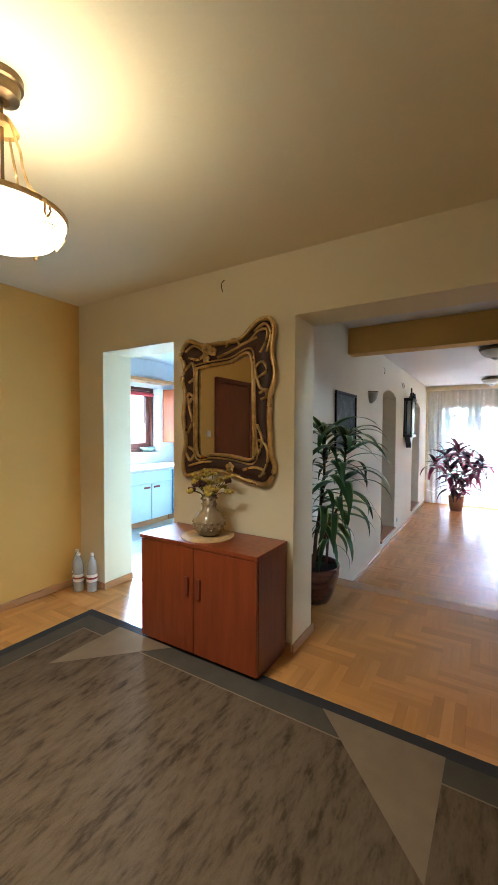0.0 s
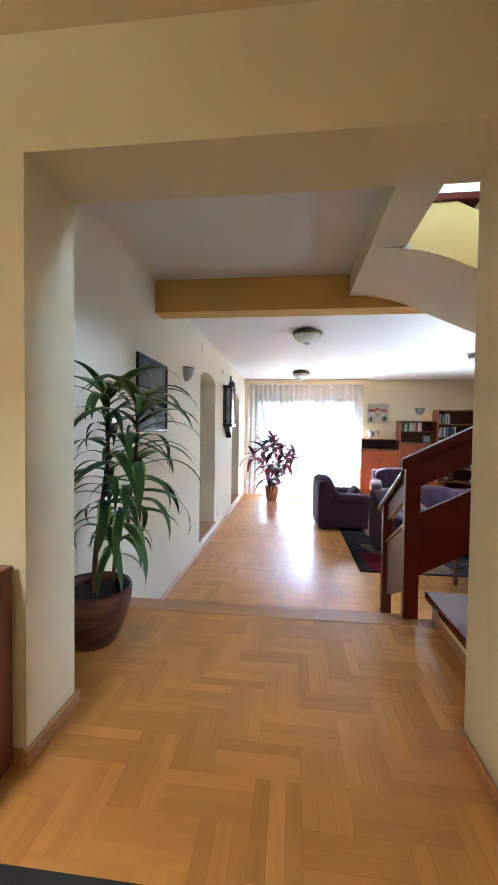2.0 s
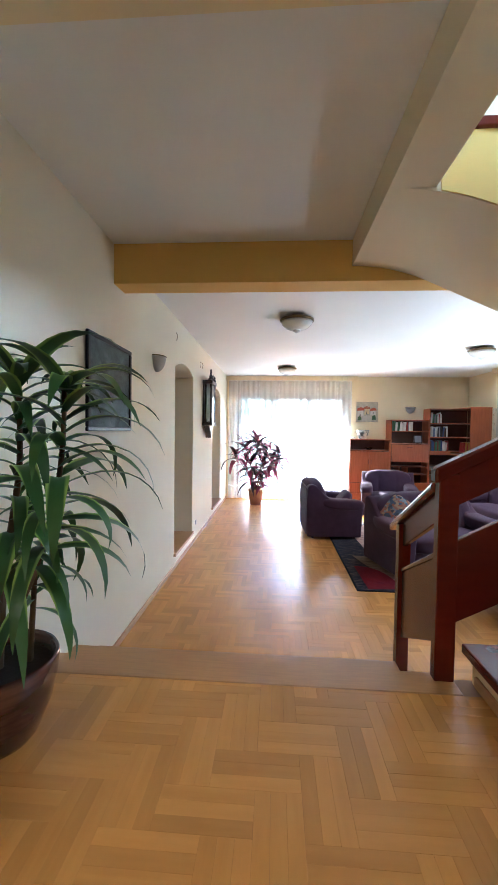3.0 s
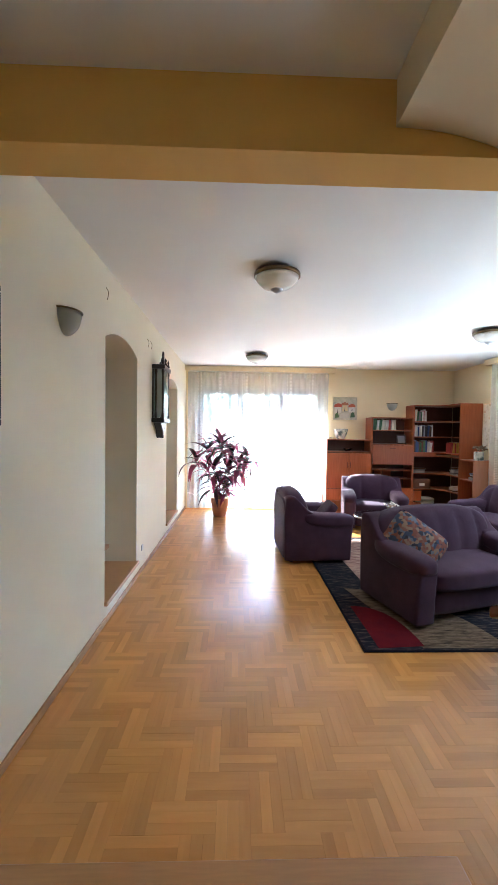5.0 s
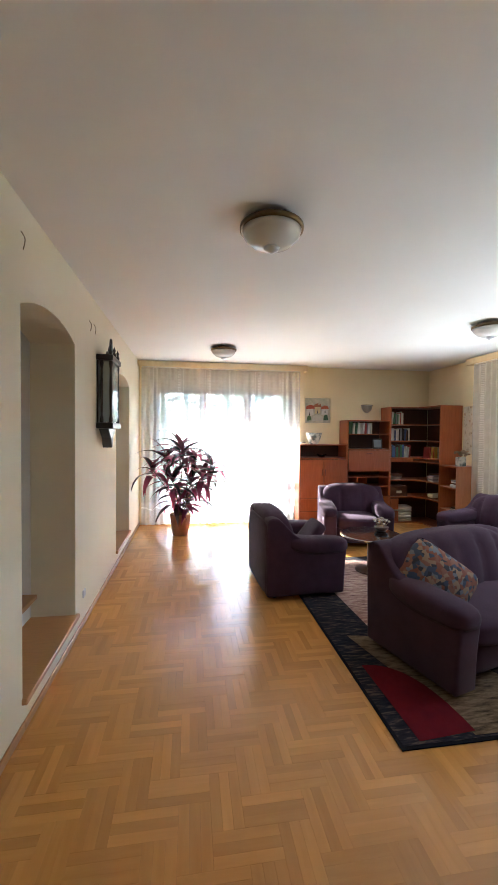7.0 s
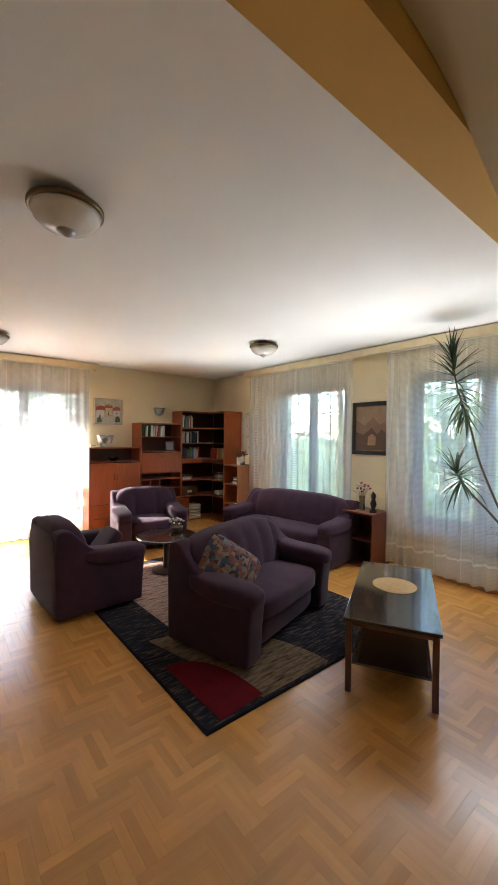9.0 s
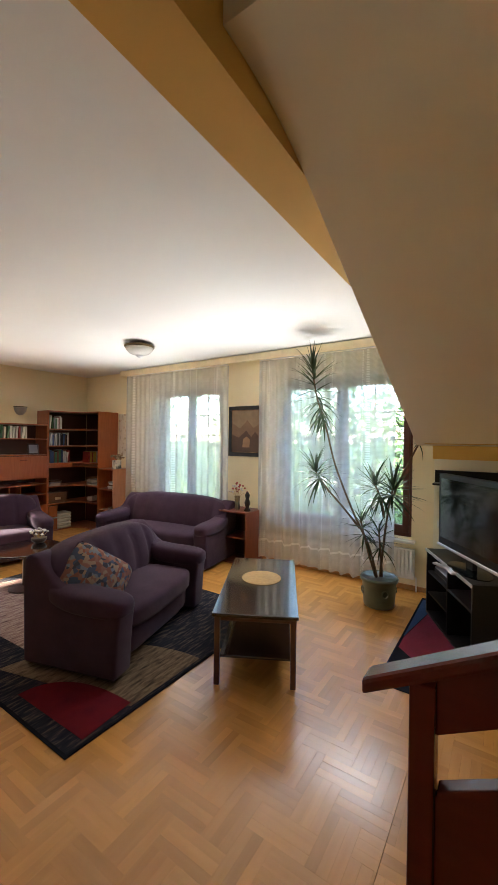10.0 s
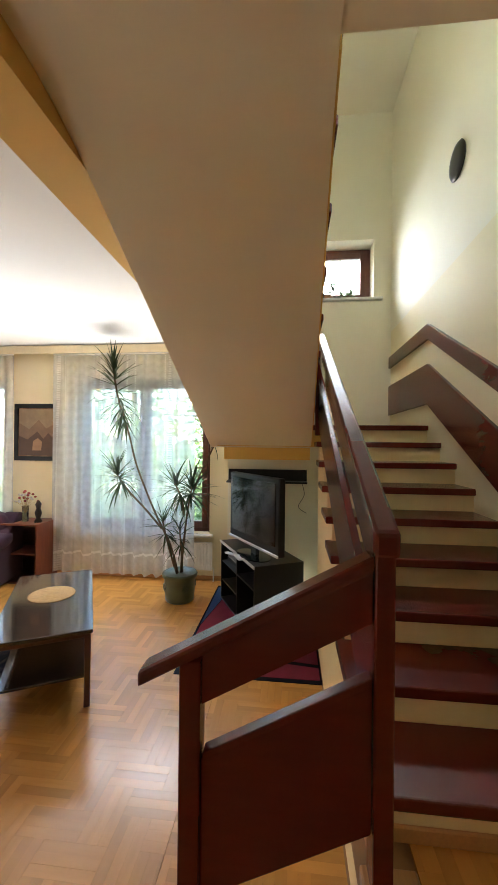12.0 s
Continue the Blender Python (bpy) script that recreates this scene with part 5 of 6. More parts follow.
# ---- ceiling lamps and wall lamps ----
BRASS_DK = material("antique_brass", (0.16, 0.11, 0.05), 0.35, 0.9, scale=20)
FROST = material("frosted_glass_shade", (0.72, 0.71, 0.66), 0.25, scale=3)
for x, y in ((1.45, 4.05), (1.45, 7.60), (4.42, 5.75)):
    cl = thing("ceiling_lamp", "frosted glass bowl ceiling lamp with a bronze rim", "ceiling lamp", pose(x, y, LIV_Z), group="ceiling lamps")
    part("base", lathe([(0.09, 0), (0.09, -0.025), (0.03, -0.03), (0.03, -0.05)], 28), BRASS_DK, cl)
    part("rim", lathe([(0.185, -0.035), (0.198, -0.04), (0.198, -0.062), (0.185, -0.068), (0.17, -0.05)], 36), BRASS_DK, cl, smooth=True)
    part("shade", lathe([(0.184, -0.065), (0.172, -0.10), (0.13, -0.140), (0.07, -0.163), (0.01, -0.168)], 36), FROST, cl, smooth=True)
    part("finial", lathe([(0.052, -0.160), (0.048, -0.176), (0.030, -0.186), (0.016, -0.196), (0.003, -0.200)], 20), SILVER, cl, smooth=True)


def sconce(m, label):
    th = thing("wall_lamp", label, "wall lamp", m, group="wall lamps")
    bm = bmesh.new()
    rows = []
    for i in range(9):
        f = radians(90 * i / 8)
        rows.append([bm.verts.new((0.115 * math.cos(f) * math.cos(a), -0.10 * math.cos(f) * math.sin(a), -0.155 * math.sin(f))) for a in [math.pi * k / 16 for k in range(17)]])
    for p, q in zip(rows, rows[1:]):
        for i in range(16):
            bm.faces.new((p[i], p[i + 1], q[i + 1], q[i]))
    bmesh.ops.solidify(bm, geom=list(bm.faces), thickness=0.004)
    part("shade", bm, FROST, th, smooth=True)
    part("rim", tube([(0.117 * math.cos(a), -0.102 * math.sin(a), 0.0) for a in [math.pi * k / 16 for k in range(17)]], 0.006, 6), BRASS_DK, th)
    part("back_plate", box(-0.06, 0.06, -0.012, -0.001, -0.12, 0.01, 0.004), BRASS_DK, th)


sconce(pose(0.0, 3.29, 2.44, 0, 0, 90), "half-bowl glass wall lamp beside the arch")
sconce(pose(4.50, LIV_Y, 2.33, 0, 0, 0), "half-bowl glass wall lamp above the shelves")

# ---- pictures ----
def picture(m, w, h, label, frame_mat, canvas, fw=0.035):
    th = thing("picture", label, "picture", m, group="pictures")
    for q in ((0, w, 0, fw), (0, w, h - fw, h), (0, fw, fw, h - fw), (w - fw, w, fw, h - fw)):
        part("frame", box(q[0], q[1], -0.025, -0.002, q[2], q[3], 0.004), frame_mat, th)
    part("canvas", box(fw, w - fw, -0.012, -0.003, fw, h - fw), canvas, th)
    return th


def painted(name, cols, scale, detail=3, stretch=(1, 1, 1), rough=0.5):
    m = rug_material(name, cols, scale, stretch, rough)
    m.node_tree.nodes["Principled BSDF"].inputs["Roughness"].default_value = rough
    return m


picture(pose(0.0, 1.83, 1.69, 0, 0, 90), 0.74, 0.65, "dark framed grey painting on the platform wall", BLACK, painted("grey_painting", ((0.3, (0.03, 0.04, 0.045)), (0.5, (0.12, 0.15, 0.16)), (0.62, (0.25, 0.28, 0.28)), (0.8, (0.06, 0.07, 0.08))), 3.5), 0.03)
village = picture(pose(3.18, LIV_Y, 1.94), 0.56, 0.53, "small colourful painting of red-roofed houses in a thin frame", PELMET, painted("village_painting", ((0.30, (0.22, 0.26, 0.24)), (0.45, (0.45, 0.42, 0.33)), (0.55, (0.55, 0.50, 0.38)), (0.66, (0.36, 0.38, 0.33)), (0.78, (0.62, 0.58, 0.48))), 4, stretch=(1, 1, 1)), 0.02)
for nm, col, x0, x1, z0, z1 in (("painted_wall", (0.62, 0.58, 0.50), 0.05, 0.20, 0.16, 0.30), ("painted_roof", (0.40, 0.07, 0.03), 0.04, 0.22, 0.29, 0.36), ("painted_wall", (0.60, 0.48, 0.26), 0.22, 0.34, 0.20, 0.34),
                                ("painted_roof", (0.34, 0.12, 0.05), 0.20, 0.36, 0.33, 0.39), ("painted_wall", (0.58, 0.55, 0.50), 0.36, 0.50, 0.18, 0.30), ("painted_roof", (0.42, 0.10, 0.04), 0.35, 0.51, 0.29, 0.35), ("painted_tower", (0.50, 0.44, 0.32), 0.29, 0.33, 0.38, 0.46),
                                ("painted_tree", (0.05, 0.11, 0.05), 0.40, 0.50, 0.07, 0.17), ("painted_tree", (0.08, 0.14, 0.05), 0.06, 0.15, 0.06, 0.15), ("painted_street", (0.52, 0.48, 0.40), 0.17, 0.38, 0.05, 0.16), ("painted_door", (0.05, 0.03, 0.03), 0.10, 0.13, 0.16, 0.23),
                                ("painted_door", (0.06, 0.05, 0.06), 0.26, 0.29, 0.20, 0.27), ("painted_window", (0.06, 0.06, 0.08), 0.42, 0.45, 0.22, 0.26)):
    part(nm, prism([(x0, z0), (x1, z0 + 0.01), (x1 - 0.015, z1), ((x0 + x1) / 2, z1 + 0.02), (x0 + 0.01, z1 - 0.01)], "y", -0.0150 - 0.0002 * len(village.children), -0.0122), material(nm + "_colour", col, 0.6, scale=20), village)
land = picture(pose(LIV_X, 5.30, 1.52, 0, 0, -90), 0.65, 0.78, "dark framed brown landscape painting between the windows", BLACK, painted("brown_painting", ((0.3, (0.06, 0.025, 0.012)), (0.48, (0.22, 0.11, 0.05)), (0.6, (0.36, 0.23, 0.12)), (0.75, (0.12, 0.06, 0.03))), 3.0, stretch=(2, 1, 1)), 0.06)
for nm, col, pts in (("painted_sky", (0.36, 0.24, 0.13), [(0.07, 0.42), (0.58, 0.45), (0.58, 0.71), (0.07, 0.71)]), ("painted_mist", (0.27, 0.15, 0.075), [(0.07, 0.25), (0.58, 0.25), (0.58, 0.50), (0.47, 0.44), (0.36, 0.56), (0.22, 0.43), (0.07, 0.52)]),
                    ("painted_hill", (0.12, 0.055, 0.028), [(0.07, 0.07), (0.58, 0.07), (0.58, 0.30), (0.50, 0.38), (0.43, 0.30), (0.34, 0.40), (0.20, 0.29), (0.07, 0.34)]), ("painted_light", (0.46, 0.24, 0.11), [(0.27, 0.14), (0.40, 0.14), (0.41, 0.26), (0.35, 0.31), (0.28, 0.27)])):
    lift = 0.0008 * len(land.children)
    part(nm, prism(pts, "y", -0.0126 - lift, -0.0119 - lift), material(nm + "_brown", col, 0.5, color2=tuple(c * 0.6 for c in col), scale=9, contrast=0.6), land)
picture(pose(LIV_X - 0.002, 8.03, 1.40, 0, 0, -90), 0.40, 0.86, "pale townscape print on the wall", PELMET, painted("townscape_print", ((0.3, (0.25, 0.20, 0.14)), (0.42, (0.60, 0.56, 0.46)), (0.55, (0.66, 0.63, 0.55)), (0.66, (0.45, 0.30, 0.18)), (0.8, (0.70, 0.67, 0.58))), 12), 0.008)

# ---- wall clock in a carved case ----
EBONY = material("ebonised_wood", (0.010, 0.009, 0.009), 0.3, scale=8, coat=0.3)
CASE_GLASS = material("case_mirror_glass", (0.30, 0.36, 0.36), 0.1, 0.0, coat=0.5)
wk = thing("wall_clock", "black carved wall clock case with glass sides", "clock", pose(0.0, 6.03, 1.78, 0, 0, 90))
part("back", box(-0.20, 0.20, -0.02, -0.001, 0, 0.75, 0.004), EBONY, wk)
for x in (-0.2, 0.165):
    for yy in (-0.14, -0.05):
        part("pillar", lathe([(0.017, 0.05), (0.022, 0.09), (0.014, 0.14), (0.018, 0.38), (0.014, 0.62), (0.022, 0.67), (0.017, 0.71)], 10, pose(x + 0.0175, yy, 0)), EBONY, wk, smooth=True)
for z in (0.0, 0.70):
    part("cornice", box(-0.23, 0.23, -0.17, -0.001, z, z + 0.06, 0.010, seg=2), EBONY, wk)
for x in (-0.19, 0.184):
    part("side_glass", box(x, x + 0.006, -0.13, -0.03, 0.07, 0.69), CASE_GLASS, wk)
part("front_glass", box(-0.165, 0.165, -0.148, -0.142, 0.07, 0.69), CASE_GLASS, wk)
part("dial", lathe([(0.001, 0), (0.12, 0), (0.12, 0.006)], 32, pose(0, -0.10, 0.50, 90, 0, 0)), PAPER, wk)
part("crest", prism([(-0.2, 0.762), (-0.16, 0.80), (-0.10, 0.80), (-0.07, 0.86), (-0.02, 0.88), (0, 0.97), (0.02, 0.88), (0.07, 0.86), (0.10, 0.80), (0.16, 0.80), (0.2, 0.762)], "y", -0.12, -0.09, 0.006), EBONY, wk)
for x in (-0.19, 0, 0.19):
    part("finial", lathe([(0.012, 0.76), (0.022, 0.79), (0.010, 0.82), (0.016, 0.84), (0.002, 0.88)], 10, pose(x, -0.14, 0)), EBONY, wk, smooth=True)
part("apron", prism([(-0.2, -0.002), (0.2, -0.002), (0.12, -0.06), (0.06, -0.10), (0.03, -0.17), (0, -0.21), (-0.03, -0.17), (-0.06, -0.10), (-0.12, -0.06)], "y", -0.12, -0.02, 0.008), EBONY, wk)

# ---- hall: cabinet, mirror, vase, lamp, bottles, door ----
hc = thing("hall_cabinet", "low cherry veneer cabinet with two doors", "cabinet", pose(-0.075, -0.195, PLAT))
part("side_panel", box(-0.43, -0.41, -0.16, 0.175, 0.03, 0.66, 0.002), CHERRY_RED, hc)
# right side, bottom and plinth are coloured darker than the left side and front
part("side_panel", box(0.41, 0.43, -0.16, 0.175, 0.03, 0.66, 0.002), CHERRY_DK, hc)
part("top_panel", box(-0.435, 0.435, -0.185, 0.175, 0.661, 0.685, 0.004, seg=2), CHERRY_RED, hc)
part("back_panel", box(-0.409, 0.409, 0.16, 0.174, 0.03, 0.66), BACKING, hc)
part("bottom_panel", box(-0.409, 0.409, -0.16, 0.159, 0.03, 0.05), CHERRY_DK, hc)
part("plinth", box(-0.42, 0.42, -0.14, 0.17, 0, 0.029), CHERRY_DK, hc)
for s in (-1, 1):
    dr = part("door", box(-0.428 if s < 0 else 0.002, -0.002 if s < 0 else 0.428, -0.180, -0.161, 0.032, 0.658, 0.003), CHERRY_RED, hc)
    part("handle", box(s * 0.045 - 0.014, s * 0.045 + 0.014, -0.20, -0.181, 0.37, 0.49, 0.008, seg=2), CHERRY_DK, dr, "dark wooden handle")
dl = thing("doily", "round crocheted straw doily below the vase", "doily", pose(-0.11, -0.19, PLAT + 0.685))
part("weave", mat_disc(0.165, 0), STRAW, dl)
CERAM = material("tan_brown_glaze", (0.34, 0.235, 0.115), 0.25, color2=(0.20, 0.15, 0.08), scale=5, coat=0.4)
va = thing("vase", "tan brown glazed vase with studded bands", "vase", pose(-0.10, -0.19, PLAT + 0.6915))
part("body", lathe([(0.05, 0), (0.075, 0.02), (0.098, 0.07), (0.098, 0.10), (0.07, 0.145), (0.045, 0.165), (0.042, 0.20), (0.048, 0.25), (0.042, 0.25), (0.036, 0.20)], 32), CERAM, va, smooth=True)
for k, (sr, sz) in enumerate(((0.088, 0.048), (0.097, 0.070), (0.098, 0.093), (0.043, 0.195), (0.046, 0.232))):
    count = 16 if k < 3 else 8
    for i in range(count):
        a = 2 * math.pi * (i + 0.5 * (k % 2)) / count
        part("stud", rounded(0.017, 0.017, 0.017, sr * math.cos(a), sr * math.sin(a), sz, 2, 1), CERAM, va, smooth=True)
bq = thing("bouquet", "dried yellow yarrow bouquet in the vase", "flowers", pose(-0.10, -0.19, PLAT + 0.72))
YAR = material("yarrow_yellow", (0.52, 0.36, 0.04), 0.9, color2=(0.38, 0.27, 0.04), scale=40, vary=0.2)
STEMG = material("dry_stem_green", (0.10, 0.12, 0.04), 0.8)
rnd = random.Random(21)
for i in range(22):
    a, r = rnd.uniform(0, 6.28), 0.18 * math.sqrt(rnd.random())
    x, y, z = r * math.cos(a), r * math.sin(a) * 0.8, 0.36 + rnd.uniform(-0.05, 0.05) - r * 0.45
    part("stem", tube(smooth_path([(0, 0, 0.03), (x * 0.25, y * 0.25, 0.21), (x, y, z)], 3), 0.0022, 5), STEMG, bq)
    bm = bmesh.new()
    for k in range(9):
        b = rnd.uniform(0, 6.28)
        q = 0.026 * math.sqrt(rnd.random())
        bmesh.ops.create_icosphere(bm, subdivisions=1, radius=rnd.uniform(0.009, 0.014), matrix=Matrix.Translation((x + q * math.cos(b), y + q * math.sin(b), z + rnd.uniform(-0.006, 0.008))))
    part("blossom", bm, YAR if i % 6 else BACKING, bq)

MIRROR = bpy.data.materials.new("mirror_glass")
MIRROR.use_nodes = True
mb = MIRROR.node_tree.nodes["Principled BSDF"]
mb.inputs["Base Color"].default_value, mb.inputs["Metallic"].default_value, mb.inputs["Roughness"].default_value = (0.86, 0.86, 0.84, 1), 1.0, 0.015
GOLD = material("aged_gilt", (0.82, 0.60, 0.26), 0.30, 0.9, color2=(0.46, 0.29, 0.09), scale=14, rough_var=0.08)
CARVED = material("carved_brown_wood", (0.060, 0.024, 0.014), 0.5, color2=(0.055, 0.024, 0.014), scale=14, bump=0.4, bump_scale=40)
mr = thing("mirror", "wall mirror in a carved brown and gilt floral frame", "mirror", pose(-0.10, -0.001, 2.05) @ Matrix.Diagonal((0.97, 1.15, 0.955, 1)))
OUT = smooth_path([(-0.36, 0, 0.46), (-0.30, 0, 0.50), (-0.18, 0, 0.455), (-0.05, 0, 0.455), (0.04, 0, 0.455), (0.14, 0, 0.47), (0.25, 0, 0.56), (0.34, 0, 0.57), (0.375, 0, 0.50), (0.36, 0, 0.36), (0.385, 0, 0.22), (0.35, 0, 0.08), (0.345, 0, -0.10),
                    (0.36, 0, -0.28), (0.385, 0, -0.38), (0.33, 0, -0.48), (0.20, 0, -0.475), (0.05, 0, -0.435), (-0.10, 0, -0.42), (-0.24, 0, -0.45), (-0.34, 0, -0.47), (-0.36, 0, -0.36), (-0.335, 0, -0.22), (-0.36, 0, -0.05), (-0.34, 0, 0.12), (-0.37, 0, 0.22), (-0.345, 0, 0.32), (-0.385, 0, 0.40), (-0.36, 0, 0.46)], 4)[:-1]
INN = smooth_path([(-0.235, 0, 0.30), (-0.10, 0, 0.315), (0.05, 0, 0.325), (0.17, 0, 0.37), (0.215, 0, 0.33), (0.225, 0, 0.15), (0.23, 0, -0.10), (0.245, 0, -0.28), (0.20, 0, -0.335), (0.05, 0, -0.315), (-0.10, 0, -0.31), (-0.20, 0, -0.33), (-0.235, 0, -0.27), (-0.24, 0, 0.0), (-0.235, 0, 0.30)], 4)[:-1]


def frame_ring(outer, inner, d0, d1):
    """A flat ring between two closed outlines of any point count, by matching angles."""
    bm = bmesh.new()
    n = 120
    def at(curve, a):
        best = None
        for p, q in zip(curve, curve[1:] + curve[:1]):
            ap, aq = math.atan2(p.z, p.x), math.atan2(q.z, q.x)
            da, dq = (a - ap + math.pi) % (2 * math.pi) - math.pi, (aq - ap + math.pi) % (2 * math.pi) - math.pi
            if dq and 0 <= da / dq <= 1:
                best = p.lerp(q, da / dq)
        return best or curve[0]
    rings = []
    for i in range(n):
        a = -math.pi + 2 * math.pi * (i + 0.5) / n
        o, k = at(outer, a), at(inner, a)
        mid = o.lerp(k, 0.5)
        rings.append([bm.verts.new((o.x, d0, o.z)), bm.verts.new((o.x, d1 * 0.7, o.z)), bm.verts.new((mid.x, d1, mid.z)), bm.verts.new((k.x, d1 * 0.8, k.z)), bm.verts.new((k.x, d0, k.z))])
    for i in range(n):
        p, q = rings[i], rings[(i + 1) % n]
        for j in range(4):
            bm.faces.new((p[j], p[j + 1], q[j + 1], q[j]))
    return bm


part("glass", box(-0.245, 0.25, -0.012, -0.008, -0.34, 0.385), MIRROR, mr, "clear mirror glass")
part("frame", frame_ring(OUT, INN, 0.0, -0.030), CARVED, mr, smooth=True)
def front(pts, d=-0.030):
    return [(p[0], d, p[2]) for p in pts]
part("outer_moulding", tube(front(OUT + OUT[:1], -0.026), 0.016, 8), GOLD, mr, "worn gilt rope moulding", smooth=True)
part("inner_moulding", tube(front(INN + INN[:1], -0.028), 0.010, 8), GOLD, mr, "worn gilt rope moulding", smooth=True)
part("inner_moulding", tube(front([p * 1.075 for p in INN + INN[:1]], -0.030), 0.006, 8), GOLD, mr, smooth=True)
SWIRLS = ([(-0.33, 0.42), (-0.25, 0.46), (-0.16, 0.40), (-0.22, 0.36), (-0.30, 0.38)], [(-0.34, 0.28), (-0.27, 0.34), (-0.25, 0.24), (-0.30, 0.20)], [(-0.30, 0.05), (-0.27, 0.10), (-0.31, 0.12), (-0.29, 0.0), (-0.27, -0.08), (-0.31, -0.16)],
          [(-0.30, -0.26), (-0.25, -0.30), (-0.29, -0.36), (-0.33, -0.30)], [(-0.30, -0.40), (-0.20, -0.37), (-0.10, -0.36)], [(0.02, 0.42), (0.08, 0.47), (0.13, 0.42), (0.09, 0.40)], [(0.20, 0.44), (0.27, 0.50), (0.33, 0.50), (0.32, 0.42), (0.28, 0.36)],
          [(0.24, 0.50), (0.31, 0.54), (0.355, 0.48), (0.33, 0.36)], [(0.26, 0.20), (0.33, 0.24), (0.30, 0.30), (0.25, 0.26), (0.28, 0.14), (0.34, 0.12)], [(0.29, 0.06), (0.33, 0.08), (0.32, 0.12), (0.28, 0.10)], [(0.27, -0.20), (0.33, -0.24), (0.34, -0.34), (0.30, -0.42)],
          [(0.28, -0.44), (0.32, -0.40), (0.24, -0.38), (0.16, -0.40)], [(0.26, -0.10), (0.30, -0.20), (0.27, -0.30)], [(-0.05, 0.36), (0.06, 0.39), (0.16, 0.43), (0.26, 0.46)])
for s in SWIRLS:
    part("scroll", tube(smooth_path([(x, -0.034, z) for x, z in s], 5), 0.0095, 6), GOLD, mr, smooth=True)
for fx, fz, fr in ((-0.13, 0.42, 0.045), (-0.08, 0.40, 0.032), (-0.14, 0.355, 0.03), (0.06, -0.39, 0.035)):
    bm = bmesh.new()
    for i in range(5):
        a = 2 * math.pi * i / 5 + 0.3
        bmesh.ops.create_uvsphere(bm, u_segments=8, v_segments=6, radius=fr * 0.5, matrix=Matrix.Translation((fx + fr * 0.55 * math.cos(a), -0.042, fz + fr * 0.55 * math.sin(a))) @ Matrix.Diagonal((1, 0.45, 1, 1)))
    bmesh.ops.create_uvsphere(bm, u_segments=8, v_segments=6, radius=fr * 0.25, matrix=Matrix.Translation((fx, -0.056, fz)))
    part("carved_flower", bm, GOLD, mr, smooth=True)
tagged(part("wall_hook", tube(smooth_path([(-0.12, -0.003, 2.90), (-0.135, -0.02, 2.87), (-0.13, -0.01, 2.82)]), 0.003, 6), BRASS_DK), "bent wire hook in the wall above the mirror", "hook")

BOWL_GLOW = glowing("lit_opal_glass", (1.0, 0.82, 0.55), 0.55)
hl = thing("pendant_lamp", "lit opal glass bowl pendant with wrought brass scrolls", "pendant lamp", pose(0.096, -1.473, -0.0))
part("canopy", lathe([(0.060, HALL_Z), (0.060, HALL_Z - 0.022), (0.052, HALL_Z - 0.026), (0.048, HALL_Z - 0.058), (0.022, HALL_Z - 0.07)], 32), BRASS_DK, hl, smooth=False)
part("rod", tube([(0, 0, HALL_Z - 0.066), (0, 0, 2.550)], 0.005), BRASS_DK, hl)
part("collar", lathe([(0.042, 2.830), (0.047, 2.820), (0.026, 2.855), (0.010, 2.865)], 20), GOLD, hl)
part("bowl", lathe([(0.174, 2.570), (0.168, 2.545), (0.140, 2.510), (0.088, 2.485), (0.01, 2.475)], 40, cap=False), BOWL_GLOW, hl, "glowing opal glass bowl", smooth=True)
part("rim", lathe([(0.175, 2.567), (0.181, 2.571), (0.181, 2.581), (0.173, 2.580)], 40, cap=False), GOLD, hl)
for k in range(3):
    a = 2 * math.pi * k / 3 + 0.1
    c, s = math.cos(a), math.sin(a)
    line = [(0.040, 2.830), (0.065, 2.770), (0.085, 2.730), (0.095, 2.680), (0.125, 2.620), (0.168, 2.585), (0.187, 2.560), (0.188, 2.535), (0.198, 2.522), (0.211, 2.532), (0.206, 2.544)]
    part("arm", tube(smooth_path([(r * c, r * s, z) for r, z in line], 4), 0.0042, 6), GOLD, hl)
for k in range(6):
    a = 2 * math.pi * k / 6 + 0.35
    pts = []
    for i in range(26):
        f = i / 25
        r, q = 0.027 * (1 - f * 0.8), f * 4.2 * math.pi
        u, w = r * math.cos(q), r * math.sin(q)
        z = 2.535 + w
        rad_ = 0.178 - 0.55 * max(0.0, 2.555 - z)
        pts.append((rad_ * math.cos(a + u / 0.17), rad_ * math.sin(a + u / 0.17), z))
    part("scroll", tube(pts, 0.0024, 5), GOLD, hl)

PET = material("clear_plastic", (0.82, 0.87, 0.90), 0.08)
PET.node_tree.nodes["Principled BSDF"].inputs["Alpha"].default_value = 0.4
for k, (x, y) in enumerate(((-1.60, -0.08), (-1.51, -0.13), (-1.41, -0.075))):
    bt = thing("water_bottle", "clear plastic water bottle with a pale label", "bottle", pose(x, y, PLAT), group="water bottles")
    part("body", lathe([(0.035, 0), (0.042, 0.01), (0.042, 0.10), (0.039, 0.12), (0.042, 0.15), (0.042, 0.20), (0.03, 0.25), (0.014, 0.285), (0.014, 0.30)], 22), PET, bt, smooth=True)
    part("label", lathe([(0.0425, 0.085), (0.0432, 0.086), (0.0432, 0.145), (0.0425, 0.146)], 22, cap=False), RADI, bt, "pale label with a red bar")
    part("label_bar", lathe([(0.0435, 0.108), (0.0437, 0.109), (0.0437, 0.122), (0.0435, 0.123)], 22, cap=False), REDF, bt)
    part("cap", lathe([(0.016, 0.298), (0.016, 0.318), (0.01, 0.32)], 16), RADI, bt)
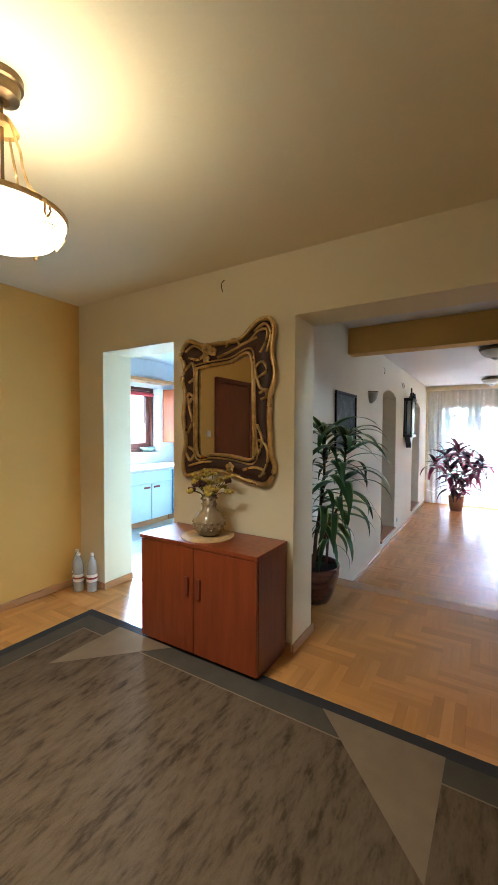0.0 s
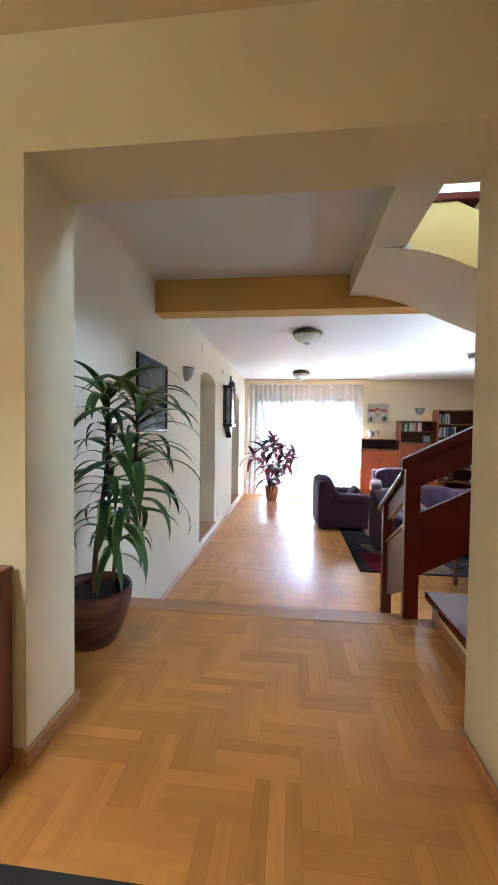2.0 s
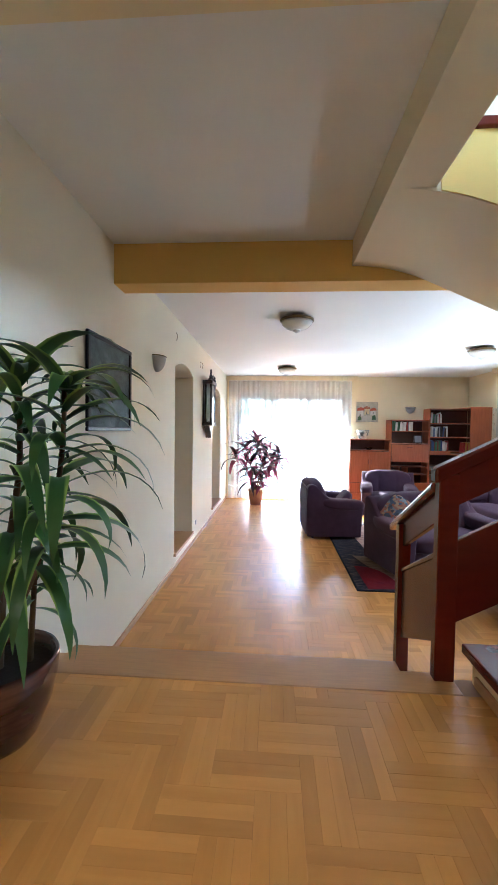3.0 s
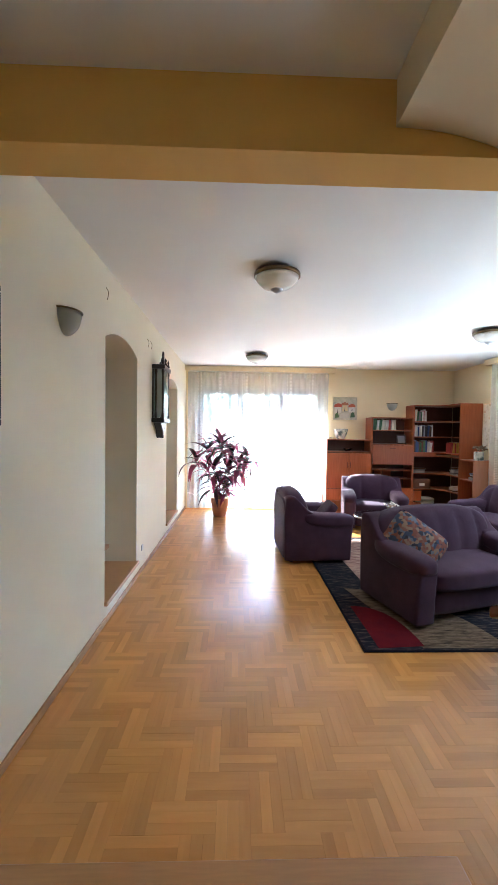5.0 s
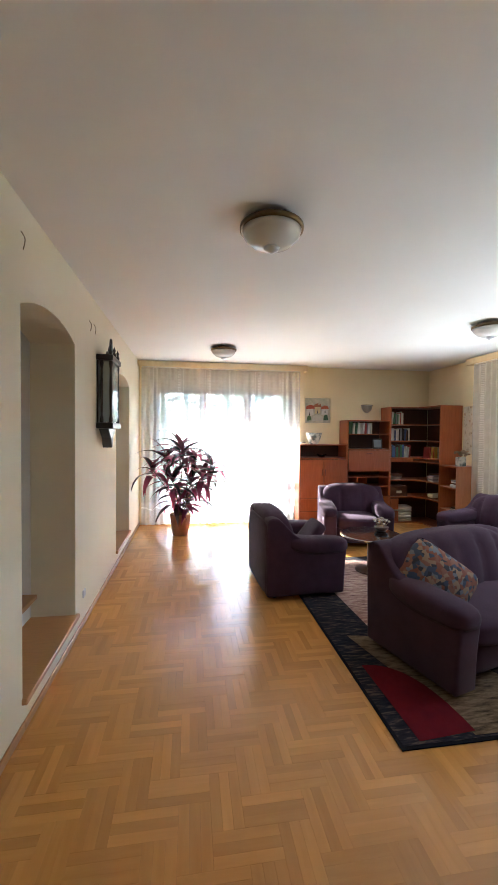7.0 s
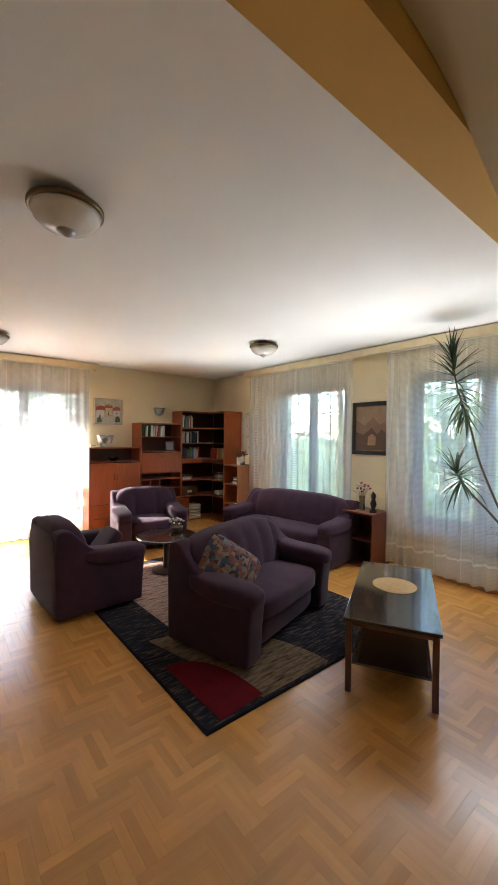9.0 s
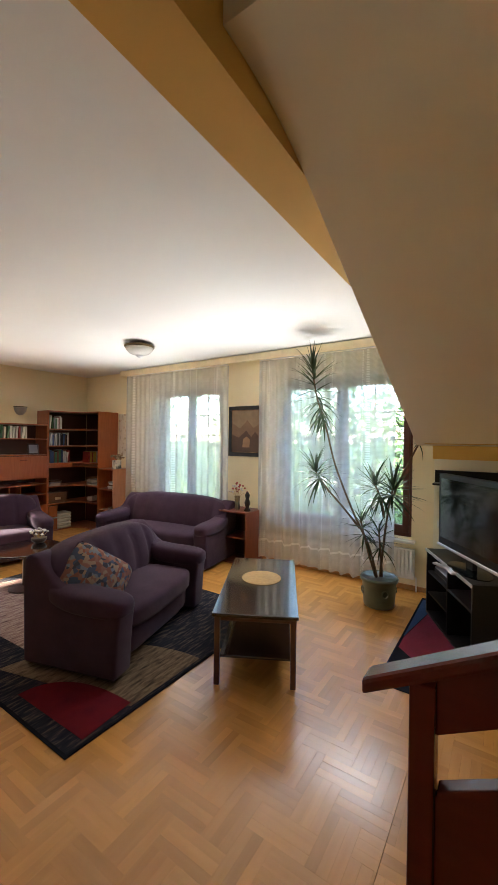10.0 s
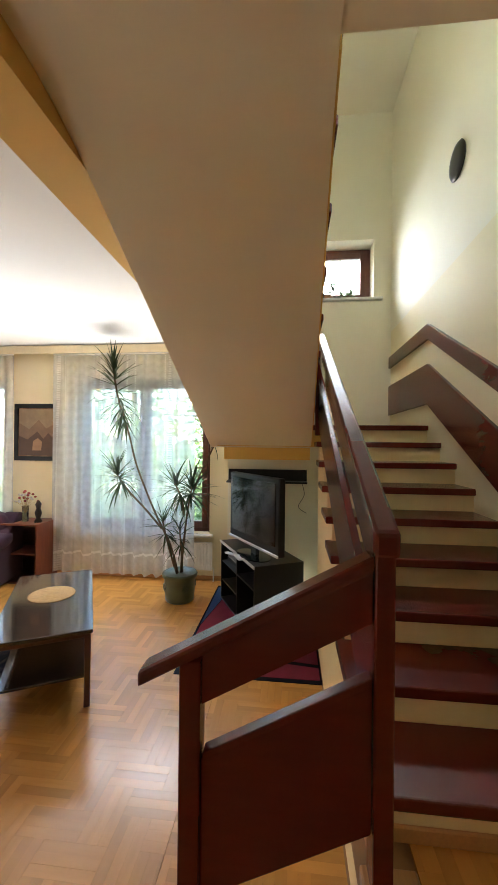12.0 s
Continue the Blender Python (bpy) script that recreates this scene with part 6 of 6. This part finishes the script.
hd = thing("door_hall", "dark varnished wooden hall door", "door", kind="structure")
part("leaf", box(HALL_X0 + 0.004, HALL_X0 + 0.045, -2.78, -2.05, PLAT + 0.005, PLAT + 1.96, 0.004), CHERRY_DK, hd)
for b in ((-2.85, -2.785, PLAT, PLAT + 2.03), (-2.045, -1.98, PLAT, PLAT + 2.03)):
    part("frame", box(HALL_X0 + 0.002, HALL_X0 + 0.06, b[0], b[1], b[2], b[3], 0.006), CHERRY_DK, hd)
part("frame", box(HALL_X0 + 0.002, HALL_X0 + 0.06, -2.784, -2.046, PLAT + 1.965, PLAT + 2.03, 0.006), CHERRY_DK, hd)
part("handle", tube([(HALL_X0 + 0.05, -2.12, PLAT + 1.0), (HALL_X0 + 0.09, -2.12, PLAT + 1.0), (HALL_X0 + 0.09, -2.24, PLAT + 1.0)], 0.009), STEEL, hd)
lsw = thing("light_switch", "white light switch beside the hall door", "switch")
part("plate", box(HALL_X0 + 0.001, HALL_X0 + 0.012, -1.90, -1.82, PLAT + 1.25, PLAT + 1.33, 0.004), RADI, lsw)
ks = thing("wall_socket", "small silver wall socket near the floor", "socket")
part("plate", box(0.001, 0.012, 5.30, 5.37, 0.24, 0.31, 0.004), SILVER, ks)
pt_ = thing("wall_plate", "round bronze plate on the stairwell wall", "plate", pose(3.90, WALL_B + 0.001, 3.89, -90, 0, 0))
part("dish", lathe([(0.01, 0.03), (0.08, 0.028), (0.12, 0.02), (0.135, 0.008), (0.13, 0.001)], 32), BRONZE, pt_, smooth=True)
for k, (y, z) in enumerate(((4.06, 2.83), (5.55, 2.75), (5.72, 2.76))):
    tagged(part("cable_end", tube(smooth_path([(0.002, y, z + 0.05), (0.02, y + 0.01, z + 0.01), (0.012, y + 0.005, z - 0.05)]), 0.003, 5), BRASS_DK), "short wire end out of the wall", "cable")

# ---- plants ----
def leaf_mesh(name, length, width, droop, mat, fold=0.25, seg=9, tip=1.0):
    """A strap leaf from the origin along +x that bends down; a shallow trough along its middle."""
    bm = bmesh.new()
    rows = []
    x = z = 0.0
    for i in range(seg + 1):
        t = i / seg
        ang = -droop * (t ** 1.4)
        if i:
            x += length / seg * math.cos(ang)
            z += length / seg * math.sin(ang)
        w = width * (min(1.0, 0.35 + 2.6 * t) * (1 - t ** (2.2 * tip))) * 0.5 + 0.0008
        rows.append([bm.verts.new((x, -w, z + fold * w)), bm.verts.new((x, 0, z)), bm.verts.new((x, w, z + fold * w))])
    for p, q in zip(rows, rows[1:]):
        bm.faces.new((p[0], p[1], q[1], q[0]))
        bm.faces.new((p[1], p[2], q[2], q[1]))
    return mesh_of(bm, name, mat, True)


def leaf_colour(name, dark, light, stripe=None, rough=0.35):
    """A leaf whose colour runs across its width: edges and a paler middle."""
    m = material(name, dark, rough, color2=light, scale=6, vary=0.28, spec=0.5)
    if stripe:
        t = m.node_tree
        b = t.nodes["Principled BSDF"]
        co = t.nodes.new("ShaderNodeTexCoord")
        sep = t.nodes.new("ShaderNodeSeparateXYZ")
        t.links.new(co.outputs["Object"], sep.inputs[0])
        ab = t.nodes.new("ShaderNodeMath")
        ab.operation = "ABSOLUTE"
        t.links.new(sep.outputs["Y"], ab.inputs[0])
        mr_ = t.nodes.new("ShaderNodeMapRange")
        mr_.inputs["From Min"].default_value, mr_.inputs["From Max"].default_value = stripe[1], stripe[2]
        t.links.new(ab.outputs[0], mr_.inputs["Value"])
        mx = t.nodes.new("ShaderNodeMix")
        mx.data_type = "RGBA"
        mx.inputs[7].default_value = (*stripe[0], 1)
        src = b.inputs["Base Color"].links[0].from_socket
        t.links.new(src, mx.inputs[6])
        t.links.new(mr_.outputs["Result"], mx.inputs[0])
        t.links.new(mx.outputs[2], b.inputs["Base Color"])
    return m


SOIL = material("potting_soil", (0.02, 0.014, 0.010), 0.95, bump=0.8, bump_scale=60)
STALK = material("plant_stalk", (0.16, 0.10, 0.055), 0.85, color2=(0.10, 0.06, 0.03), scale=20, bump=0.4, bump_scale=40)


def put_leaf(parent, meshes, rnd, at, yaw, pitch, s=1.0, roll=0.0):
    ob = new("leaf", rnd.choice(meshes))
    ob.parent = parent
    ob.matrix_basis = Matrix.Translation(at) @ pose(0, 0, 0, 0, 0, yaw) @ pose(0, 0, 0, 0, -pitch, 0) @ pose(0, 0, 0, roll, 0, 0) @ Matrix.Diagonal((s, s, s, 1))


def pot(parent, profile, mat, soil_z, soil_r):
    part("pot", lathe(profile, 36), mat, parent, smooth=True)
    bm = lathe([(0.004, soil_z + 0.012), (soil_r * 0.6, soil_z + 0.008), (soil_r, soil_z)], 24, cap=False)
    part("soil", bm, SOIL, parent)


# corn plant on the platform
G_LEAF = leaf_colour("corn_plant_leaf", (0.050, 0.120, 0.028), (0.034, 0.088, 0.022), ((0.34, 0.46, 0.09), 0.017, 0.023))
BAND_POT = material("banded_clay_glaze", (0.040, 0.010, 0.012), 0.16, color2=(0.12, 0.05, 0.035), scale=3.5, stretch=(1, 1, 6), contrast=1.8, coat=0.6)
dr_ = thing("corn_plant", "tall green striped corn plant in a brown glazed pot", "plant", pose(0.215, 0.765, PLAT))
pot(dr_, [(0.12, 0), (0.135, 0.02), (0.175, 0.12), (0.197, 0.22), (0.203, 0.285), (0.196, 0.30), (0.185, 0.285), (0.18, 0.24)], BAND_POT, 0.245, 0.182)
rnd = random.Random(14)
long_leaves = [leaf_mesh("leaf", L, 0.066, d, G_LEAF) for L, d in ((0.42, 1.6), (0.48, 2.0), (0.40, 2.3), (0.50, 1.4), (0.46, 1.8))]
up_leaves = [leaf_mesh("leaf", L * 1.15, 0.072, d, G_LEAF) for L, d in ((0.36, 1.5), (0.42, 1.9), (0.32, 1.2))]
STEMS = ([(0.0, 0.0, 0.25), (0.015, 0.0, 0.50), (0.05, -0.01, 0.72), (0.07, 0.02, 1.0), (0.06, 0.03, 1.30)], [(0.01, 0.02, 0.35), (0.10, 0.02, 0.55), (0.20, 0.0, 0.80), (0.23, 0.02, 1.05), (0.235, 0.03, 1.28)], [(0.08, 0.06, 0.25), (0.09, 0.07, 0.50), (0.09, 0.08, 0.62)])
for si, st in enumerate(STEMS):
    path = smooth_path(st, 8)
    part("stem", tube(path, 0.017 if si == 0 else 0.012, 8, 0.008), STALK, dr_)
    yaw = rnd.uniform(0, 360)
    top = path[-1]
    lo = 0.62 if si < 2 else 0.45
    n = 44 if si < 2 else 10
    for i in range(n):
        f = i / n
        zz = lo + (top.z - lo) * f
        p = min(path, key=lambda q: abs(q.z - zz)).copy()
        p.z = zz
        yaw += 137.5 + rnd.uniform(-15, 15)
        w = (yaw + 180) % 360
        x_dir = math.cos(radians(yaw))
        s = 1.0 if x_dir > -0.35 else 0.55
        put_leaf(dr_, long_leaves, rnd, p, yaw, 12 + 34 * f + rnd.uniform(-10, 10), s * rnd.uniform(0.85, 1.15) * (1 if si < 2 else 0.7), rnd.uniform(-15, 15))
    for i in range(9 if si < 2 else 4):
        yaw += 137.5
        put_leaf(dr_, up_leaves, rnd, top, yaw, 44 + rnd.uniform(-20, 20), rnd.uniform(0.75, 1.0) * (1 if si < 2 else 0.6), rnd.uniform(-10, 10))

# red cordyline by the terrace window
R_LEAF = [leaf_colour("wine_red_leaf", (0.24, 0.020, 0.065), (0.13, 0.014, 0.04), None, 0.4), leaf_colour("dark_green_purple_leaf", (0.028, 0.026, 0.022), (0.05, 0.012, 0.022), ((0.17, 0.02, 0.05), 0.030, 0.036), 0.4), leaf_colour("pink_red_leaf", (0.46, 0.06, 0.14), (0.28, 0.03, 0.08), None, 0.4)]
TERRA = material("terracotta", (0.36, 0.17, 0.08), 0.75, color2=(0.28, 0.12, 0.055), scale=8, bump=0.2)
co_ = thing("cordyline", "large red-leaved cordyline in a terracotta pot", "plant", pose(0.79, 8.33, 0))
pot(co_, [(0.12, 0), (0.13, 0.02), (0.165, 0.22), (0.18, 0.33), (0.178, 0.36), (0.165, 0.36), (0.158, 0.30)], TERRA, 0.31, 0.16)
rnd = random.Random(33)
c_leaves = [leaf_mesh("leaf", L * 1.42, 0.130, d, R_LEAF[k % 3], 0.3, 8, 0.8) for k, (L, d) in enumerate(((0.36, 0.9), (0.42, 1.3), (0.38, 1.6), (0.33, 0.6), (0.44, 1.1), (0.36, 1.8)))]
HEADS = ((-0.46, -0.05, 1.12), (-0.25, 0.10, 1.32), (0.04, -0.12, 1.40), (0.26, 0.05, 1.30), (0.52, -0.08, 1.15), (-0.02, 0.15, 1.48), (0.36, -0.2, 1.02), (-0.12, -0.2, 0.95), (0.18, -0.2, 0.9), (-0.1, 0.0, 0.62), (0.12, -0.05, 0.58))
for hx, hy, hz in HEADS:
    path = smooth_path([(hx * 0.08, hy * 0.08, 0.31), (hx * 0.35, hy * 0.4, hz * 0.6), (hx, hy, hz)], 6)
    part("stem", tube(path, 0.012, 6, 0.008), STALK, co_)
    yaw = rnd.uniform(0, 360)
    for i in range(17):
        f = i / 16
        yaw += 137.5
        p = Vector((hx, hy, hz - 0.14 + 0.16 * f))
        s = rnd.uniform(0.75, 1.05)
        if p.x + 0.79 + 0.42 * math.cos(radians(yaw)) < 0.03:
            s *= 0.5
        if p.y + 8.33 + 0.4 * math.sin(radians(yaw)) > 8.86:
            s *= 0.6
        put_leaf(co_, c_leaves, rnd, p, yaw, -5 + 62 * f ** 1.5 + rnd.uniform(-12, 12), s, rnd.uniform(-20, 20))

# dragon tree by the side window
Y_LEAF = leaf_colour("dragon_tree_leaf", (0.022, 0.050, 0.016), (0.035, 0.060, 0.020), None, 0.65)
GREEN_POT = material("grey_green_glaze", (0.13, 0.165, 0.115), 0.35, color2=(0.085, 0.11, 0.08), scale=6, coat=0.3, bump=0.2)
dg = thing("dragon_tree", "tall dragon tree with spiky tufts in a green pot", "plant", pose(5.20, 2.745, 0))
pot(dg, [(0.15, 0), (0.16, 0.015), (0.17, 0.12), (0.175, 0.25), (0.195, 0.275), (0.20, 0.30), (0.192, 0.315), (0.175, 0.30)], GREEN_POT, 0.275, 0.175)
for k in range(4):
    a = 2 * math.pi * k / 4 + 0.6
    ring = [(0.172 * math.cos(a) + 0.032 * math.cos(q) * -math.sin(a) + 0.006 * math.cos(a), 0.172 * math.sin(a) + 0.032 * math.cos(q) * math.cos(a) + 0.006 * math.sin(a), 0.17 + 0.035 * math.sin(q)) for q in [2 * math.pi * j / 14 for j in range(15)]]
    part("ring_handle", tube(ring, 0.008, 6), GREEN_POT, dg)
rnd = random.Random(52)
y_leaves = [leaf_mesh("leaf", L * 1.1, 0.032, d, Y_LEAF, 0.3, 6, 0.9) for L, d in ((0.34, 0.15), (0.38, 0.4), (0.36, 0.7), (0.31, 0.1))]
BR = (([(0, 0.02, 0.28), (0.0, 0.12, 0.62), (0.0, 0.31, 1.0), (0, 0.52, 1.5), (0, 0.63, 1.90), (0, 0.76, 2.30), (0, 0.83, 2.66)], 90, 0.95, 0.62), ([(0, 0.22, 0.80), (0.0, 0.42, 1.02), (0.0, 0.62, 1.22), (0.0, 0.77, 1.42)], 64, 0.95, 0.10),
      ([(0.02, 0, 0.28), (0.02, -0.04, 0.7), (0.0, -0.08, 1.0), (0.0, -0.13, 1.28)], 64, 0.95, 0.10), ([(0.02, -0.04, 0.95), (0.02, 0.0, 1.15), (0.0, 0.07, 1.32)], 44, 0.95, 0.16), ([(0.02, -0.10, 1.1), (0.0, -0.22, 1.42), (0.0, -0.40, 1.80)], 4, 0.5, 0.05),
      ([(0.03, -0.02, 0.28), (0.06, 0.0, 0.5), (0.03, 0.02, 0.80)], 30, 0.72, 0.22), ([(-0.03, 0.02, 0.28), (-0.06, 0.10, 0.55), (-0.05, 0.20, 0.92)], 30, 0.72, 0.22))
for pts, n, size, hang in BR:
    path = smooth_path(pts, 6)
    part("stem", tube(path, 0.013, 7, 0.009), STALK, dg)
    top, yaw = path[-1], rnd.uniform(0, 360)
    for i in range(n):
        f = i / n
        yaw += 137.5 + rnd.uniform(-20, 20)
        pitch = (-62 if hang > 0.5 else -48) + (140 if hang > 0.5 else 118) * f + rnd.uniform(-14, 14)
        zz = top.z - hang * (1 - f)
        p = min(path, key=lambda q: abs(q.z - zz)).copy()
        s = size * rnd.uniform(0.8, 1.05)
        if p.x + 5.2 + 0.36 * s * math.cos(radians(yaw)) * math.cos(radians(pitch)) > 5.66:
            s *= 0.75
        put_leaf(dg, y_leaves, rnd, p, yaw, pitch, s)
ivy = thing("sill_plant", "small trailing green plant on the stair window sill", "plant", pose(5.93, 1.05, 3.60))
part("pot", lathe([(0.05, 0), (0.065, 0.09), (0.058, 0.09)], 18), TERRA, ivy, smooth=True)
I_LEAF = leaf_colour("ivy_leaf", (0.04, 0.11, 0.03), (0.03, 0.08, 0.02))
i_leaves = [leaf_mesh("leaf", 0.10, 0.055, d, I_LEAF, 0.2, 5) for d in (0.4, 1.0, 1.5)]
rnd = random.Random(4)
for i in range(46):
    put_leaf(ivy, i_leaves, rnd, (rnd.uniform(-0.08, 0.03), rnd.uniform(-0.34, 0.10), 0.03 + 0.1 * rnd.random() + (0.15 * rnd.random() if rnd.random() < 0.3 else 0)), rnd.uniform(0, 360), rnd.uniform(-20, 60), rnd.uniform(0.6, 1))

# ---- herringbone parquet, laid last ----
OAK_V = material("oak_parquet_cross", (0.58, 0.275, 0.066), 0.27, color2=(0.51, 0.232, 0.052), scale=4, stretch=(7, 0.8, 1), detail=3, contrast=0.8, vary=0.15, coat=0.08)
PW, PN, SPLIT = 0.147, 2, 3


def herringbone(parent, x0, x1, y0, y1, z, near, px=0.0, py=0.0):
    """Blocks of three planks laid along x and y in turn; planks in the rectangle near become pieces of their own."""
    rnd = random.Random(7)
    shared = {}
    verts, faces, mats = [], [], []
    seen = set()

    def lay(cut, along_x):
        if cut[1] - cut[0] < 0.006 or cut[3] - cut[2] < 0.006:
            return
        g = 0.00025
        a0, a1, b0, b1 = cut[0] + g, cut[1] - g, cut[2] + g, cut[3] - g
        top = z - rnd.uniform(0.0, 0.0007)
        cxm, cym = (a0 + a1) / 2, (b0 + b1) / 2
        if near[0] < cxm < near[1] and near[2] < cym < near[3]:
            key = (along_x, round(a1 - a0, 4), round(b1 - b0, 4))
            if key not in shared:
                shared[key] = mesh_of(box(-(a1 - a0) / 2, (a1 - a0) / 2, -(b1 - b0) / 2, (b1 - b0) / 2, -0.011, 0), "plank", OAK if along_x else OAK_V)
            ob = new("plank", shared[key])
            ob.parent = parent
            ob.location = (cxm, cym, top)
        else:
            k = len(verts)
            lo = z - 0.011
            verts.extend([(a0, b0, lo), (a1, b0, lo), (a1, b1, lo), (a0, b1, lo), (a0, b0, top), (a1, b0, top), (a1, b1, top), (a0, b1, top)])
            faces.extend([(k + 4, k + 5, k + 6, k + 7), (k, k + 1, k + 5, k + 4), (k + 1, k + 2, k + 6, k + 5), (k + 2, k + 3, k + 7, k + 6), (k + 3, k, k + 4, k + 7)])
            mats.extend([0 if along_x else 1] * 5)

    gx, gy = x0 + px - 4 * PW, y0 + py - 4 * PW      # where the pattern starts
    for cx in range(int((x1 - gx) / PW) + 1):
        for cy in range(int((y1 - gy) / PW) + 1):
            d = (cx - cy) % (2 * PN)
            along_x = d < PN
            sx, sy = (cx - d, cy) if along_x else (cx, cy - (2 * PN - 1 - d))
            if (sx, sy, along_x) in seen:
                continue
            seen.add((sx, sy, along_x))
            a0, b0 = gx + sx * PW, gy + sy * PW
            a1, b1 = a0 + (PN * PW if along_x else PW), b0 + (PW if along_x else PN * PW)
            w3 = PW / SPLIT
            rows = [(a0, a1, b0 + w3 * q, b0 + w3 * (q + 1)) if along_x else (a0 + w3 * q, a0 + w3 * (q + 1), b0, b1) for q in range(SPLIT)]
            for r0, r1, q0, q1 in rows:
                lay((max(r0, x0), min(r1, x1), max(q0, y0), min(q1, y1)), along_x)
    me = bpy.data.meshes.new("planks")
    me.from_pydata(verts, [], faces)
    me.materials.append(OAK)
    me.materials.append(OAK_V)
    me.polygons.foreach_set("material_index", mats)
    me.update()
    ob = new("planks", me)
    ob.parent = parent
    ob["kind"] = "stuff"


pq = thing("parquet_living", "glossy oak herringbone parquet of the living room", "parquet", kind="structure")
herringbone(pq, 0.002, LIV_X - 0.002, 2.032, LIV_Y - 0.002, 0.0, (0.2, 2.2, 2.4, 4.5), 0.03, 0.11)
pq2 = thing("parquet_under_stairs", "oak herringbone parquet below the stairs", "parquet", kind="structure")
herringbone(pq2, 2.06, 5.79, 1.26, 2.03, 0.0, (9, 9, 9, 9), 0.324, -0.294)
pq3 = thing("parquet_platform", "worn oak herringbone parquet of hall and platform", "parquet", kind="structure")
herringbone(pq3, 0.004, 2.133, -0.30, 1.139, PLAT, (0.3, 2.0, -0.3, 1.139), -0.015, -0.10)
pq4 = thing("parquet_hall", "worn oak herringbone parquet of the hall", "parquet", kind="structure")
herringbone(pq4, HALL_X0 + 0.002, HALL_X1, HALL_Y0 + 0.002, -0.302, PLAT, (9, 9, 9, 9))
pq5 = thing("parquet_doorway", "worn oak herringbone parquet at the kitchen door", "parquet", kind="structure")
herringbone(pq5, HALL_X0 + 0.002, 0.0, -0.300, -0.002, PLAT, (9, 9, 9, 9))
pq6 = thing("parquet_doorway", "worn oak herringbone parquet in the kitchen doorway", "parquet", kind="structure")
herringbone(pq6, -1.343, -0.57, 0.0, WALL_B + 0.01, PLAT, (9, 9, 9, 9))
